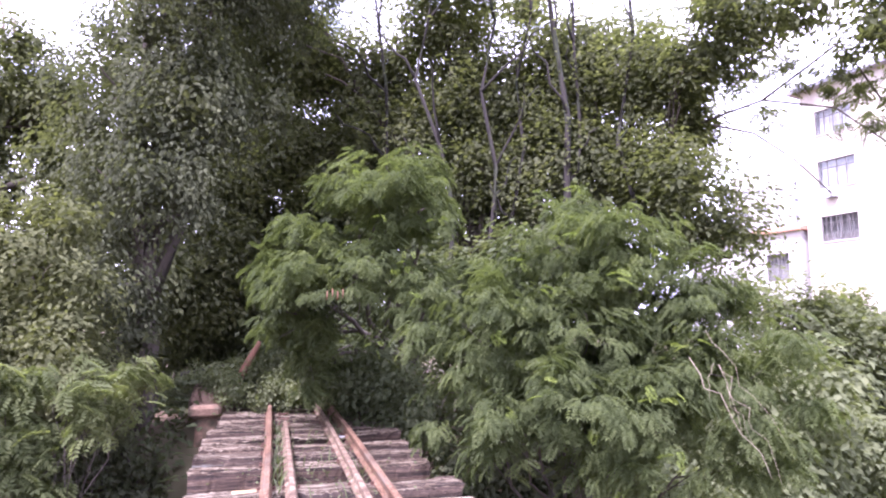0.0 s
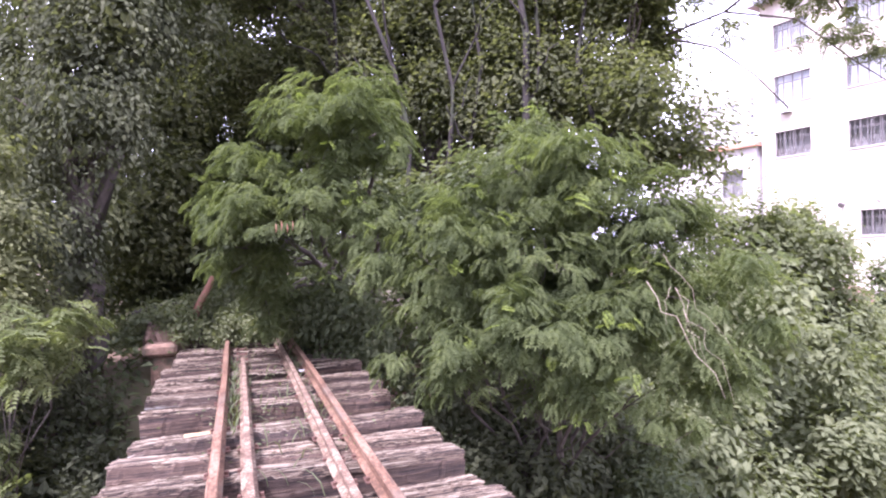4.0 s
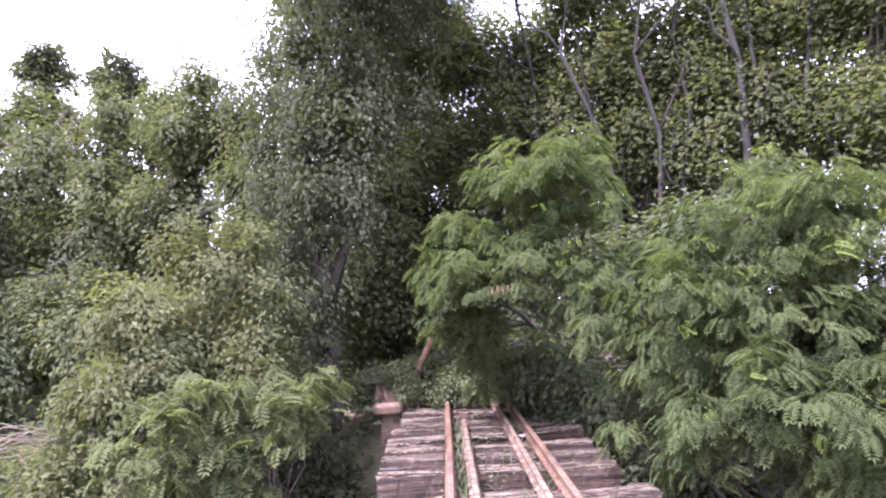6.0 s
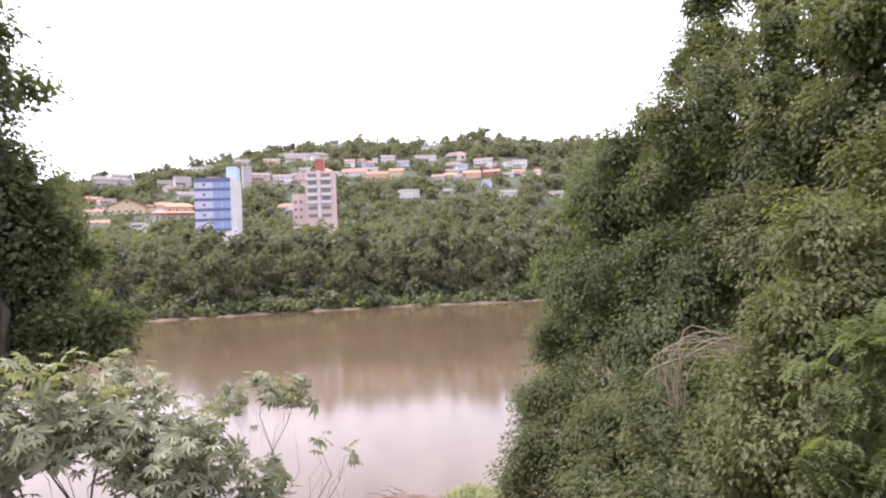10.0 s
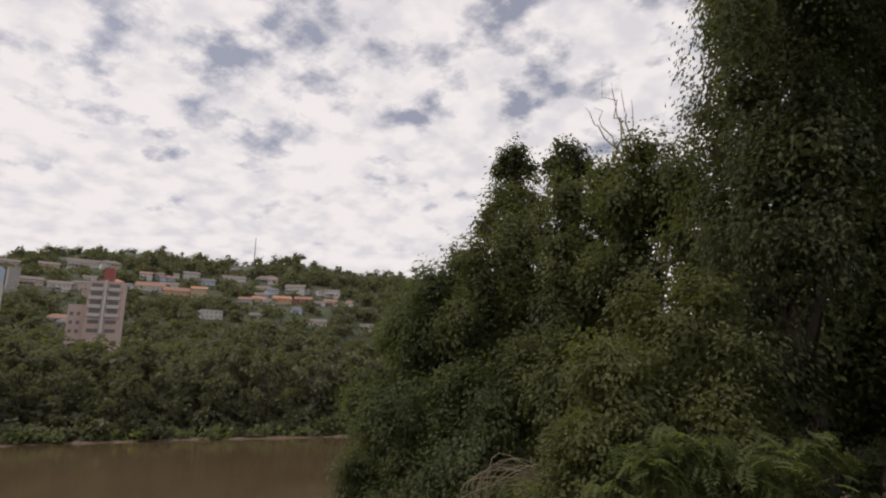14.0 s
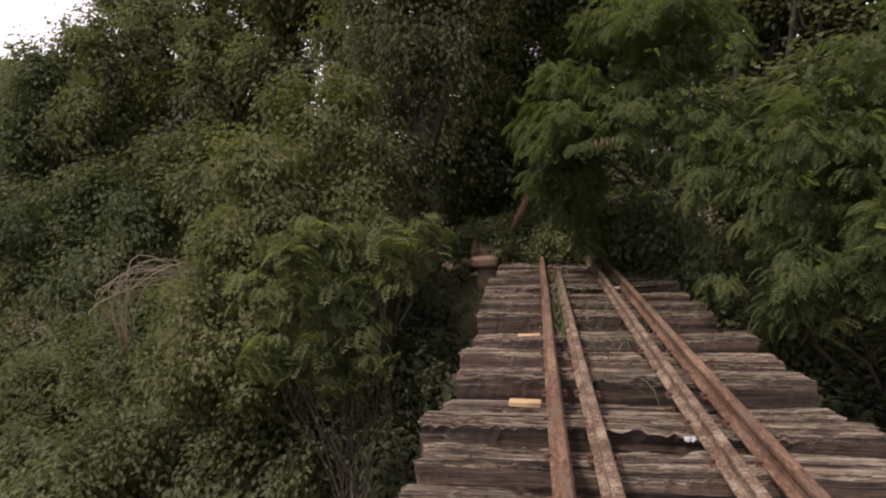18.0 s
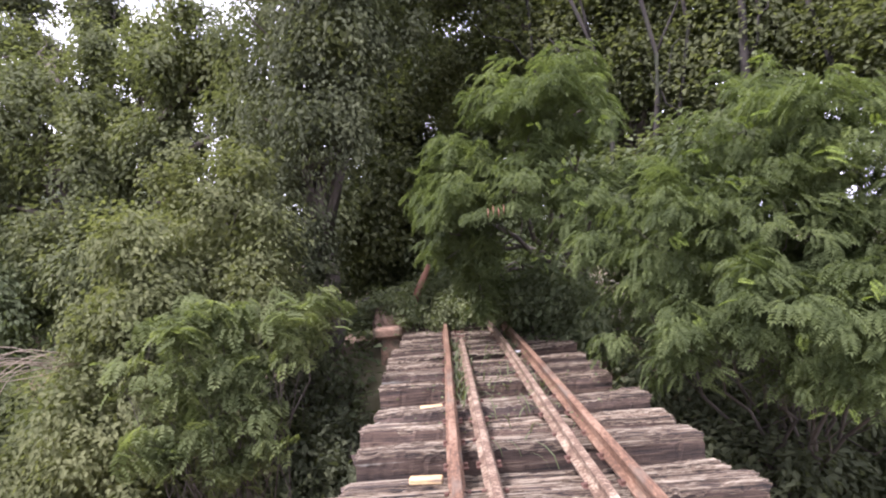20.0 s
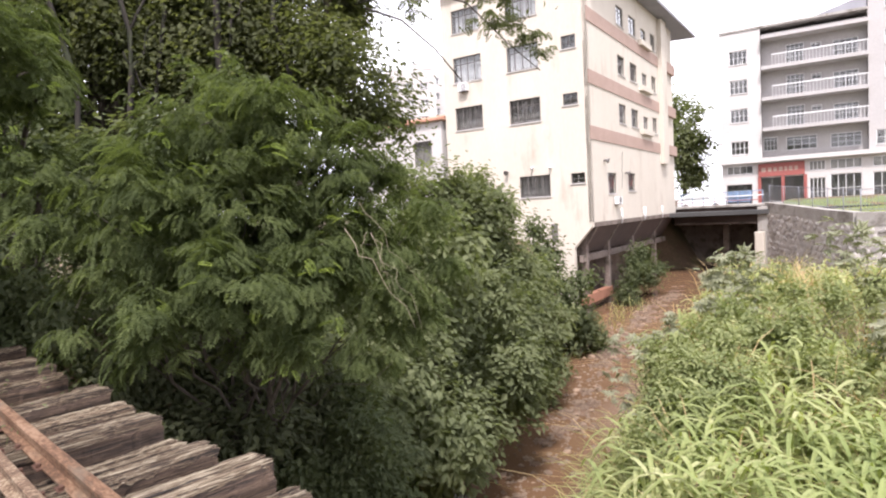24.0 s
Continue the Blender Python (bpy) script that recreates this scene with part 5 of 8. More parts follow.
M_ASPHALT = surface("asphalt", [(0.3, (0.04, 0.04, 0.04)), (0.7, (0.075, 0.073, 0.07))], 0.6, 30, 0.9, 0.2)


def glass_material():
    m, n, l, b = shader("window glass")
    b.inputs["Base Color"].default_value = (0.85, 0.9, 0.92, 1)
    b.inputs["Roughness"].default_value = 0.03
    b.inputs["Transmission Weight"].default_value = 1.0
    b.inputs["IOR"].default_value = 1.45
    return m


M_GLASS = glass_material()


class Face:
    """One side of a building: u runs along it, z up, and o is how far out of it."""

    def __init__(self, root, origin, along, out):
        self.root, self.o, self.a, self.n = root, Vector(origin), Vector(along), Vector(out)

    def at(self, u, z, o=0.0):
        return self.o + self.a * u + self.n * o + Vector((0, 0, z))

    def slab(self, bm, u0, u1, z0, z1, o0, o1):
        vs = [bm.verts.new(self.at(u, z, o)) for o in (o0, o1) for u, z in ((u0, z0), (u1, z0), (u1, z1), (u0, z1))]
        for q in ((0, 1, 2, 3), (4, 7, 6, 5), (0, 4, 5, 1), (1, 5, 6, 2), (2, 6, 7, 3), (3, 7, 4, 0)):
            bm.faces.new([vs[i] for i in q])
        return bm

    def plate(self, u0, u1, z0, z1, holes, o0, o1):
        """One plate with openings cut through it."""
        bm = bmesh.new()
        us = sorted({u0, u1, *(h[0] for h in holes), *(h[1] for h in holes)})
        zs = sorted({z0, z1, *(h[2] for h in holes), *(h[3] for h in holes)})
        cells = {(i, j) for i in range(len(us) - 1) for j in range(len(zs) - 1)
                 if not any(h[0] < (us[i] + us[i + 1]) / 2 < h[1] and h[2] < (zs[j] + zs[j + 1]) / 2 < h[3] for h in holes)}
        grid = {}

        def vert(i, j, side):
            if (i, j, side) not in grid:
                grid[i, j, side] = bm.verts.new(self.at(us[i], zs[j], (o0, o1)[side]))
            return grid[i, j, side]

        for i, j in cells:
            ring = ((i, j), (i + 1, j), (i + 1, j + 1), (i, j + 1))
            for side in (0, 1):
                bm.faces.new([vert(a, b, side) for a, b in ring])
            for (a, b), (c, d), near in zip(ring, ring[1:] + ring[:1], ((i, j - 1), (i + 1, j), (i, j + 1), (i - 1, j))):
                if near not in cells:
                    bm.faces.new((vert(a, b, 0), vert(c, d, 0), vert(c, d, 1), vert(a, b, 1)))
        bmesh.ops.recalc_face_normals(bm, faces=bm.faces)
        return bm

    def wall(self, u0, u1, z0, z1, holes, material, thick=0.22, name="wall", label=""):
        """A wall with real openings."""
        bm = self.plate(u0, u1, z0, z1, holes, 0.0, -thick)
        return part(name, bm, material, self.root, label)

    def window(self, u0, u1, z0, z1, frame=None, cols=2, rows=1, bars=0, curtain=0.0, transom=0.0, sill=True, label=""):
        """A framed window set back in its opening: frame, sill, panes, bars and curtain."""
        frame = frame or M_FRAME
        t = 0.05
        top = z1 - t - transom * (z1 - z0)
        us = [u0 + t] + [u0 + (u1 - u0) * i / cols + e for i in range(1, cols) for e in (-0.022, 0.022)] + [u1 - t]
        zs = [z0 + t] + [z0 + (top - z0) * i / rows + e for i in range(1, rows) for e in (-0.015, 0.015)] + ([top - 0.02, top + 0.02] if transom else []) + [z1 - t]
        gaps = [(us[i], us[i + 1], zs[j], zs[j + 1]) for i in range(0, len(us), 2) for j in range(0, len(zs), 2)]
        bm = self.plate(u0, u1, z0, z1, gaps, -0.07, -0.13)
        w = part("window", bm, frame, self.root, label)
        for i in range(cols):
            a, b = u0 + (u1 - u0) * i / cols + 0.03, u0 + (u1 - u0) * (i + 1) / cols - 0.03
            bm = self.slab(bmesh.new(), a, b, z0 + t, z1 - t, -0.095, -0.103)
            bmesh.ops.recalc_face_normals(bm, faces=bm.faces)
            p = part("pane", bm, M_GLASS, w)
            p.visible_shadow = False
        if bars:
            bm = bmesh.new()
            for i in range(1, bars):
                u = u0 + (u1 - u0) * i / bars
                self.slab(bm, u - 0.012, u + 0.012, z0 + 0.02, z1 - 0.02, -0.02, -0.045)
            part("window_grille", bm, frame, w)
        if sill:
            part("sill", self.slab(bmesh.new(), u0 - 0.06, u1 + 0.06, z0 - 0.06, z0, 0.06, -0.05), M_PALEWALL, w)
        if curtain:
            bm = bmesh.new()
            n = 14
            e = u0 + (u1 - u0) * curtain
            cols_v = [[bm.verts.new(self.at(u0 + 0.05 + (e - u0 - 0.1) * i / n, z, -0.24 - 0.03 * math.sin(i * 2.1))) for z in (z0 + 0.05, z1 - 0.05)] for i in range(n + 1)]
            for a, b in zip(cols_v, cols_v[1:]):
                bm.faces.new((a[0], b[0], b[1], a[1]))
            bmesh.ops.solidify(bm, geom=bm.faces[:], thickness=0.01)
            part("curtain", bm, M_CURTAIN, w)
        return w

    def bar(self, name, u0, u1, z0, z1, o0, o1, material, label=""):
        bm = self.slab(bmesh.new(), u0, u1, z0, z1, o0, o1)
        bmesh.ops.recalc_face_normals(bm, faces=bm.faces)
        return part(name, bm, material, self.root, label)


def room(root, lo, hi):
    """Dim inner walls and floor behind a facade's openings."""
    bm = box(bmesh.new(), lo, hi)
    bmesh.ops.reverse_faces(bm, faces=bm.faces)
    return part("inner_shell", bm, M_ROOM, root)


def air_conditioner(face, u, z, s=0.62):
    m = face.root.matrix_world
    c = m @ face.at(u, z, 0.02)
    t = thing("air_conditioner", "white air conditioner unit fixed to the cream wall", "air conditioner", c, group="air conditioners")
    t.matrix_world = m.to_3x3().to_4x4()
    t.matrix_world.translation = c
    f = Face(t, (0, 0, 0), face.a, face.n)
    part("body", f.slab(bmesh.new(), -s / 2, s / 2, 0, s * 0.75, 0.0, 0.3), M_FRAME, t)
    bm = bmesh.new()
    for k in range(3):
        r = 0.2 - 0.06 * k
        ring = [f.at(-0.08 + r * math.cos(a), s * 0.37 + r * math.sin(a), 0.31) for a in (math.tau * i / 16 for i in range(17))]
        tube(bm, ring, [0.012] * 17, 4)
    part("fan_grille", bm, M_DFRAME, t, "dark round fan grille")
    part("bracket", f.slab(bmesh.new(), -s / 2 + 0.05, s / 2 - 0.05, -0.05, -0.01, 0.0, 0.28), M_DFRAME, t)
    return t


# the cream building on stilts
b1 = thing("cream_building", "cream rendered building with brown bands, standing on stilts over the creek", "building", (30.655, 17.623, -0.56), 9.7)
b1.scale = (1.08, 0.985, 1.0)
b1.matrix_world = b1.matrix_basis
FL, FR = Face(b1, (0, 0, 0), (0, 1, 0), (-1, 0, 0)), Face(b1, (0, 0, 0), (1, 0, 0), (0, -1, 0))
wl_ = [(7.05, 9.1, 13.5, 14.95), (3.05, 5.15, 13.5, 14.95), (7.0, 9.1, 10.35, 11.95), (3.05, 5.15, 10.4, 11.9), (0.66, 1.56, 11.1, 11.85), (7.05, 9.1, 7.3, 8.75), (3.02, 5.1, 7.2, 8.65), (0.64, 1.56, 7.88, 8.55), (2.57, 4.63, 2.67, 3.97), (0.37, 1.24, 3.32, 3.92), (0.66, 1.56, 14.3, 15.0)]
FL.wall(0, 9.9, 1.0, 16.3, wl_, M_WHITE)
for i, (a, b, c, d) in enumerate(wl_):
    small = b - a < 1.2
    FL.window(a, b, c, d, M_DFRAME, 2 if small else 4, 2 if small else 1, 0 if small or i in (2, 3) else 7, 0.0 if small else (0.95 if i in (0, 1, 2, 3) else 0.0), 0.0 if small else 0.25)
wr_ = [(2.76, 4.3, 2.67, 3.97), (6.58, 8.1, 2.85, 4.05)]
for z in (7.25, 10.38, 13.55):
    wr_ += [(5.2, 6.6, z, z + 1.25), (7.72, 9.25, z, z + 1.25), (10.45, 11.6, z, z + 1.0), (12.8, 14.0, z, z + 1.2)]
FR.wall(0, 18.9, 1.0, 16.3, wr_, M_WHITE)
for i, (a, b, c, d) in enumerate(wr_):
    FR.window(a, b, c, d, M_DFRAME, 2, 1, 0, 0.55 if i in (0, 1, 3, 6, 10) else 0.0, 0.22)
for z0, z1 in ((5.8, 6.58), (8.98, 9.77), (12.5, 13.3)):
    FR.bar("band", 0.02, 16.1, z0, z1, 0.004, 0.05, M_BAND, "brown painted band")
    FR.bar("band", 16.1, 18.9, z0, z1, 0.004, 0.26, M_BAND, "brown painted band")
FR.bar("pier", 14.6, 16.0, 5.0, 16.2, 0.0, 0.35, M_WHITE, "projecting cream pier")
for z in (7.0, 10.1, 13.3):
    FR.bar("balcony_wall", 9.7, 12.2, z - 0.1, z + 0.25, 0.0, 0.3, M_WHITE)
part("wall", block((18.68, 0.22, 1.0), (18.9, 9.68, 16.3), 0), M_WHITE, b1)
part("wall", block((0.22, 9.68, -4), (18.9, 9.9, 16.3), 0), M_WHITE, b1)
part("floor_slab", block((0.3, 0.0, 0.72), (18.9, 9.65, 0.995), 0.02), M_DCONC, b1)
FL.bar("wall", 0.0, 1.2, 0.72, 1.0, 0.0, -0.22, M_WHITE)
FL.bar("wall", 1.2, 9.9, 0.72, 1.0, 0.0, -0.3, M_WHITE)
for z in (4.9, 9.4, 12.9):
    part("floor_slab", block((0.25, 0.25, z), (18.65, 9.65, z + 0.2), 0), M_ROOM, b1)
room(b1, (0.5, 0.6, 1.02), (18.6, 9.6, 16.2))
bm = bmesh.new()
vs = [bm.verts.new(p) for p in ((-0.5, -1.0, 16.3), (22.4, -1.3, 16.3), (19.8, 10.4, 16.3), (-0.5, 10.4, 16.3), (-0.5, -1.0, 16.5), (22.4, -1.3, 16.5), (19.8, 10.4, 16.5), (-0.5, 10.4, 16.5), (4, 5, 18.6), (15, 5, 18.6))]
for q in ((0, 3, 2, 1), (0, 1, 5, 4), (1, 2, 6, 5), (2, 3, 7, 6), (3, 0, 4, 7), (4, 5, 9, 8), (5, 6, 9), (6, 7, 8, 9), (7, 4, 8)):
    bm.faces.new([vs[i] for i in q])
part("roof", bm, M_ROOFM, b1, "overhanging grey sheet roof")
FL.bar("wall", 1.2, 9.9, -4.6, 0.72, 0.0, -0.3, M_WHITE)
bm = bmesh.new()
vs = [bm.verts.new(FL.at(u, z, o)) for o in (0.0, -0.3) for u, z in ((0.1, 0.72), (1.2, 0.72), (1.2, -0.5))]
for q in ((0, 1, 2), (5, 4, 3), (0, 2, 5, 3), (0, 3, 4, 1), (1, 4, 5, 2)):
    bm.faces.new([vs[i] for i in q])
part("bracket", bm, M_WHITE, b1, "sloping cream bracket under the corner")
FL.bar("opening", 2.2, 2.62, -0.1, 1.0, 0.004, 0.02, M_DFRAME, "narrow dark doorway")
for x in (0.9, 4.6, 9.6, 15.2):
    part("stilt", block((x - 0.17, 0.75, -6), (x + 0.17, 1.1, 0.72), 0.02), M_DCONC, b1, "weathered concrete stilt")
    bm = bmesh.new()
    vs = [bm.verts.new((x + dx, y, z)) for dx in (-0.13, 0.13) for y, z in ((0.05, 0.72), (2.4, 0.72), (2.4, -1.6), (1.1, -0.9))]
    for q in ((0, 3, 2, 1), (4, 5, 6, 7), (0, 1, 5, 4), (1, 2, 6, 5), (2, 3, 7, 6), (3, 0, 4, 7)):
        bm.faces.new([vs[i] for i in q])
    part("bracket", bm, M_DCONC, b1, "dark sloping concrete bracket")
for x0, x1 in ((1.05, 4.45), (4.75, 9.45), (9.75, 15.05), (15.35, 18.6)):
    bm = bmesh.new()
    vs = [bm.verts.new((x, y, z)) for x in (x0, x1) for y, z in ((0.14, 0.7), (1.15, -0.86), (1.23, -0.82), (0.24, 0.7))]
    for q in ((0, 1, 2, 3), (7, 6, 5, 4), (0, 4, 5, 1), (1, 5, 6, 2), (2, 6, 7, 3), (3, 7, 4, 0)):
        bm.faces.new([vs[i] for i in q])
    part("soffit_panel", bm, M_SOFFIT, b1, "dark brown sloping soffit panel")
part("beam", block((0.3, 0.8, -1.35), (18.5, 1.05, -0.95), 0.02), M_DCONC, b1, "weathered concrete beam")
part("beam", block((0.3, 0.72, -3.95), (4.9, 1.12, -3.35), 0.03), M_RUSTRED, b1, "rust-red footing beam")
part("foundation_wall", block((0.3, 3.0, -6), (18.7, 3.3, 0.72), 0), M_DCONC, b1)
for z0, u in ((1.0, 4.9), (1.0, 9.7), (1.0, 10.0), (1.0, 14.5)):
    part("drain_pipe", tube(bmesh.new(), [FR.at(u, z0 - 0.25, 0.06), FR.at(u, z0 + 0.7, 0.06)], [0.05, 0.05], 8), M_FRAME, b1, "short white drain pipe")
part("cable", tube(bmesh.new(), bend(FR.at(5.2, 3.0, 0.03), FR.at(5.5, 5.4, 0.03), 0, rng, 6, 0.03), [0.015] * 7, 5), M_DFRAME, b1)
for f_, u, z in ((FL, 5.4, 4.3), (FL, 3.68, 4.42), (FL, 2.49, 4.35), (FR, 2.1, 4.65), (FR, 6.0, 4.0)):
    big = u in (5.4, 2.1, 6.0)
    lamp = tube(bmesh.new(), [f_.at(u, z, 0.0), f_.at(u, z + 0.03, 0.12), f_.at(u + 0.02, z - 0.04, 0.3 if big else 0.2)], [0.05, 0.07, 0.16 if big else 0.09], 10)
    part("wall_lamp", lamp, M_DFRAME if big else M_FRAME, b1, "small outdoor wall lamp")
for f_, u, z in ((FL, 8.3, 9.75), (FR, 4.0, 2.0)):
    air_conditioner(f_, u, z)

# the low annex beside it
b5 = thing("annex_building", "low cream annex with a clay tile roof edge", "building", (28.8, 27.5, -1.0), 9.7)
FA = Face(b5, (0, 0, 0), (0, 1, 0), (-1, 0, 0))
FA.wall(0, 8, -1, 8.6, [(0.85, 2.3, 5.7, 7.35)], M_PALEWALL)
FA.window(0.85, 2.3, 5.7, 7.35, M_DFRAME, 2, 1, 6, 0.0, 0.0)
part("wall", block((0.22, 0, -1), (9, 0.2, 8.6), 0), M_PALEWALL, b5)
part("wall", block((0.22, 7.8, -1), (9, 8, 8.6), 0), M_PALEWALL, b5)
room(b5, (0.4, 0.3, 0), (9, 7.7, 8.5))
bm = bmesh.new()
vs = [bm.verts.new(p) for p in ((-0.3, -0.2, 8.6), (-0.3, 8.2, 8.6), (-0.3, -0.2, 8.75), (-0.3, 8.2, 8.75), (9, -0.2, 8.6), (9, 8.2, 8.6), (4.5, -0.2, 9.8), (4.5, 8.2, 9.8))]
for q in ((0, 1, 3, 2), (2, 3, 7, 6), (6, 7, 5, 4), (0, 4, 5, 1), (0, 2, 6, 4), (1, 5, 7, 3)):
    bm.faces.new([vs[i] for i in q])
part("roof", bm, M_TILE, b5, "clay tile roof")

# the apartment block across the road
b2 = thing("apartment_building", "grey apartment block with balconies over ground-floor shops", "building", (62.98, 13.52, -1.93), -77.4)
b2.scale = (0.9, 1.0, 0.985)
FB = Face(b2, (0, 0, 0), (1, 0, 0), (0, -1, 0))
hl = [(-7.25, -5.55, z, z + 1.3) for z in (7.6, 10.72, 13.5, 16.3)]
FB.wall(-8.2, -4.3, 7.1, 19.4, hl, M_PALEWALL)
for a, b, c, d in hl:
    FB.window(a, b, c, d, M_FRAME, 4, 2)
FBB = Face(b2, (0, 0.9, 0), (1, 0, 0), (0, -1, 0))
hb = [(-4.2, -2.9, 7.8, 9.1), (-2.1, 0.65, 7.7, 9.0), (1.8, 4.4, 7.6, 8.9)]
for z in (10.0, 12.9, 15.75):
    hb += [(-2.0, -0.4, z, z + 1.9), (0.2, 1.1, z + 1.2, z + 1.7), (2.1, 4.2, z + 0.1, z + 1.6)]
FBB.wall(-4.3, 4.9, 7.1, 19.0, hb, M_GREYWALL)
for a, b, c, d in hb:
    FBB.window(a, b, c, d, M_FRAME, 2 if b - a < 1 else 4, 1 if b - a < 1 else 2, 0, 0.0, 0.2, False)
for z in (9.75, 12.6, 15.5, 18.35):
    FB.bar("balcony_slab", -4.2, 4.9, z - 0.16, z + 0.16, -0.9, 0.75, M_GREYWALL, "grey balcony slab with rounded end")
    if z < 18:
        bm = bmesh.new()
        for i in range(28):
            u = -3.2 + 8.0 * i / 27
            FB.slab(bm, u - 0.015, u + 0.015, z + 0.16, z + 1.1, 0.68, 0.71)
        FB.slab(bm, -3.25, 4.85, z + 1.08, z + 1.16, 0.66, 0.73)
        part("balcony_railing", bm, M_FRAME, b2, "white metal balcony railing")
hr = [(u, u + 1.85, z, z + 1.25) for z in (10.5, 13.3, 16.2, 19.3) for u in (6.2, 9.7)] + [(5.5, 8.2, 7.5, 8.8), (9.4, 12.2, 7.5, 8.8)]
FB.wall(4.9, 13.2, 7.1, 22.2, hr, M_GREYWALL)
for a, b, c, d in hr:
    FB.window(a, b, c, d, M_FRAME, 4, 2, 0, 0.4 if c > 12 else 0.0)
hq = [(14.2, 16.5, z, z + 1.4) for z in (7.5, 10.4, 13.2, 16.0)]
FBB.wall(13.2, 24, 7.1, 18.2, hq, M_GREYWALL)
for a, b, c, d in hq:
    FBB.window(a, b, c, d, M_FRAME, 4, 2, 0, 0.0, 0.2, False)
for z in (9.75, 12.6, 15.4):
    FB.bar("balcony_slab", 13.2, 22, z - 0.16, z + 0.16, -0.9, 0.75, M_GREYWALL)
    FB.bar("balcony_wall", 13.3, 22, z + 0.16, z + 1.1, 0.62, 0.7, M_PALEWALL)
FB.bar("cornice", -8.4, 24, 6.7, 7.1, -0.3, 0.7, M_PALEWALL, "projecting cornice over the shops")
hs = [(-7.7, -5.2, 5.7, 6.5), (-7.75, -5.3, 2.35, 4.7), (-4.5, -0.6, 2.35, 5.2), (-0.1, 1.3, 5.6, 6.5), (-0.1, 1.3, 2.35, 4.9), (1.7, 4.3, 2.6, 5.15), (1.7, 4.3, 5.6, 6.5), (5.2, 8.0, 2.6, 5.1), (5.2, 8.0, 5.6, 6.5), (9.0, 12.0, 2.6, 5.1), (9.0, 12.0, 5.6, 6.5), (13.2, 16.4, 2.6, 5.1), (13.2, 16.4, 5.6, 6.5)]
FB.wall(-8.2, 24, 1.5, 6.7, hs, M_PALEWALL)
for i, (a, b, c, d) in enumerate(hs):
    FB.window(a, b, c, d, M_DFRAME if i in (1, 2) else M_FRAME, 4, 2 if d - c > 1.5 else 1, 0, 0.0, 0.0, False)
FB.bar("garage_door", -7.7, -5.35, 3.0, 4.0, -0.16, -0.2, M_BLUEPAINT, "dark blue shutter")
FB.bar("shop_sign", -4.7, -0.5, 5.3, 6.55, 0.02, 0.16, M_RED, "red fascia sign with pale lettering")
for i, (u, w) in enumerate(((-4.4, 0.5), (-3.8, 0.42), (-3.3, 0.4), (-2.8, 0.42), (-2.3, 0.3), (-1.9, 0.4), (-1.4, 0.36))):
    FB.bar("sign_mark", u, u + w * 0.8, 5.75, 6.15, 0.165, 0.175, M_BAND)
for u in (-4.75, -2.6, -0.6):
    FB.bar("pilaster", u, u + 0.3, 2.3, 5.3, 0.0, 0.12, M_RED, "red shop pilaster")
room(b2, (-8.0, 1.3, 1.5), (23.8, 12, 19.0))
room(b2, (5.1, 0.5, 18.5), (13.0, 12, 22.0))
for lo, hi in (((-8.2, 12, 1), (24, 12.2, 19)), ((-8.2, 0.2, 1), (-8.0, 12, 19.4)), ((4.9, 0.2, 18.2), (5.1, 12, 22.2)), ((13.0, 0.2, 18.2), (13.2, 12, 22.2))):
    part("wall", block(lo, hi, 0), M_GREYWALL, b2)
part("roof", block((-8.2, -0.1, 19.4), (4.9, 12.2, 19.6), 0), M_CONC, b2)
part("roof", block((4.8, -0.1, 22.2), (13.3, 12.2, 22.4), 0), M_CONC, b2)
part("roof", block((13.2, 0.5, 18.2), (24, 12.2, 18.4), 0), M_CONC, b2)
bm = bmesh.new()
vs = [bm.verts.new(p) for p in ((0.5, -0.1, 19.6), (4.8, -0.1, 19.6), (4.8, -0.1, 20.7), (0.5, 6, 19.6), (4.8, 6, 19.6), (4.8, 6, 20.7))]
for q in ((0, 1, 2), (5, 4, 3), (0, 2, 5, 3), (1, 4, 5, 2), (0, 3, 4, 1)):
    bm.faces.new([vs[i] for i in q])
part("roof", bm, M_ROOFM, b2, "small sloping grey roof")

# road, road bridge and retaining wall
m77 = pose(62.78, 14.40, -1.75, 0, 0, -77.4)
road = part("road", block((-60, -12.5, 1.85), (70, -2.6, 2.2), 0.02), M_ASPHALT, None)
road.matrix_world = m77
tagged(road, "asphalt road in front of the shops", "road", kind="structure")
pave = part("pavement", block((-60, -2.6, 1.9), (70, 0.0, 2.36), 0.03), M_CONC, None)
pave.matrix_world = m77
tagged(pave, "concrete pavement along the shops", "pavement", kind="structure")
b3 = thing("road_bridge", "low concrete road bridge over the creek with metal railings", "bridge", (50.9, 14.8, -1.07), -3)
part("beam", block((0, -0.3, 0.55), (0.5, 6.6, 1.78), 0.03), M_SOFFIT, b3, "dark brown edge beam")
part("flange", block((-0.12, -0.3, 0.42), (0.55, 6.6, 0.55), 0.02), M_DCONC, b3, "paler lower flange")
part("deck", block((-0.25, -0.8, 1.78), (5, 6.9, 1.98), 0.03), M_CONC, b3)
part("abutment", block((-0.5, -1.4, -5), (4, -0.3, 1.72), 0.05), M_CONC, b3)
part("abutment", block((-0.9, -0.9, -5), (-0.5, -0.2, -0.2), 0.05), M_WHITE, b3, "whitewashed block under the bridge")
part("pier", block((3, 3.2, -5), (3.5, 3.7, 0.62), 0.03), M_DCONC, b3)
part("back_wall", block((5.5, -4, -6), (6, 12, 1.6), 0), M_DCONC, b3)
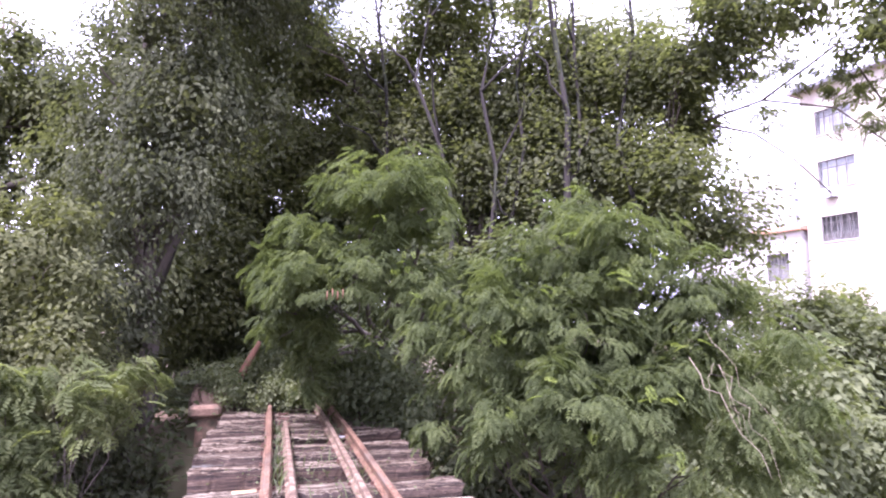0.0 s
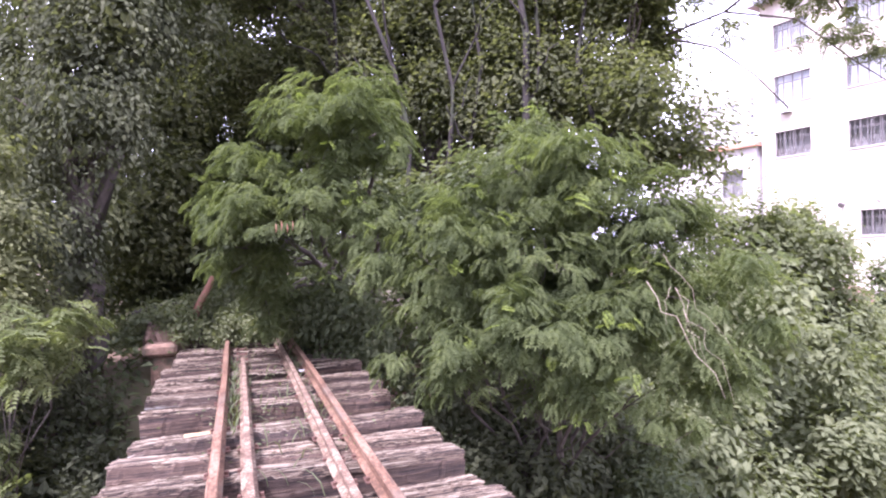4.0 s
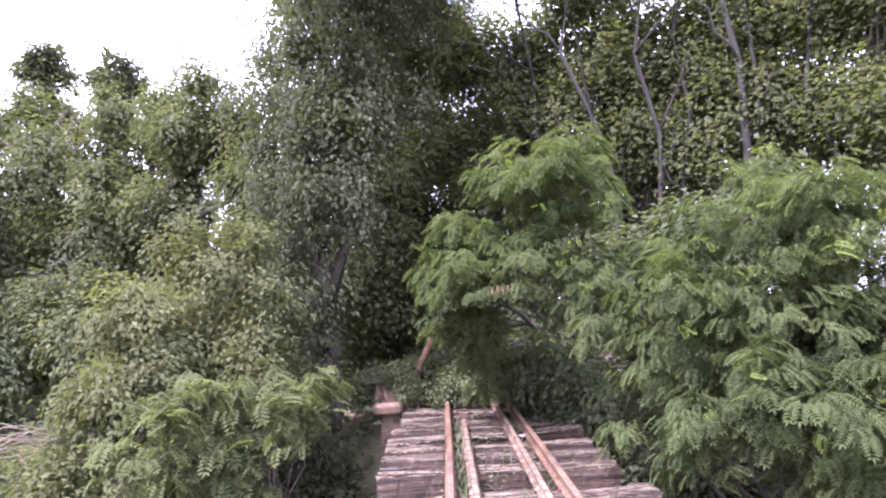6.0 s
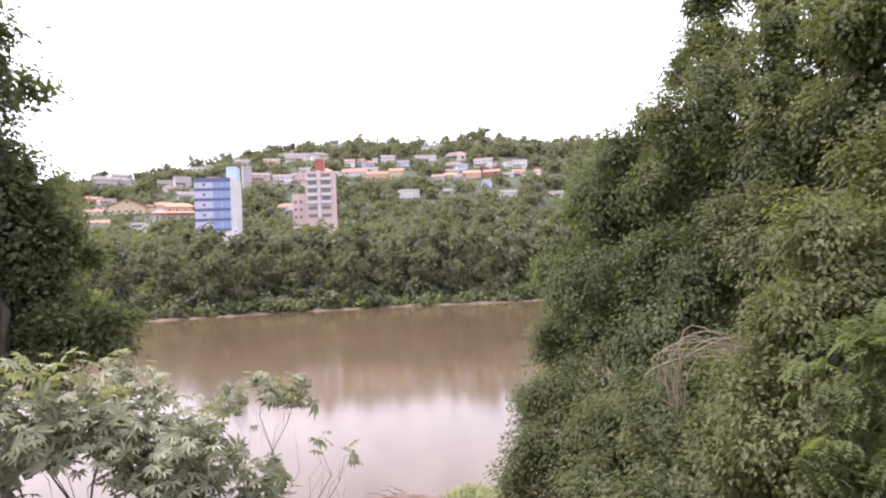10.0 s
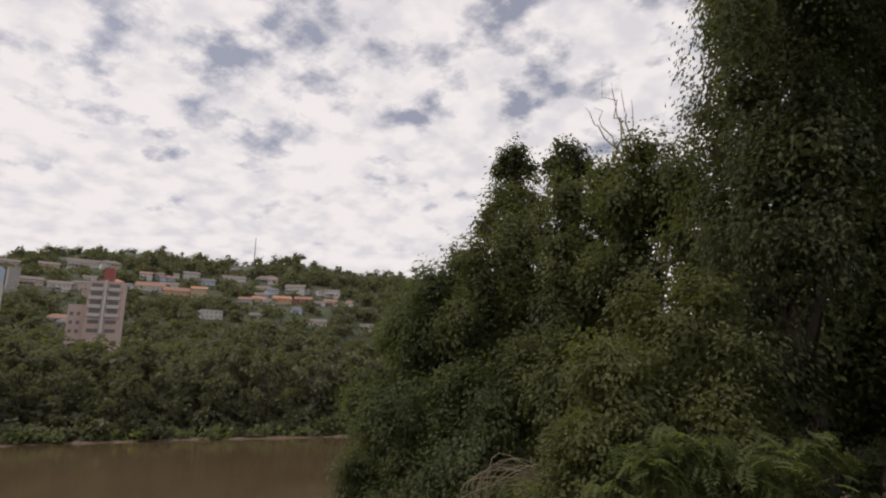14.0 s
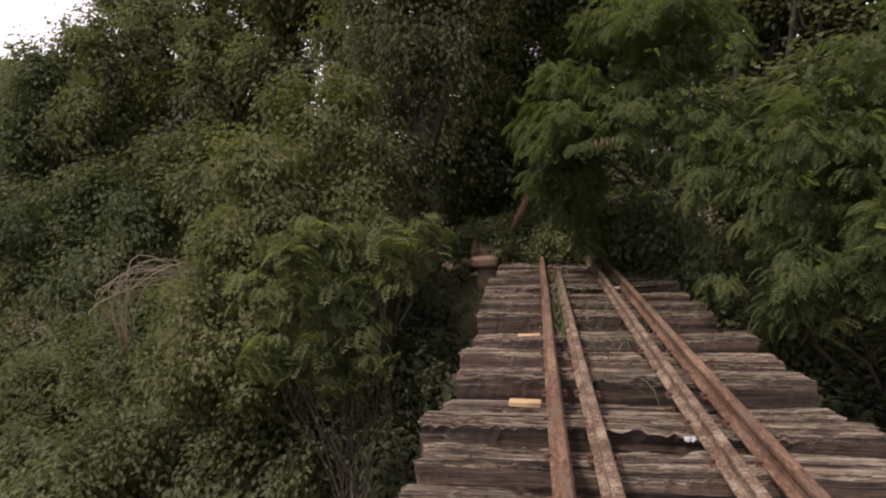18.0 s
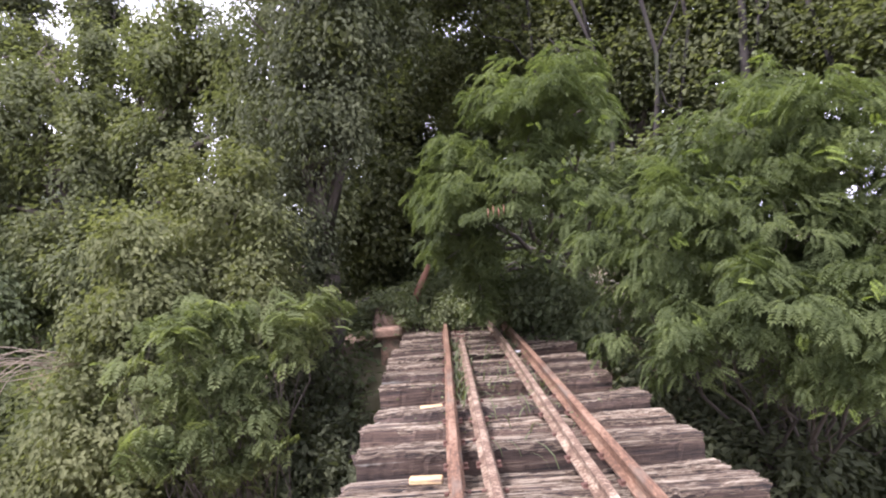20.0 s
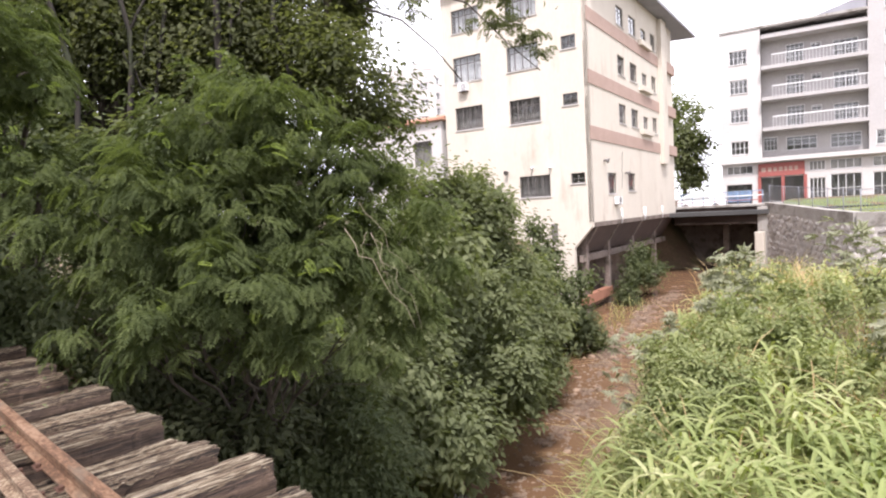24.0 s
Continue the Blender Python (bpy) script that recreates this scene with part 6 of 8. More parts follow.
for k in range(9):
    y = -0.6 + 0.92 * k
    part("post", tube(bmesh.new(), [(-0.1, y, 1.98), (-0.1, y, 3.0)], [0.035, 0.035], 6), M_BLUEPAINT, b3)
for z, m in ((3.0, M_BLUEPAINT), (2.65, M_FRAME), (2.3, M_RED)):
    part("rail", tube(bmesh.new(), [(-0.1, -0.7, z), (-0.1, 6.8, z)], [0.035, 0.035], 6), m, b3)
car = thing("parked_van", "white vehicle standing on the road behind the railing", "car", (55.5, 20.6, 0.45), -77)
bm = box(bmesh.new(), (-2.0, -0.8, 0.35), (2.0, 0.8, 0.95), 0.12)
box(bm, (-1.5, -0.72, 0.9), (0.9, 0.72, 1.45), 0.18)
part("body", bm, M_FRAME, car)
for x in (-1.25, 1.25):
    for y in (-0.75, 0.75):
        part("wheel", tube(bmesh.new(), [(x, y - 0.1, 0.32), (x, y + 0.1, 0.32)], [0.32, 0.32], 16), M_DFRAME, car)
part("side_window", block((-1.3, -0.74, 1.0), (0.75, -0.715, 1.35), 0), M_GLASS, car)

wall_pts = [Vector((51.0, 13.8, 0.85)), Vector((47.5, 11.0, 0.55)), Vector((44, 8.6, 0.3)), Vector((41, 6.4, 0.12)), Vector((39.3, 2.0, 0.1)), Vector((38.1, -2, 0.1)), Vector((37.2, -14, 0.1))]
wall = thing("retaining_wall", "rubble stone retaining wall with a concrete coping above the creek", "wall", (0, 0, 0))
bm, bc = bmesh.new(), bmesh.new()
for a, b in zip(wall_pts, wall_pts[1:]):
    d = (b - a).normalized()
    n = Vector((d.y, -d.x, 0)).normalized()
    n = n if n.x < 0 or n.y > 0.5 else -n
    for target, z0, z1, o0, o1 in ((bm, -6.0, -0.32, -0.35, 0.35), (bc, -0.62, 0.12, -0.25, 0.38)):
        lo_a, lo_b = (a.z + z0 if z0 > -5 else -4.5), (b.z + z0 if z0 > -5 else -4.5)
        vs = []
        for p, lo, hi in ((a, lo_a, a.z + z1), (b, lo_b, b.z + z1)):
            for o in (o0, o1):
                vs += [target.verts.new((p.x + n.x * o, p.y + n.y * o, lo)), target.verts.new((p.x + n.x * o, p.y + n.y * o, hi))]
        for q in ((0, 1, 3, 2), (4, 6, 7, 5), (0, 4, 5, 1), (2, 3, 7, 6), (1, 5, 7, 3), (0, 2, 6, 4)):
            target.faces.new([vs[i] for i in q])
bmesh.ops.recalc_face_normals(bm, faces=bm.faces)
bmesh.ops.recalc_face_normals(bc, faces=bc.faces)
part("wall_core", bm, M_STONE, wall)
part("coping", bc, M_CONC, wall, "pale concrete coping")
stone_kinds = []
for k in range(5):
    q = np.random.default_rng(500 + k)
    sb_ = bmesh.new()
    bmesh.ops.create_icosphere(sb_, subdivisions=1, radius=1.0)
    for vtx in sb_.verts:
        vtx.co *= q.uniform(0.82, 1.08)
        vtx.co.y *= 0.09
    me = bpy.data.meshes.new("stone")
    sb_.to_mesh(me)
    sb_.free()
    me.materials.append(M_STONE)
    stone_kinds.append(me)
q = np.random.default_rng(510)
n_stone = 0
for a, b in zip(wall_pts[:5], wall_pts[1:6]):
    d_ = (b - a).normalized()
    nrm = Vector((d_.y, -d_.x, 0)).normalized()
    nrm = nrm if nrm.x < 0 or nrm.y > 0.5 else -nrm
    steps = int((b - a).length / 0.62)
    for i in range(steps):
        for row in range(9):
            p = a.lerp(b, (i + 0.5 * (row % 2) + q.uniform(-0.15, 0.15)) / steps)
            if n_stone < 300:
                o = part("stone", stone_kinds[n_stone % 5], None, wall)
                o.matrix_local = pose(p.x + nrm.x * 0.36, p.y + nrm.y * 0.36, p.z - 0.85 - 0.4 * row + q.uniform(-0.1, 0.1), 0, q.uniform(-35, 35), math.degrees(math.atan2(d_.y, d_.x))) @ Matrix.Diagonal((q.uniform(0.2, 0.42), q.uniform(0.5, 1.1), q.uniform(0.15, 0.28), 1))
                n_stone += 1
part("drain_pipe", tube(bmesh.new(), [(39.0, 2.9, -0.2), (38.5, 2.9, -0.22)], [0.13, 0.13], 10), M_FRAME, wall, "short white drain pipe")
fence = thing("fence", "grey metal fence on the wall above the lawn", "fence", (0, 0, 0))
for a, b in zip(wall_pts, wall_pts[1:]):
    k = max(2, int((b - a).length / 1.6))
    for i in range(k):
        p = a.lerp(b, i / k)
        part("post", tube(bmesh.new(), [p + Vector((0.1, 0, 0.1)), p + Vector((0.1, 0, 1.45))], [0.03, 0.03], 6), M_ROOFM, fence)
    for h in (0.25, 1.4):
        part("rail", tube(bmesh.new(), [a + Vector((0.1, 0, h)), b + Vector((0.1, 0, h))], [0.02, 0.02], 5), M_ROOFM, fence)
    bm = bmesh.new()
    k = int((b - a).length / 0.3)
    for i in range(k):
        p = a.lerp(b, i / k) + Vector((0.1, 0, 0.25))
        tube(bm, [p, p + Vector((0, 0, 1.15))], [0.006, 0.006], 3)
    part("wire_mesh", bm, M_ROOFM, fence)["kind"] = "stuff"
lx, ly = np.meshgrid(np.linspace(37.5, 56, 38), np.linspace(-18, 14, 60))
inside = lx > lerp_table(ly, WALL_X) + 0.2
lz = ground_height(lx, ly) + 0.03
li = np.arange(lx.size).reshape(lx.shape)
lf = np.stack([li[:-1, :-1], li[:-1, 1:], li[1:, 1:], li[1:, :-1]], -1).reshape(-1, 4)
ok = inside[:-1, :-1] & inside[1:, 1:] & inside[:-1, 1:] & inside[1:, :-1]
lawn = new("lawn", data_mesh("lawn", np.stack([lx, ly, lz], -1).reshape(-1, 3), lf[ok.ravel()], M_LAWN, True))
tagged(lawn, "mown lawn behind the fence", "lawn", kind="structure")
rng = np.random.default_rng(9)
p = field(rng, 3500, 38, 55, -14, 13, lambda x, y: x > lerp_table(y, WALL_X) + 0.5, 0.5)
v, f = blades(rng, p, 0.28, 0.03)
tagged(new("lawn_grass", data_mesh("lawn_grass", v, f, M_GRASS)), "short grass of the lawn", "grass", kind="stuff")
grow("street_tree", "leafy tree behind the road bridge", "tree", (-68.6, 74), [(-68.6, 74, 9, 2.6), (-68.8, 74, 6, 2.6), (-69, 75, 4, 2.0), (-68.0, 76, 12, 1.6)], SIMPLE, 0.5, 0.28, M_PALEBUSH, 60, 0.25, layers=1.7, clump=0.6)
for k, (b, d, w, h) in enumerate(((-44.2, 110, 9, 27.5), (-46.4, 120, 8, 31))):
    x, y, _ = place(b, d, 0)
    t = thing("distant_tower", "pale tower block far behind the annex", "building", (x, y, 0), b, group="distant towers")
    f_ = Face(t, (-w / 2, 0, 0), (1, 0, 0), (0, -1, 0))
    hh = [(1 + 2.6 * i, 2.4 + 2.6 * i, z, z + 1.3) for i in range(3) for z in np.arange(12, h - 2, 3.0).round(2).tolist()]
    f_.wall(0, w, 0, h, hh, M_PALEWALL)
    room(t, (-w / 2 + 0.1, 0.3, 0), (w / 2 - 0.1, 8, h))
    for a, b_, c, d_ in hh:
        f_.window(a, b_, c, d_, M_FRAME, 2, 1)
    part("roof", block((-w / 2, 0, h), (w / 2, 8, h + 0.2), 0), M_CONC, t)

# ---- the far bank and the hill ----
M_WALLW = surface("white house wall", [(0.3, (0.42, 0.405, 0.39)), (0.7, (0.58, 0.56, 0.54))], 0.3, 3, 0.9, 0.05)
M_WALLY = surface("yellow house wall", [(0.3, (0.4, 0.32, 0.19)), (0.7, (0.5, 0.41, 0.26))], 0.3, 3, 0.9, 0.05)
M_WALLP = surface("pink house wall", [(0.3, (0.42, 0.32, 0.29)), (0.7, (0.52, 0.41, 0.37))], 0.3, 3, 0.9, 0.05)
M_WALLO = surface("orange house wall", [(0.3, (0.44, 0.28, 0.18)), (0.7, (0.54, 0.36, 0.24))], 0.3, 3, 0.9, 0.05)
M_WALLB = surface("light blue house wall", [(0.3, (0.32, 0.42, 0.54)), (0.7, (0.42, 0.52, 0.62))], 0.3, 3, 0.9, 0.05)
M_WALLG = surface("grey house wall", [(0.3, (0.28, 0.26, 0.25)), (0.7, (0.4, 0.375, 0.36))], 0.3, 3, 0.9, 0.05)
M_BLUEBAND = surface("dark blue cladding", [(0.3, (0.065, 0.075, 0.16)), (0.7, (0.1, 0.115, 0.22))], 0.4, 4, 0.5, 0.03)
M_LILAC = surface("pale lilac glazing", [(0.3, (0.33, 0.34, 0.43)), (0.7, (0.43, 0.44, 0.53))], 0.3, 3, 0.3, 0.0)
M_BLUEGLAZE = surface("blue glazing", [(0.3, (0.15, 0.2, 0.36)), (0.7, (0.22, 0.28, 0.46))], 0.3, 3, 0.3, 0.0)
WALLS = {"w": M_WALLW, "y": M_WALLY, "p": M_WALLP, "o": M_WALLO, "b": M_WALLB, "g": M_WALLG, "r": M_RED}
WORDS = {"w": "white", "y": "yellow", "p": "pink", "o": "orange", "b": "light blue", "g": "grey", "r": "red"}
M_OLDTILE = surface("weathered roof tile", [(0.3, (0.2, 0.11, 0.075)), (0.7, (0.33, 0.2, 0.14))], 0.7, 6, 0.9, 0.4)
M_FIBRE = surface("weathered fibre cement roof", [(0.3, (0.12, 0.1, 0.09)), (0.7, (0.22, 0.19, 0.175))], 0.7, 6, 0.9, 0.3)
M_ORANGETILE = surface("orange roof tile", [(0.3, (0.33, 0.15, 0.09)), (0.7, (0.48, 0.25, 0.16))], 0.7, 6, 0.9, 0.4)
ROOFS = {"t": (M_OLDTILE, "a clay tile roof"), "o": (M_ORANGETILE, "an orange tile roof"), "r": (M_FIBRE, "a brownish grey sheet roof"), "-": (M_CONC, "a flat concrete roof")}


SITES = []


def site(bearing, elevation):
    """How far off the slope is first seen at that elevation, in degrees, from the bridge."""
    d = np.linspace(190, 760, 400)
    a = radians(bearing)
    up = np.degrees(np.arctan2(ground_height(-0.55 - d * math.sin(a), 0.17 + d * math.cos(a)) - 1.54, d))
    k = np.nonzero(up >= elevation)[0]
    return float(d[k[0]]) if len(k) else 640.0


def hill_house(bearing, elevation, wide, high, colour, roof, twist=0.0):
    """A house on the slope, by its bearing, the elevation of its foot and its width and height in degrees: walls, windows and roof."""
    d = site(bearing, elevation)
    w, h = d * math.tan(radians(wide)), d * math.tan(radians(high))
    if roof != "-":
        h *= 0.66
    SITES.append((bearing, d, w, elevation))
    x, y, _ = place(bearing, d, 0)
    t = thing("hill_house", WORDS[colour] + " house with " + ROOFS[roof][1] + " on the hillside", "house", (x, y, gz(x, y) + 0.2), bearing + twist, group="houses on the hill")
    f = Face(t, (-w / 2, 0, 0), (1, 0, 0), (0, -1, 0))
    dp = min(10, w * 0.8)
    part("wall", block((-w / 2, 0, -7), (w / 2, dp, h), 0), WALLS[colour], t)
    n = max(2, int(w / 2.6))
    for fl in range(max(1, int(h / 2.7))):
        for i in range(n):
            u = w * (i + 0.5) / n
            ww = 0.55 + 0.12 * ((i + fl) % 2)
            z = h - 2.0 - 2.7 * fl
            win = f.bar("window", u - ww, u + ww, z, z + 1.15, 0.0, 0.04, M_FRAME)
            g = Face(win, f.o, f.a, f.n)
            g.bar("pane", u - ww + 0.1, u + ww - 0.1, z + 0.1, z + 1.05, 0.041, 0.05, M_DFRAME)
    m, _ = ROOFS[roof]
    if roof == "-":
        part("roof", block((-w / 2 - 0.2, -0.3, h), (w / 2 + 0.2, dp + 0.2, h + 0.3), 0), m, t)
    else:
        bm = bmesh.new()
        o, rise = 0.6, 0.8 + 0.15 * w
        hip = w * (0.22 if int(d) % 3 == 0 else -0.04)
        vs = [bm.verts.new(p) for p in ((-w / 2 - o, -o, h), (w / 2 + o, -o, h), (w / 2 + o, dp + o, h), (-w / 2 - o, dp + o, h), (-w / 2 + hip, dp / 2, h + rise), (w / 2 - hip, dp / 2, h + rise))]
        for q in ((0, 1, 5, 4), (1, 2, 5), (2, 3, 4, 5), (3, 0, 4), (0, 3, 2, 1)):
            bm.faces.new([vs[i] for i in q])
        part("roof", bm, m, t)
    if int(d) % 2 == 0 and w > 4.5:
        # a lower wing with a shaded veranda
        part("wing", block((w * 0.12, -2.2, -5), (w * 0.5 - 0.1, -0.02, h * 0.45), 0), WALLS[colour], t)
        part("veranda", block((-w * 0.5, -1.8, h * 0.42), (w * 0.12, -0.02, h * 0.42 + 0.18), 0), M_CONC, t)
        for k in range(3):
            u = -w * 0.48 + k * w * 0.28
            part("post", block((u, -1.75, -5), (u + 0.18, -1.57, h * 0.42), 0), M_WALLW, t)
    return t




def hip_roof(root, lo, hi, rise, material, hip=1.0, over=0.5):
    """A tiled hip roof over the rectangle lo to hi at its eaves' height."""
    (x0, y0), (x1, y1, z) = lo, hi
    x0, y0, x1, y1 = x0 - over, y0 - over, x1 + over, y1 + over
    bm = bmesh.new()
    m = (y0 + y1) / 2
    vs = [bm.verts.new(p) for p in ((x0, y0, z), (x1, y0, z), (x1, y1, z), (x0, y1, z), (x0 + hip, m, z + rise), (x1 - hip, m, z + rise), (x0, y0, z - 0.2), (x1, y0, z - 0.2), (x1, y1, z - 0.2), (x0, y1, z - 0.2))]
    for q in ((0, 1, 5, 4), (1, 2, 5), (2, 3, 4, 5), (3, 0, 4), (6, 7, 1, 0), (7, 8, 2, 1), (8, 9, 3, 2), (9, 6, 0, 3), (9, 8, 7, 6)):
        bm.faces.new([vs[i] for i in q])
    return part("roof", bm, material, root)


def far_window(face, u0, u1, z0, z1, o=0.0):
    w = face.bar("window", u0, u1, z0, z1, o, o + 0.05, M_FRAME)
    Face(w, face.o, face.a, face.n).bar("pane", u0 + 0.1, u1 - 0.1, z0 + 0.1, z1 - 0.1, o + 0.051, o + 0.06, M_DFRAME)


# yellow house with its gable to the river
d = site(86.2, 5.1)
SITES.append((86.2, d, 16, 5.1))
x, y, _ = place(86.2, d, 0)
yellow = thing("hill_house", "large yellow gabled house with a round attic window on the hillside", "house", (x, y, gz(x, y) + 0.2), 80, group="houses on the hill")
FY = Face(yellow, (-8.0, 0, 0), (1, 0, 0), (0, -1, 0))
bm = bmesh.new()
outline = ((-8.0, -6), (6.4, -6), (6.4, 3.4), (-0.8, 6.6), (-8.0, 3.4))
front, back = [bm.verts.new((u, 0, z)) for u, z in outline], [bm.verts.new((u, 11, z)) for u, z in outline]
bm.faces.new(front), bm.faces.new(back[::-1])
for i in range(5):
    bm.faces.new((front[i], back[i], back[(i + 1) % 5], front[(i + 1) % 5]))
part("wall", bm, M_WALLY, yellow)
part("wing", block((6.42, 1.5, -6), (9.8, 9.0, 3.6), 0), M_WALLY, yellow)
hip_roof(yellow, (6.42, 1.5), (9.8, 9.0, 3.6), 1.2, M_OLDTILE)
for s_ in (-1, 1):
    bm = bmesh.new()
    e, rdg = (-0.8 + s_ * 7.8, 3.12), (-0.8, 6.72)
    vs = [bm.verts.new((u, v_, z + dz)) for v_ in (-0.7, 11.5) for u, z in (e, rdg) for dz in (0, 0.25)]
    for q in ((0, 2, 3, 1), (4, 5, 7, 6), (1, 3, 7, 5), (0, 4, 6, 2), (0, 1, 5, 4)):
        bm.faces.new([vs[i] for i in q])
    part("roof", bm, M_OLDTILE, yellow)
for u in (1.0, 3.6, 6.2, 8.9, 11.6):
    far_window(FY, u, u + 1.5, 0.6, 2.0)
for u in (5.2, 8.0):
    far_window(FY, u, u + 1.1, 3.2, 4.2)
yellow.scale = (d * math.tan(radians(3.5)) / 17.8,) * 3
part("attic_window", tube(bmesh.new(), [FY.at(7.2, 5.3, 0.0), FY.at(7.2, 5.3, 0.06)], [0.6, 0.6], 14), M_DFRAME, yellow, "round dark attic window")
# orange house with stepped tile roofs
d = site(82.4, 4.63)
SITES.append((82.4, d, 17, 4.63))
x, y, _ = place(82.4, d, 0)
orange = thing("hill_house", "orange house with stepped tile roofs and a pale veranda", "house", (x, y, gz(x, y) + 0.2), 80, group="houses on the hill")
FG = Face(orange, (-8.6, 0, 0), (1, 0, 0), (0, -1, 0))
part("wall", block((-8.6, 0, -6), (8.4, 9, 2.4), 0), M_WALLP, orange)
hip_roof(orange, (-8.6, -1.2), (8.4, 9, 2.4), 1.5, M_ORANGETILE, 1.6)
part("upper_wall", block((-4.6, 2.2, 2.4), (5.2, 8.6, 5.0), 0), M_WALLO, orange)
hip_roof(orange, (-4.6, 2.2), (5.2, 8.6, 5.0), 1.7, M_ORANGETILE, 2.2)
part("wing", block((5.8, 2.6, 2.4), (9.4, 8, 5.2), 0), M_WALLO, orange)
hip_roof(orange, (5.8, 2.6), (9.4, 8, 5.2), 1.0, M_OLDTILE)
for k in range(6):
    part("post", block((-8.5 + 0.95 * k, -1.1, -4), (-8.3 + 0.95 * k, -0.9, 2.2), 0), M_WALLW, orange)
part("veranda", block((-8.8, -1.3, -0.9), (-3.4, -0.02, -0.5), 0), M_WALLW, orange)
orange.scale = (d * math.tan(radians(4.2)) / 18.0,) * 3
for u in (1.0, 3.2, 9.0, 11.6, 14.2):
    far_window(FG, u, u + 1.3, 0.2, 1.7)
for u in (5.0, 7.6, 10.6):
    far_window(FG, u, u + 1.2, 3.3, 4.5, -2.2)
hill_house(83.3, 7.40, 1.42, 0.64, "g", "-", 0)
hill_house(81.9, 7.36, 1.35, 1.01, "g", "-", 10)
hill_house(86.9, 7.55, 1.91, 0.55, "g", "r", -4)
hill_house(80.7, 8.75, 0.99, 0.46, "w", "r", -8)
hill_house(76.9, 9.36, 1.32, 0.61, "p", "r", 6)
hill_house(74.3, 9.49, 1.46, 0.56, "y", "r", 0)
hill_house(76.5, 7.41, 0.78, 1.96, "g", "-", 10)
hill_house(73.4, 7.75, 1.69, 0.90, "w", "r", -4)
hill_house(71.9, 8.03, 1.21, 0.81, "w", "r", -8)
hill_house(75.3, 8.05, 1.60, 0.75, "p", "r", 6)
hill_house(71.9, 9.84, 2.43, 0.57, "w", "r", 0)
hill_house(69.9, 9.93, 1.56, 0.72, "w", "r", 10)
hill_house(67.2, 9.27, 0.98, 0.82, "w", "t", -4)
hill_house(66.8, 8.33, 2.29, 0.67, "w", "t", -8)
hill_house(64.6, 8.11, 2.11, 0.58, "o", "t", 6)
hill_house(62.8, 7.95, 1.33, 1.31, "y", "o", 0)
hill_house(63.5, 9.57, 1.33, 0.78, "w", "r", 10)
hill_house(64.8, 9.50, 0.49, 0.53, "w", "-", -4)
hill_house(66.1, 9.34, 0.83, 0.77, "g", "r", -8)
hill_house(62.1, 9.15, 1.13, 0.58, "b", "r", 6)
hill_house(59.9, 10.52, 0.84, 0.34, "w", "r", 0)
hill_house(61.6, 6.15, 1.91, 0.83, "w", "-", 10)
hill_house(58.8, 7.53, 1.24, 0.83, "g", "t", -4)
hill_house(57.4, 8.81, 1.29, 0.59, "y", "r", -8)
hill_house(57.4, 8.17, 1.19, 0.59, "g", "r", 6)
hill_house(56.7, 7.66, 1.34, 0.59, "w", "r", 0)
hill_house(55.5, 7.85, 1.59, 0.69, "o", "o", 10)
hill_house(53.7, 7.90, 1.54, 0.59, "r", "t", -4)
hill_house(54.5, 8.81, 1.74, 0.89, "w", "r", -8)
hill_house(53.4, 8.85, 0.50, 0.44, "w", "r", 6)
hill_house(51.0, 8.46, 1.35, 0.84, "w", "-", 0)
hill_house(51.1, 7.77, 1.20, 0.59, "p", "t", 10)
hill_house(52.1, 7.80, 1.00, 0.30, "w", "r", -4)
hill_house(49.5, 7.76, 0.95, 0.54, "w", "t", -8)
hill_house(54.2, 7.00, 0.94, 0.64, "b", "r", 6)
hill_house(57.8, 6.44, 1.14, 0.34, "g", "r", 0)
hill_house(52.2, 5.96, 1.64, 0.40, "w", "r", 10)
hill_house(47.7, 5.67, 1.24, 0.35, "w", "r", -4)
hill_house(57.1, 9.76, 1.99, 0.39, "g", "r", -8)
hill_house(59.9, 9.64, 1.98, 0.39, "w", "r", 6)
hill_house(85.3, 3.54, 1.57, 0.41, "w", "-", 0)
hill_house(78.9, 3.14, 1.70, 0.93, "w", "-", 10)
hill_house(73.1, 5.39, 1.93, 0.38, "w", "t", -4)
hill_house(72.4, 5.05, 1.78, 0.43, "b", "r", -8)
hill_house(71.5, 7.34, 0.48, 0.71, "p", "-", 6)
hill_house(87.9, 7.30, 1.71, 1.03, "g", "r", 0)
hill_house(86.6, 7.94, 1.46, 0.51, "g", "r", 10)
hill_house(85.4, 3.98, 1.45, 0.38, "w", "-", -4)
r = np.random.default_rng(29)
for k in range(26):
    b = r.uniform(50, 90)
    top = float(lerp_table(b, RIDGE)) * 0.079
    hill_house(b, top - r.uniform(0.9, 3.6), r.uniform(0.9, 1.7), r.uniform(0.4, 0.7), "wwgypwwob"[k % 9], "rtro-t"[k % 6], r.uniform(-25, 25))
# blue office block
x, y, _ = place(79.3, 205, 0)
b4 = thing("blue_office_block", "blue and white office block with bands of glazing", "building", (x, y, 12.4), 66)
FO = Face(b4, (-6.4, 0, 0), (1, 0, 0), (0, -1, 0))
part("wall", block((-6.4, 0.05, -10), (6.4, 9, 19), 0), M_WALLW, b4)
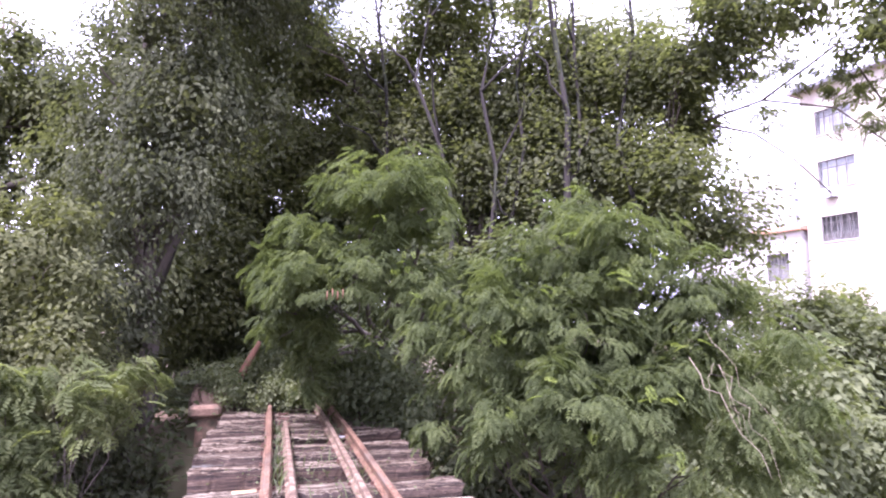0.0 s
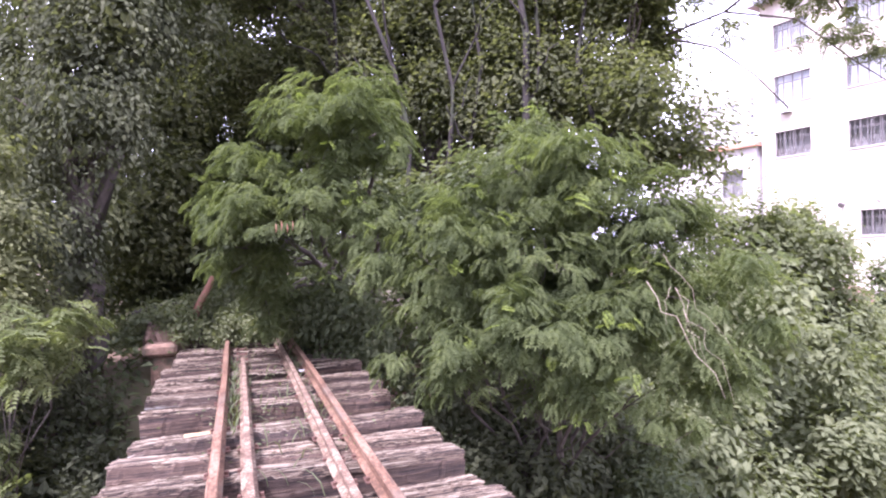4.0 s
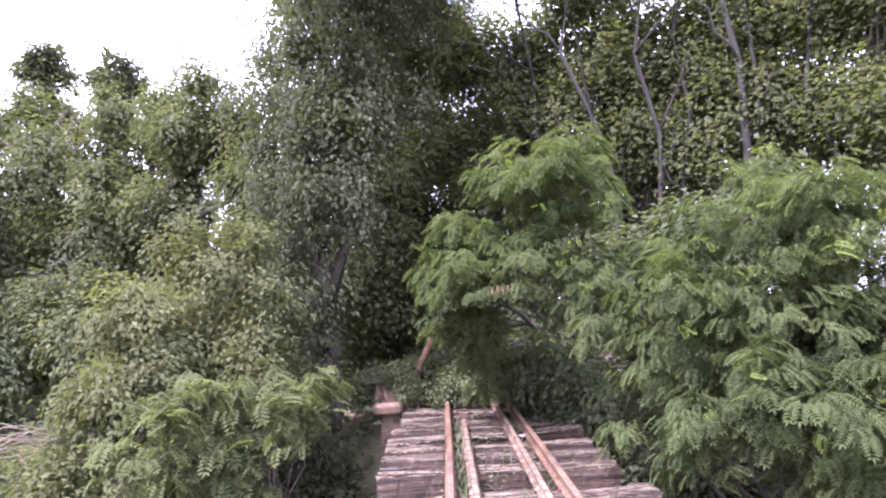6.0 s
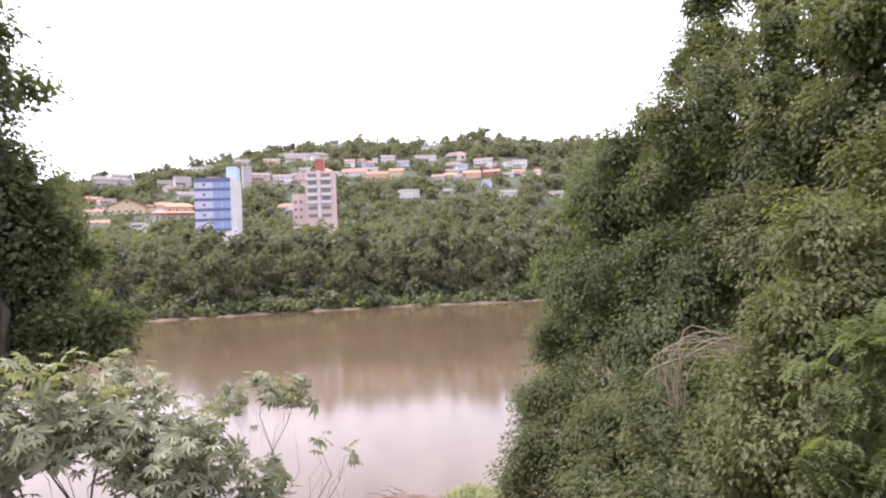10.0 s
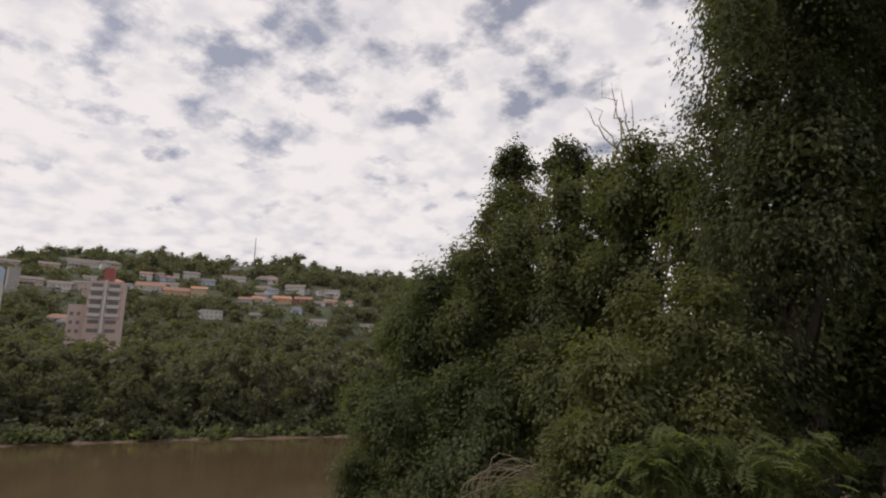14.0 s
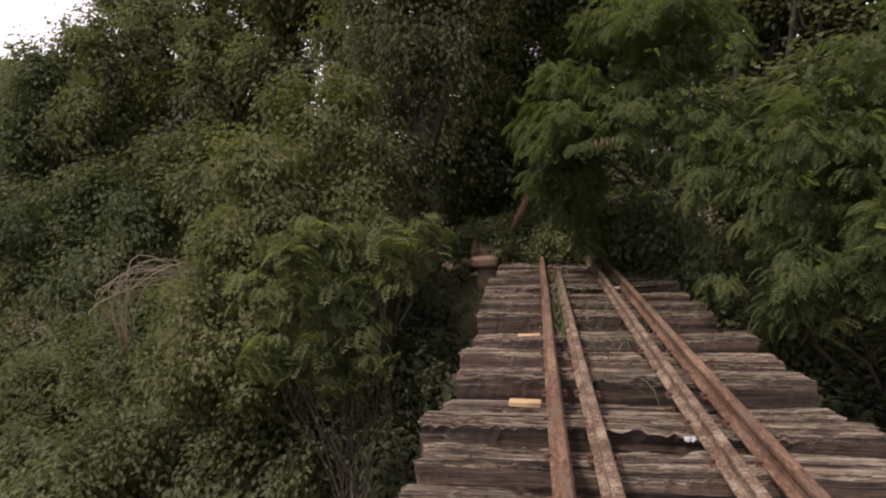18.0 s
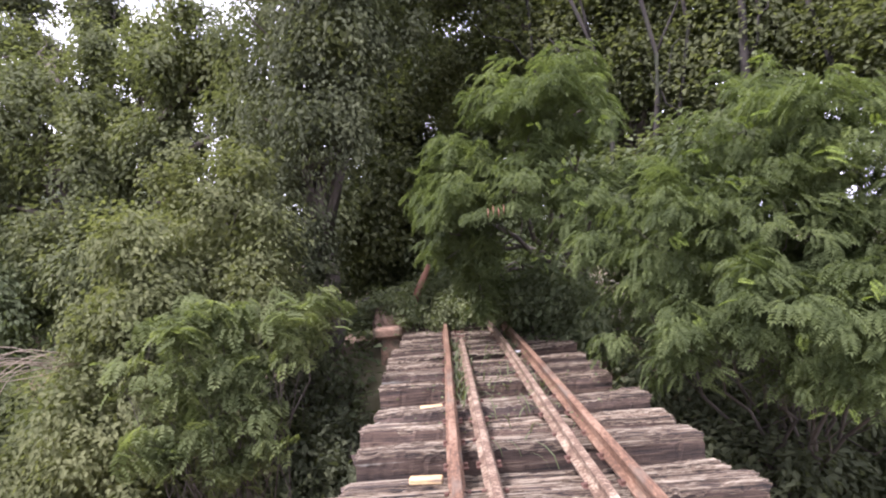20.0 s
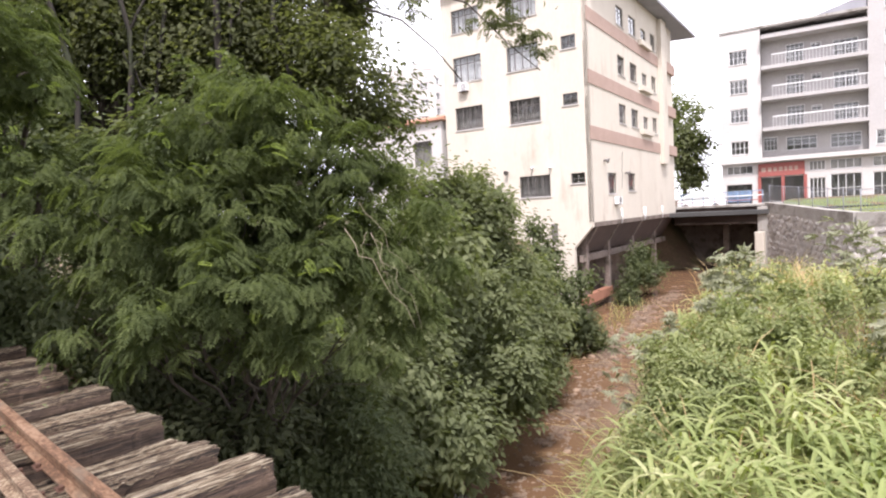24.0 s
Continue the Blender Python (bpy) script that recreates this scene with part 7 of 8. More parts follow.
for k in range(6):
    z = 19.2 - 3.25 * k
    FO.bar("band", 0, 11.2, z - 1.35 if k == 0 else z - 0.95, z if k == 0 else z, 0.0, 0.12, M_BLUEBAND, "dark blue cladding band")
    if k < 5:
        for i in range(4):
            FO.bar("window", 0.1 + 2.8 * i, 2.7 + 2.8 * i, z - 3.2, z - 1.4 if k == 0 else z - 1.0, 0.0, 0.05, M_LILAC if i < 2 else M_BLUEGLAZE)
        FO.bar("window", 2.6, 3.4, z - 2.6, z - 1.7, 0.06, 0.09, M_DFRAME)
FO.bar("wall", 11.2, 12.8, -2, 19.3, 0.0, 0.14, M_WALLW)
part("stair_tower", block((3.0, 3, 18.9), (6.3, 8.5, 23.2), 0), M_WALLB, b4, "light blue stair tower")
part("wall", block((-1.5, -2, -3), (8, 0, 1.6), 0), M_WALLW, b4)
# pink tower block
x, y, _ = place(70.1, 240, 0)
b6 = thing("pink_apartment_tower", "pink and white apartment tower with a red lift shaft", "building", (x, y, 11.3), 62)
b6.scale = (1.05, 1.05, 1.05)
FP = Face(b6, (-5.2, 0, 0), (1, 0, 0), (0, -1, 0))
part("wall", block((-5.2, 0.05, -8), (5.2, 10, 26.6), 0), M_WALLP, b6)
part("wall", block((-10.5, 2, -8), (-5.2, 9, 18.6), 0), M_WALLP, b6)
part("lift_shaft", block((-1.4, 2, 26.6), (1.6, 6, 31.5), 0), M_RED, b6, "red lift shaft")
for k in range(6):
    z = 23.6 - 2.9 * k
    for u in (0.7, 5.9):
        wide = 3.8
        if k < 4:
            FP.bar("balcony", u, u + wide, z - 0.4, z + 0.75, 0.0, 0.7, M_WALLW)
        FP.bar("window", u + 0.3, u + wide - 0.3, z + 0.8 if k < 4 else z + 0.3, z + 2.1 if k < 4 else z + 1.5, 0.0, 0.05, M_DFRAME)
    for u in (-4.6, -2.6):
        if k > 2:
            FP.bar("window", u, u + 1.0, z + 0.1, z + 1.2, -2.0, -1.94, M_DFRAME)
FP.bar("pilaster", 4.75, 5.65, 9, 26.8, 0.0, 0.75, M_WALLW, "white central pilaster")
# radio mast
x, y, _ = place(58.3, 690, 0)
mast = thing("radio_mast", "thin radio mast on the ridge", "mast", (x, y, gz(x, y)))
bm = tube(bmesh.new(), [(0, 0, -1), (0, 0, 34)], [0.8, 0.4], 5)
part("pole", bm, M_WALLG, mast)
for z in (28, 32):
    part("antenna", tube(bmesh.new(), [(-0.9, 0, z), (0.9, 0, z)], [0.12, 0.12], 5), M_WALLG, mast)

# trees along the far bank
FARLEAF = leaf_simple(0.8, 0.18)


# how high the canopy of the far bank stands, by bearing
CANOPY = [(40, 6.6), (48, 6.6), (53, 6.3), (58, 5.8), (65, 4.5), (72.5, 4.7), (77.4, 5.1), (82, 4.9), (87.5, 4.1), (95, 3.4), (110, 3.2)]


def bank_tree(seed, h, material):
    """One far tree at the origin: trunk and billowing crown, its foot at z = 0."""
    r = np.random.default_rng(seed)
    rad = h * 0.24
    blobs = [((r.uniform(-1, 1) * rad * 1.1, r.uniform(-1, 1) * rad * 1.1, h * q), rad * r.uniform(0.6, 0.95)) for q in (0.1, 0.22, 0.34, 0.45, 0.55, 0.62, 0.72, 0.82)]
    return tree("bank_tree", "dense green tree on the far river bank", "tree", (0, 0, 0), blobs, crown_leaves(r, blobs, FARLEAF, 0.9, 0.4, layers=0.95, clump=0.45, up=0.5, droop=0.4, knobs=4, wave=2.6, relief=0.5), material, r, 0.25, group="far bank trees")


kinds = [bank_tree(900 + k, h, M_FAR) for k, h in enumerate((13.5, 16, 14.5, 17.5, 12))]
r = np.random.default_rng(17)
n = 0
for row, (gap, u0, u1) in enumerate(((7.0, 6, 13), (8.5, 16, 28), (10.5, 32, 55))):
    yy = -30.0
    while yy < 100:
        x, y = float(lerp_table(yy, FAR_X)) - r.uniform(u0, u1), yy + r.normal(0, 0.8)
        src = kinds[n % 5]
        far_d = math.hypot(x, y)
        crest = 1.54 + far_d * math.tan(radians(float(lerp_table(math.degrees(math.atan2(-x, y)), CANOPY)) - r.uniform(0, 1.0) - (2.2, 0.8, 0.0)[row]))
        s = min(1.35, max(0.4, (crest - gz(x, y)) / (14.6, 17.2, 15.6, 18.9, 12.9)[n % 5]))
        m = pose(x, y, gz(x, y) - 0.2, 0, 0, r.uniform(0, 360)) @ Matrix.Diagonal((s, s, s * r.uniform(0.85, 1.05), 1))
        if n < 5:
            src.matrix_world = m
        else:
            o = copy_thing(src, m)
            o.scale = (s, s, s)
        n += 1
        yy += gap * r.uniform(0.8, 1.25)


def hides_house(b, d, q):
    """Whether a crown would stand before a house and hide it."""
    x, y, _ = place(b, d, 0)
    top = math.degrees(math.atan2(gz(x, y) + 1.9 * q - 1.54, d))
    if d < 330 and top > float(lerp_table(b, CANOPY)) + 0.3:
        return True
    return any(abs(b - hb) < 0.6 * hw / hd * 57 + 0.4 and d < hd + 10 and top > foot for hb, hd, hw, foot in FEET)


FEET = [(hb, hd, hw, foot + 0.3) for hb, hd, hw, foot in SITES] + [(79.3, 205, 13, 4.2), (70.5, 240, 15, 4.2)]


def woods(name, label, seed, n, d0, d1, b0, b1, rad, size, keep=None):
    """Far woods: many uneven crowns, joined."""
    r = np.random.default_rng(seed)
    rows = []
    while len(rows) < n:
        b, d = r.uniform(b0, b1), math.sqrt(r.uniform(d0 * d0, d1 * d1))
        x, y, _ = place(b, d, 0)
        if float(lerp_table(y, FAR_X)) - x < 52:
            continue
        q = r.uniform(0.6, 1.25) * rad
        if hides_house(b, d, q):
            q *= 0.55
            if hides_house(b, d, q):
                q *= 0.6
                if hides_house(b, d, q):
                    q = 1.3
        rows.append(((x, y, gz(x, y) + q * (r.uniform(0.5, 1.1) if d < 570 else r.uniform(-0.5, 0.35))), q, 0.85))
    v, f = crown_leaves(r, rows, FARLEAF, size, 0.4, layers=0.95, clump=size * 0.5, up=0.5, droop=0.4, tuft=14, knobs=3, wave=3.0)
    tagged(new(name, data_mesh(name, v, f, M_FAR)), label, "woods", kind="stuff")


woods("far_woods", "dense woods behind the far river bank", 51, 420, 150, 330, 40, 100, 5.6, 2.0)
woods("far_woods", "woods between the houses on the hillside", 52, 1500, 330, 590, 42, 98, 4.8, 2.3)
woods("ridge_woods", "dark trees along the ridge of the hill", 53, 190, 590, 760, 44, 96, 8.6, 1.9)
rows = [(tuple((float(lerp_table(q, FAR_X)) - u, q, -5.3)), s) for q, u, s in zip(np.linspace(-30, 98, 80), np.random.default_rng(4).uniform(0.5, 5, 80), np.random.default_rng(6).uniform(1.0, 1.9, 80))]
rows += [((float(lerp_table(q, FAR_X)) - u, q, gz(float(lerp_table(q, FAR_X)) - u, q) + 0.4), s) for q, u, s in zip(np.linspace(-40, 100, 230), np.random.default_rng(14).uniform(3, 26, 230), np.random.default_rng(16).uniform(1.6, 3.4, 230))]
for nm, lab, some, m in (("shore_scrub", "pale low scrub at the far water's edge", rows[:80], M_PALEBUSH), ("shore_scrub", "dense scrub along the far bank", rows[80:], M_FAR)):
    v, f = crown_leaves(np.random.default_rng(8), some, FARLEAF, 0.7 if m is M_PALEBUSH else 0.85, 0.4, layers=0.9, clump=0.4)
    tagged(new(nm, data_mesh(nm, v, f, m)), lab, "scrub", kind="stuff")
M_MUD = surface("wet red mud", [(0.3, (0.06, 0.037, 0.025)), (0.55, (0.125, 0.077, 0.051)), (0.72, (0.2, 0.13, 0.09))], 2.5, 14, 0.75, 0.8, dist=0.06, dirt=(1.5, 0.5, 0.62, (0.07, 0.05, 0.03)))
my, mu = np.meshgrid(np.linspace(-45, 105, 400), np.linspace(-1.6, 1.8, 9))
mz = -6.2 + 0.17 * (mu + 0.6) + 0.14 * np.sin(my * 0.9) * np.sin(my * 0.37 + 1) + 0.05 * np.sin(my * 3.1 + mu * 2)
mv = np.stack([lerp_table(my, FAR_X) + 0.9 - mu + 0.5 * np.sin(my * 0.35), my, mz], -1).reshape(-1, 3)
mi_ = np.arange(my.size).reshape(my.shape)
mf = np.stack([mi_[:-1, :-1], mi_[:-1, 1:], mi_[1:, 1:], mi_[1:, :-1]], -1).reshape(-1, 4)
tagged(new("mud_shore", data_mesh("mud_shore", mv, mf, M_MUD, True)), "strip of wet red mud along the far shore", "mud bank", kind="stuff")

# ---- small things on and by the bridge ----
abut = thing("abutment", "old stone abutment with ochre capstones under the track", "abutment", (0, 0, 0))
part("abutment_wall", block((-1.3, 11.25, -6), (1.36, 12.0, -0.38), 0.04), M_DCONC, abut)
part("parapet", block((-1.76, 11.28, -4), (-1.36, 14.5, -0.07), 0.05), M_OCHRE, abut, "brown parapet beside the sleepers")
part("capstone", block((-1.88, 11.2, -0.07), (-1.34, 12.7, 0.14), 0.05), M_OCHRE, abut, "ochre capstone")
part("capstone", block((1.4, 11.2, -0.29), (1.8, 12.6, -0.02), 0.06), M_OCHRE, abut, "ochre capstone")
part("abutment_wall", block((-1.36, -6.5, -6), (1.36, -5.8, -0.9), 0.04), M_DCONC, abut)
M_EARTH = surface("dry reddish earth", [(0.3, (0.1, 0.06, 0.039)), (0.5, (0.175, 0.113, 0.075)), (0.68, (0.26, 0.18, 0.125))], 3, 18, 0.95, 0.8, dist=0.03, dirt=(4, 0.55, 0.66, (0.11, 0.1, 0.05)))
heap = thing("earth_heap", "reddish earth heaped over the end of the parapet", "earth heap", (-1.56, 13.0, 0.08))
hq = np.random.default_rng(73)
bm = bmesh.new()
bmesh.ops.create_icosphere(bm, subdivisions=4, radius=1.0)
for vtx in bm.verts:
    c = vtx.co
    c *= 1 + 0.07 * math.sin(5 * c.x + 2) * math.sin(4 * c.y + 1) + 0.05 * math.sin(11 * c.x + 3 * c.z) * math.sin(9 * c.y) + hq.normal(0, 0.012)
    c.x, c.y, c.z = c.x * 0.48, c.y * 1.5, c.z * 0.54
part("mound", bm, M_EARTH, heap)
log = thing("fallen_log", "reddish dead log leaning over the track end", "log", (-1.3, 12.35, 0.1))
part("stem", tube(bmesh.new(), [(0, 0, 0), (0.13, -0.02, 0.3), (0.27, -0.05, 0.62), (0.52, -0.1, 1.12)], [0.085, 0.08, 0.07, 0.055], 9), M_LOG, log)
part("stump", tube(bmesh.new(), [(-1.0, 0.9, 0.42), (-0.45, 0.7, 0.54), (0.1, 0.5, 0.66)], [0.045, 0.05, 0.035], 8), M_DARKBARK, log, "dark crosswise branch")
bank_r = np.random.default_rng(72)
p = np.stack([bank_r.uniform(7, 17, 500), np.zeros(500)], 1)
p[:, 1] = lerp_table(p[:, 0], CREEK_Y) + bank_r.normal(2.5, 0.25, 500)
v, f = blades(bank_r, p[np.sin(p[:, 0] * 2.3) > 0.2], 1.3, 0.035, 1.0)
tagged(new("cane_grass", data_mesh("cane_grass", v, f, M_GRASS)), "pale cane tufts drooping over the creek edge", "grass", kind="stuff")
r = np.random.default_rng(71)
p = np.concatenate([np.stack([r.normal(-0.42, 0.04, 130), r.uniform(5.8, 9.5, 130)], 1), np.stack([r.uniform(-0.25, 0.5, 50), r.uniform(4.2, 9, 50)], 1), np.stack([r.normal(0.4, 0.05, 60), r.uniform(6, 10, 60)], 1)])
v, f = blades(r, p, 0.24, 0.012, 0.95, -0.05)
tagged(new("track_weeds", data_mesh("track_weeds", v, f, M_BUSH)), "grass tufts growing between the rails", "weeds", kind="stuff")
p = np.stack([r.normal(0, 0.5, 500), r.uniform(5, 13, 500), r.uniform(-0.02, 0.12, 500)], 1)
v, f = spread(SIMPLE, p, np.array((0, 0, 1.0)) + r.normal(0, 0.4, p.shape), r.normal(0, 1, p.shape), r.uniform(0.02, 0.06, 500))
tagged(new("track_leaves", data_mesh("track_leaves", v, f, M_BUSH)), "small weeds and fallen leaves on the sleepers", "weeds", kind="stuff")

M_PAPER = surface("weathered white paper", [(0.3, (0.55, 0.55, 0.56)), (0.7, (0.72, 0.72, 0.72))], 8, 60, 0.9, 0.2)
for k, (x, y, w) in enumerate(((0.19, 3.52, 0.06), (0.44, 8.45, 0.07), (-0.3, 6.6, 0.04))):
    q = np.random.default_rng(740 + k)
    scrap = thing("paper_scrap", "crumpled white paper scrap lying on the sleepers", "litter", (x, y, 0.02), 40 * k, group="scraps of paper")
    n_ = 5
    pts = [[(w * (i / n_ - 0.5) + q.normal(0, 0.1) * w, w * (j / n_ - 0.5) + q.normal(0, 0.1) * w, 0.35 * w * q.random()) for j in range(n_ + 1)] for i in range(n_ + 1)]
    bm = bmesh.new()
    grid_v = [[bm.verts.new(c) for c in row] for row in pts]
    for i in range(n_):
        for j in range(n_):
            bm.faces.new((grid_v[i][j], grid_v[i + 1][j], grid_v[i + 1][j + 1], grid_v[i][j + 1]))
    bmesh.ops.solidify(bm, geom=bm.faces[:], thickness=0.002)
    part("sheet", bm, M_PAPER, scrap)

hoops = thing("dry_vines", "bare dry vines arching out of the creepers", "vines", place(35.2, 9.4, -0.71))
for k in range(14):
    a = place(31.2 + r.normal(0, 0.4), 9.3, 0.27 + r.normal(0, 0.06))
    c = place(35.5 + r.normal(0, 1.2), 9.0, 0.58 + r.normal(0, 0.14))
    e = place(38.7 + r.normal(0, 1.0), 9.0, 0.21 + r.normal(0, 0.18))
    g = place(38.0 + r.normal(0, 0.7), 9.2, -0.38 - 0.3 * r.random())
    pts = []
    for i in range(13):
        s = i / 12 * 3
        j = min(2, int(s))
        pts.append((a, c, e, g)[j].lerp((a, c, e, g)[j + 1], s - j))
    for _ in range(3):
        pts = [pts[0]] + [(pts[i - 1] + pts[i] * 2 + pts[i + 1]) / 4 for i in range(1, 12)] + [pts[-1]]
    part("strand", tube(bmesh.new(), [q - hoops.location for q in pts], [0.006] * 13, 5), M_TWIG, hoops)
for k in range(6):
    a = place(-40.8 + r.normal(0, 0.5), 5.6, 1.29 + r.normal(0, 0.1))
    e = place(-44.7 + r.normal(0, 1.8), 5.2, 0.67 + r.normal(0, 0.4))
    if k == 0:
        e = place(-45.6, 5.1, 0.44)
    st = a.lerp(e, 0.0 if k < 3 else 0.3)
    part("dead_twig", tube(bmesh.new(), [q - feather_b.location for q in bend(st, e, 0.06, r, 7, 0.12)], [0.0036 - 0.0003 * i if k == 0 else 0.002 - 0.0002 * i for i in range(8)], 5), M_TWIG, feather_b, "bare pale twig")
for k in range(4):
    q = place(-4.9 - 0.5 * k, 7.4, 1.97 + 0.03 * (k % 2)) - feather_a.location
    part("seed_pod", tube(bmesh.new(), [q, q + Vector((0.005, 0, -0.05)), q + Vector((0.0, 0.01, -0.12))], [0.003, 0.009, 0.003], 6), M_LOG, feather_a, "brown hanging seed pod")
for k in range(6):
    a = place(21.8 + 0.3 * k, 20, 9.0)
    e = place(22.0 + 0.9 * k, 20, 11.2 + r.normal(0, 0.7))
    part("dead_twig", tube(bmesh.new(), [q - bank_a.location for q in bend(a, e, 0.1, r, 7, 0.14)], [0.04 - 0.0045 * i for i in range(8)], 5), M_TWIG, bank_a, "bare dead branch against the sky")

# mud spit with stranded brushwood where the creek meets the river
q = np.random.default_rng(91)


def spit_height(x, y):
    """A low ridge that runs out from the bank and dips under the river."""
    dx, dy = x + 18.4, y - 8.7
    u = np.clip((dx * 4.4 + dy * 2.4) / (4.4 ** 2 + 2.4 ** 2), 0, 1.3)
    d = np.hypot(dx - u * 4.4, dy - u * 2.4)
    w = 0.35 + 1.35 * np.clip(u, 0, 1)
    top = 0.26 + 0.35 * u + 1.35 * np.clip(u - 0.4, 0, 1) ** 1.3
    worn = 0.06 * np.sin(2.7 * x + 1.3 * y) + 0.035 * np.sin(6.3 * y - 3.1 * x) + 0.018 * np.sin(17 * x) * np.sin(13 * y + 2) + 0.01 * np.sin(37 * x + 5 * y) * np.sin(31 * y)
    return -6.3 + 0.12 + (top + 0.2 + worn) * np.exp(-(d / w) ** 2 * 1.3)


sx, sy = np.meshgrid(np.linspace(-20.6, -8.6, 150), np.linspace(5.5, 17.5, 150))
sv = np.stack([sx + 0.05 * np.sin(5 * sy), sy, spit_height(sx, sy)], -1).reshape(-1, 3)
si = np.arange(len(sv)).reshape(sx.shape)
sf = np.stack([si[:-1, :-1], si[:-1, 1:], si[1:, 1:], si[1:, :-1]], -1).reshape(-1, 4)
mud = thing("mud_bank", "low spit of wet reddish mud at the creek mouth", "mud bank", (-16.4, 9.8, -6.2))
part("mound", data_mesh("mound", sv - np.array(mud.location), sf, M_MUD, True), None, mud)
brush = thing("brushwood", "tangle of stranded reddish branches on the mud", "branches", (-17.6, 9.15, -5.86))
for k in range(90):
    u = q.uniform(-0.9, 1.5)
    a = Vector((u * 0.88 + q.normal(0, 0.12), u * 0.47 + q.normal(0, 0.16), q.uniform(-0.03, 0.1) + 0.08 * max(u, 0)))
    w = q.uniform(0.3, 0.9)
    e = a + Vector((-0.8 * w + q.normal(0, 0.18), -0.42 * w + q.normal(0, 0.25), q.uniform(-0.1, 0.06)))
    part("branch", tube(bmesh.new(), bend(a, e, 0.05, q, 4, 0.05), [0.017, 0.014, 0.011, 0.008, 0.004], 4), M_LOG if k % 3 else M_BARK, brush)
for k in range(4):
    a = Vector((1.2 + 0.25 * k, 0.1 - 0.1 * k, 0.1))
    e = a + Vector((-1.3 + 0.5 * k, -0.9 - 0.1 * k, -0.05))
    part("branch", tube(bmesh.new(), bend(a, e, 0.1, q, 7, 0.12), [0.03, 0.028, 0.026, 0.022, 0.018, 0.014, 0.01, 0.006], 5), M_TWIG, brush, "long pale bare branch")
p = np.concatenate([np.stack([q.normal(a, 0.3, 60), q.normal(b, 0.22, 60)], 1) for a, b in ((-16.3, 10.2), (-15.8, 10.0), (-16.5, 10.6), (-15.3, 9.9), (-14.7, 9.8), (-15.6, 10.7), (-16.8, 10.3))])
p = np.concatenate([p, p + np.array([0.02, 0.02])])
v, f = blades(q, p, 0.5, 0.018, 1.25, 0.0)
n = len(p)
v = np.array(v)
v[:, 2] += spit_height(v[:, 0], v[:, 1]) - 0.03
tagged(new("bank_grass", data_mesh("bank_grass", v, f, M_WEED)), "pale grass tufts on the mud at the water's edge", "grass", kind="stuff")

# gravel bars that stand out of the shallow water
M_GRAVEL = surface("brown creek gravel", [(0.3, (0.06, 0.034, 0.021)), (0.5, (0.125, 0.075, 0.046)), (0.68, (0.23, 0.15, 0.098))], 5, 26, 0.85, 1.0, dist=0.05, dirt=(0.8, 0.5, 0.65, (0.1, 0.063, 0.041)))
BAR_OFF = [(4, -0.3), (12, -0.3), (17, -0.4), (22, 0.2), (28, 0.9), (40, 1.2)]


def bar_height(x, off):
    lumps = 0.05 * np.sin(1.9 * x + 2.3 * np.sin(1.3 * off)) * np.sin(2.4 * off + 1.1 * x) + 0.035 * np.sin(5.3 * x - 2 * off) * np.sin(4.7 * off + 1.7) + 0.02 * np.sin(13 * x + 3 * off) * np.sin(11 * off - 2 * x)
    return 0.09 * np.exp(-((off - lerp_table(x, BAR_OFF)) / 0.8) ** 2) - 0.035 + lumps


bx, bo = np.meshgrid(np.arange(3, 44, 0.13), np.arange(-2.6, 2.7, 0.13))
bv = np.stack([bx, bo + lerp_table(bx, CREEK_Y), lerp_table(bx, CREEK_Z) + bar_height(bx, bo)], -1).reshape(-1, 3)
bi = np.arange(bx.size).reshape(bx.shape)
bars_f = np.stack([bi[:-1, :-1], bi[:-1, 1:], bi[1:, 1:], bi[1:, :-1]], -1).reshape(-1, 4)
tagged(new("gravel_bar", data_mesh("gravel_bar", bv, bars_f, M_GRAVEL, True)), "low bars of wet brown gravel in the creek", "gravel", kind="stuff")


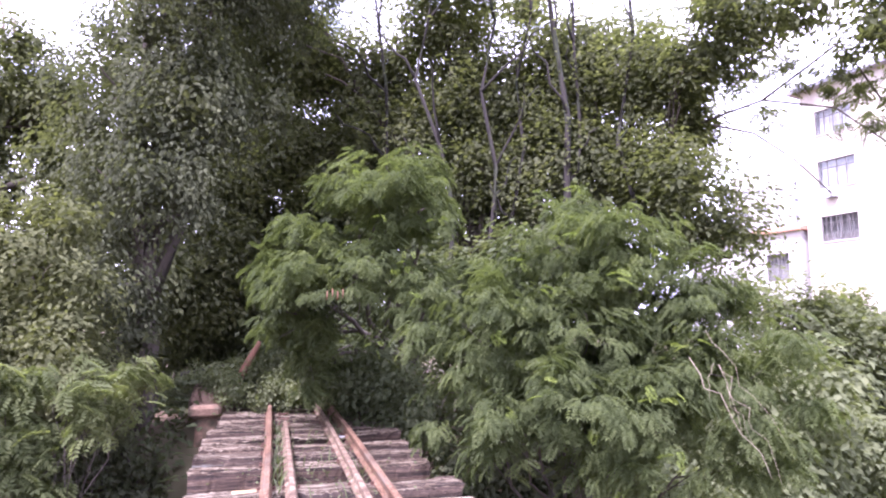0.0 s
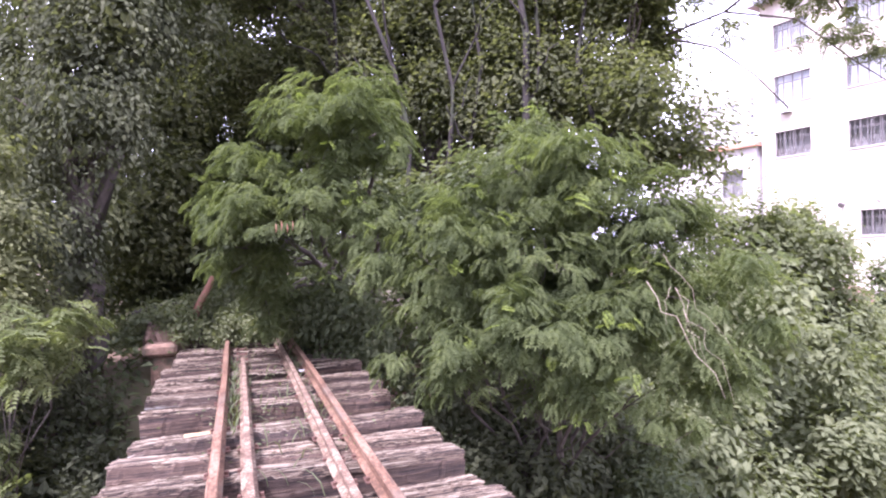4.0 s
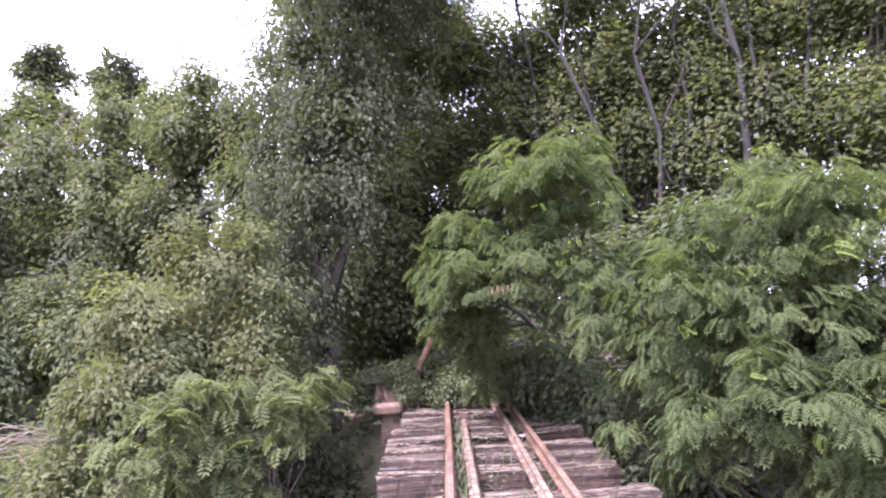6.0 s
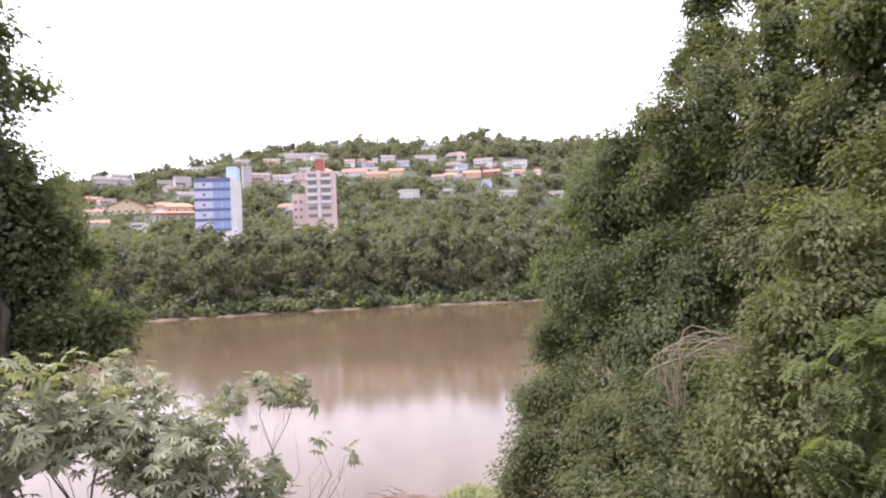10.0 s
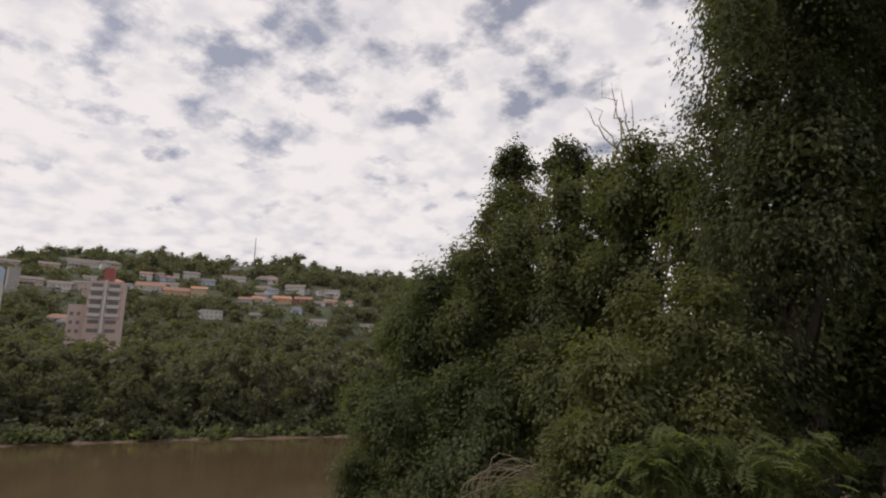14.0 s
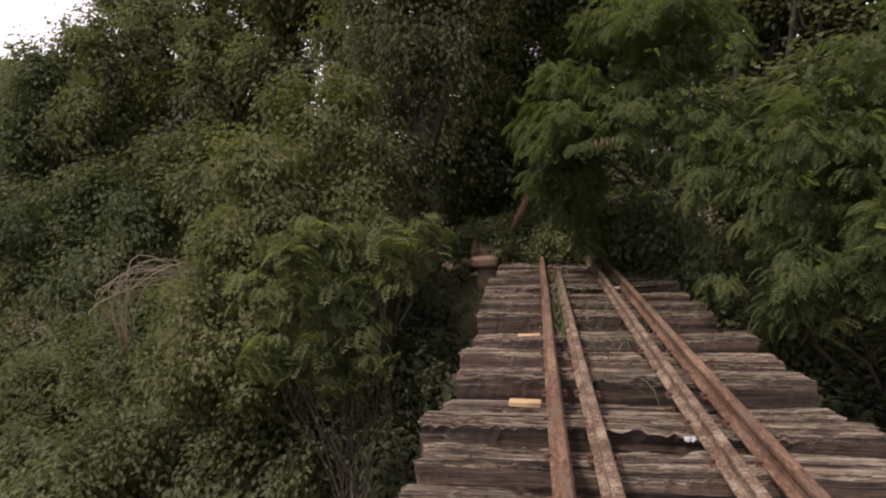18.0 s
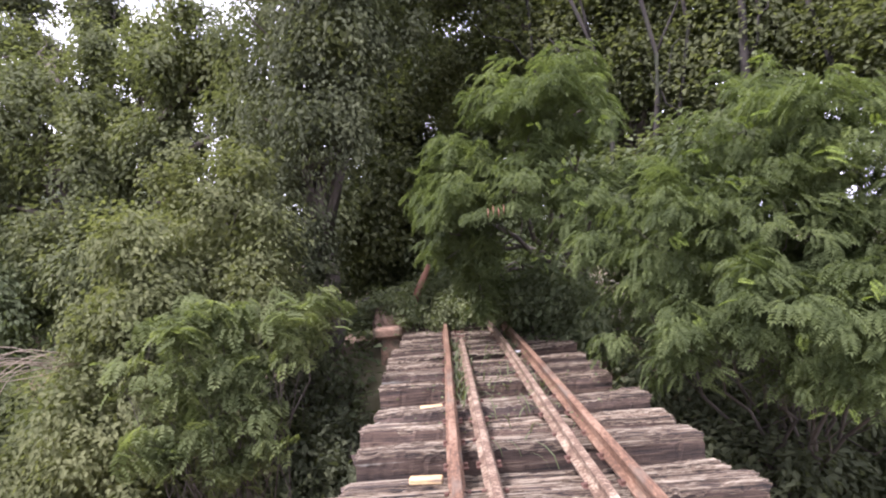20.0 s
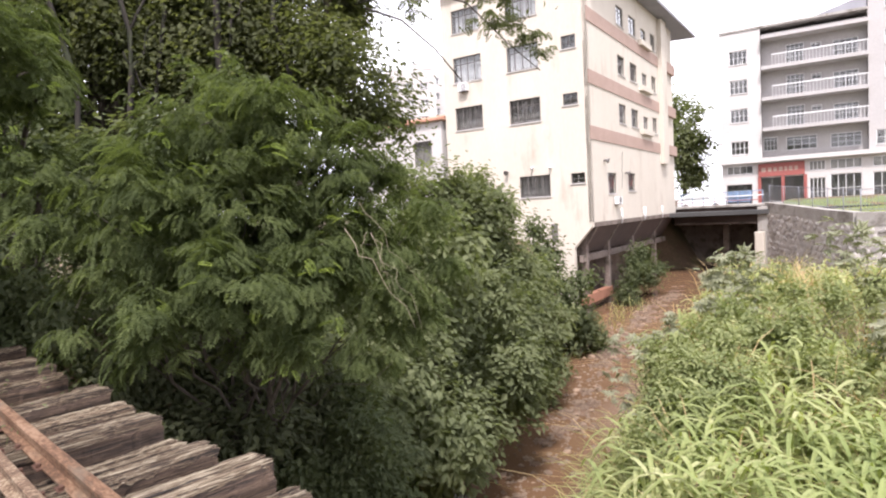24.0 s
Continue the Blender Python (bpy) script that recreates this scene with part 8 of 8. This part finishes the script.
# stones in the creek
def stone_mesh(seed):
    q = np.random.default_rng(seed)
    bm = bmesh.new()
    bmesh.ops.create_icosphere(bm, subdivisions=1, radius=1.0)
    for vtx in bm.verts:
        vtx.co *= q.uniform(0.75, 1.1)
        vtx.co.z *= 0.55
    me = bpy.data.meshes.new("creek_stone")
    bm.to_mesh(me)
    bm.free()
    me.materials.append(M_PEBBLE)
    return me


M_PEBBLE = surface("brown creek stones", [(0.3, (0.115, 0.074, 0.048)), (0.7, (0.29, 0.21, 0.145))], 2, 14, 0.8, 0.3, vary=0.35)
stones = [stone_mesh(k) for k in range(6)]
r = np.random.default_rng(88)
for k in range(150):
    x = r.uniform(6, 34)
    y = float(lerp_table(x, CREEK_Y)) + float(lerp_table(x, BAR_OFF)) + r.normal(0.0, 0.8)
    s = r.uniform(0.06, 0.17) * (1.5 if k % 11 == 0 else 1)
    o = new("creek_stone", stones[k % 6])
    o.matrix_world = pose(x, y, float(lerp_table(x, CREEK_Z)) + max(0.0, float(bar_height(x, y - float(lerp_table(x, CREEK_Y))))) + s * 0.2, r.uniform(-15, 15), r.uniform(-15, 15), r.uniform(0, 360)) @ Matrix.Diagonal((s, s * r.uniform(0.6, 1), s, 1))
    tagged(o, "rounded brown stone lying in the shallow creek", "stone", "creek stones")
pp = np.stack([r.uniform(4, 40, 6500), np.zeros(6500)], 1)
po = lerp_table(pp[:, 0], BAR_OFF) + r.normal(0, 0.75, 6500)
pp[:, 1] = lerp_table(pp[:, 0], CREEK_Y) + po
pz = lerp_table(pp[:, 0], CREEK_Z) + np.maximum(0.02, bar_height(pp[:, 0], po)) + 0.01
ov = np.array([(1, 0, 0), (0, 1, 0), (-1, 0, 0), (0, -1, 0), (0, 0, 0.7), (0, 0, -0.7)], float)
of = np.array([(0, 1, 4), (1, 2, 4), (2, 3, 4), (3, 0, 4), (1, 0, 5), (2, 1, 5), (3, 2, 5), (0, 3, 5)])
sz = r.uniform(0.025, 0.06, 6500) * (1 + 1.6 * r.random(6500) ** 6)
gv = ov[None] * sz[:, None, None] * r.uniform(0.7, 1.3, (6500, 6, 1)) + np.column_stack([pp, pz])[:, None, :]
gf_ = of[None] + (np.arange(6500) * 6)[:, None, None]
tagged(new("gravel", data_mesh("gravel", gv.reshape(-1, 3), gf_.reshape(-1, 3), M_PEBBLE)), "brown gravel in the creek bed", "gravel", kind="stuff")
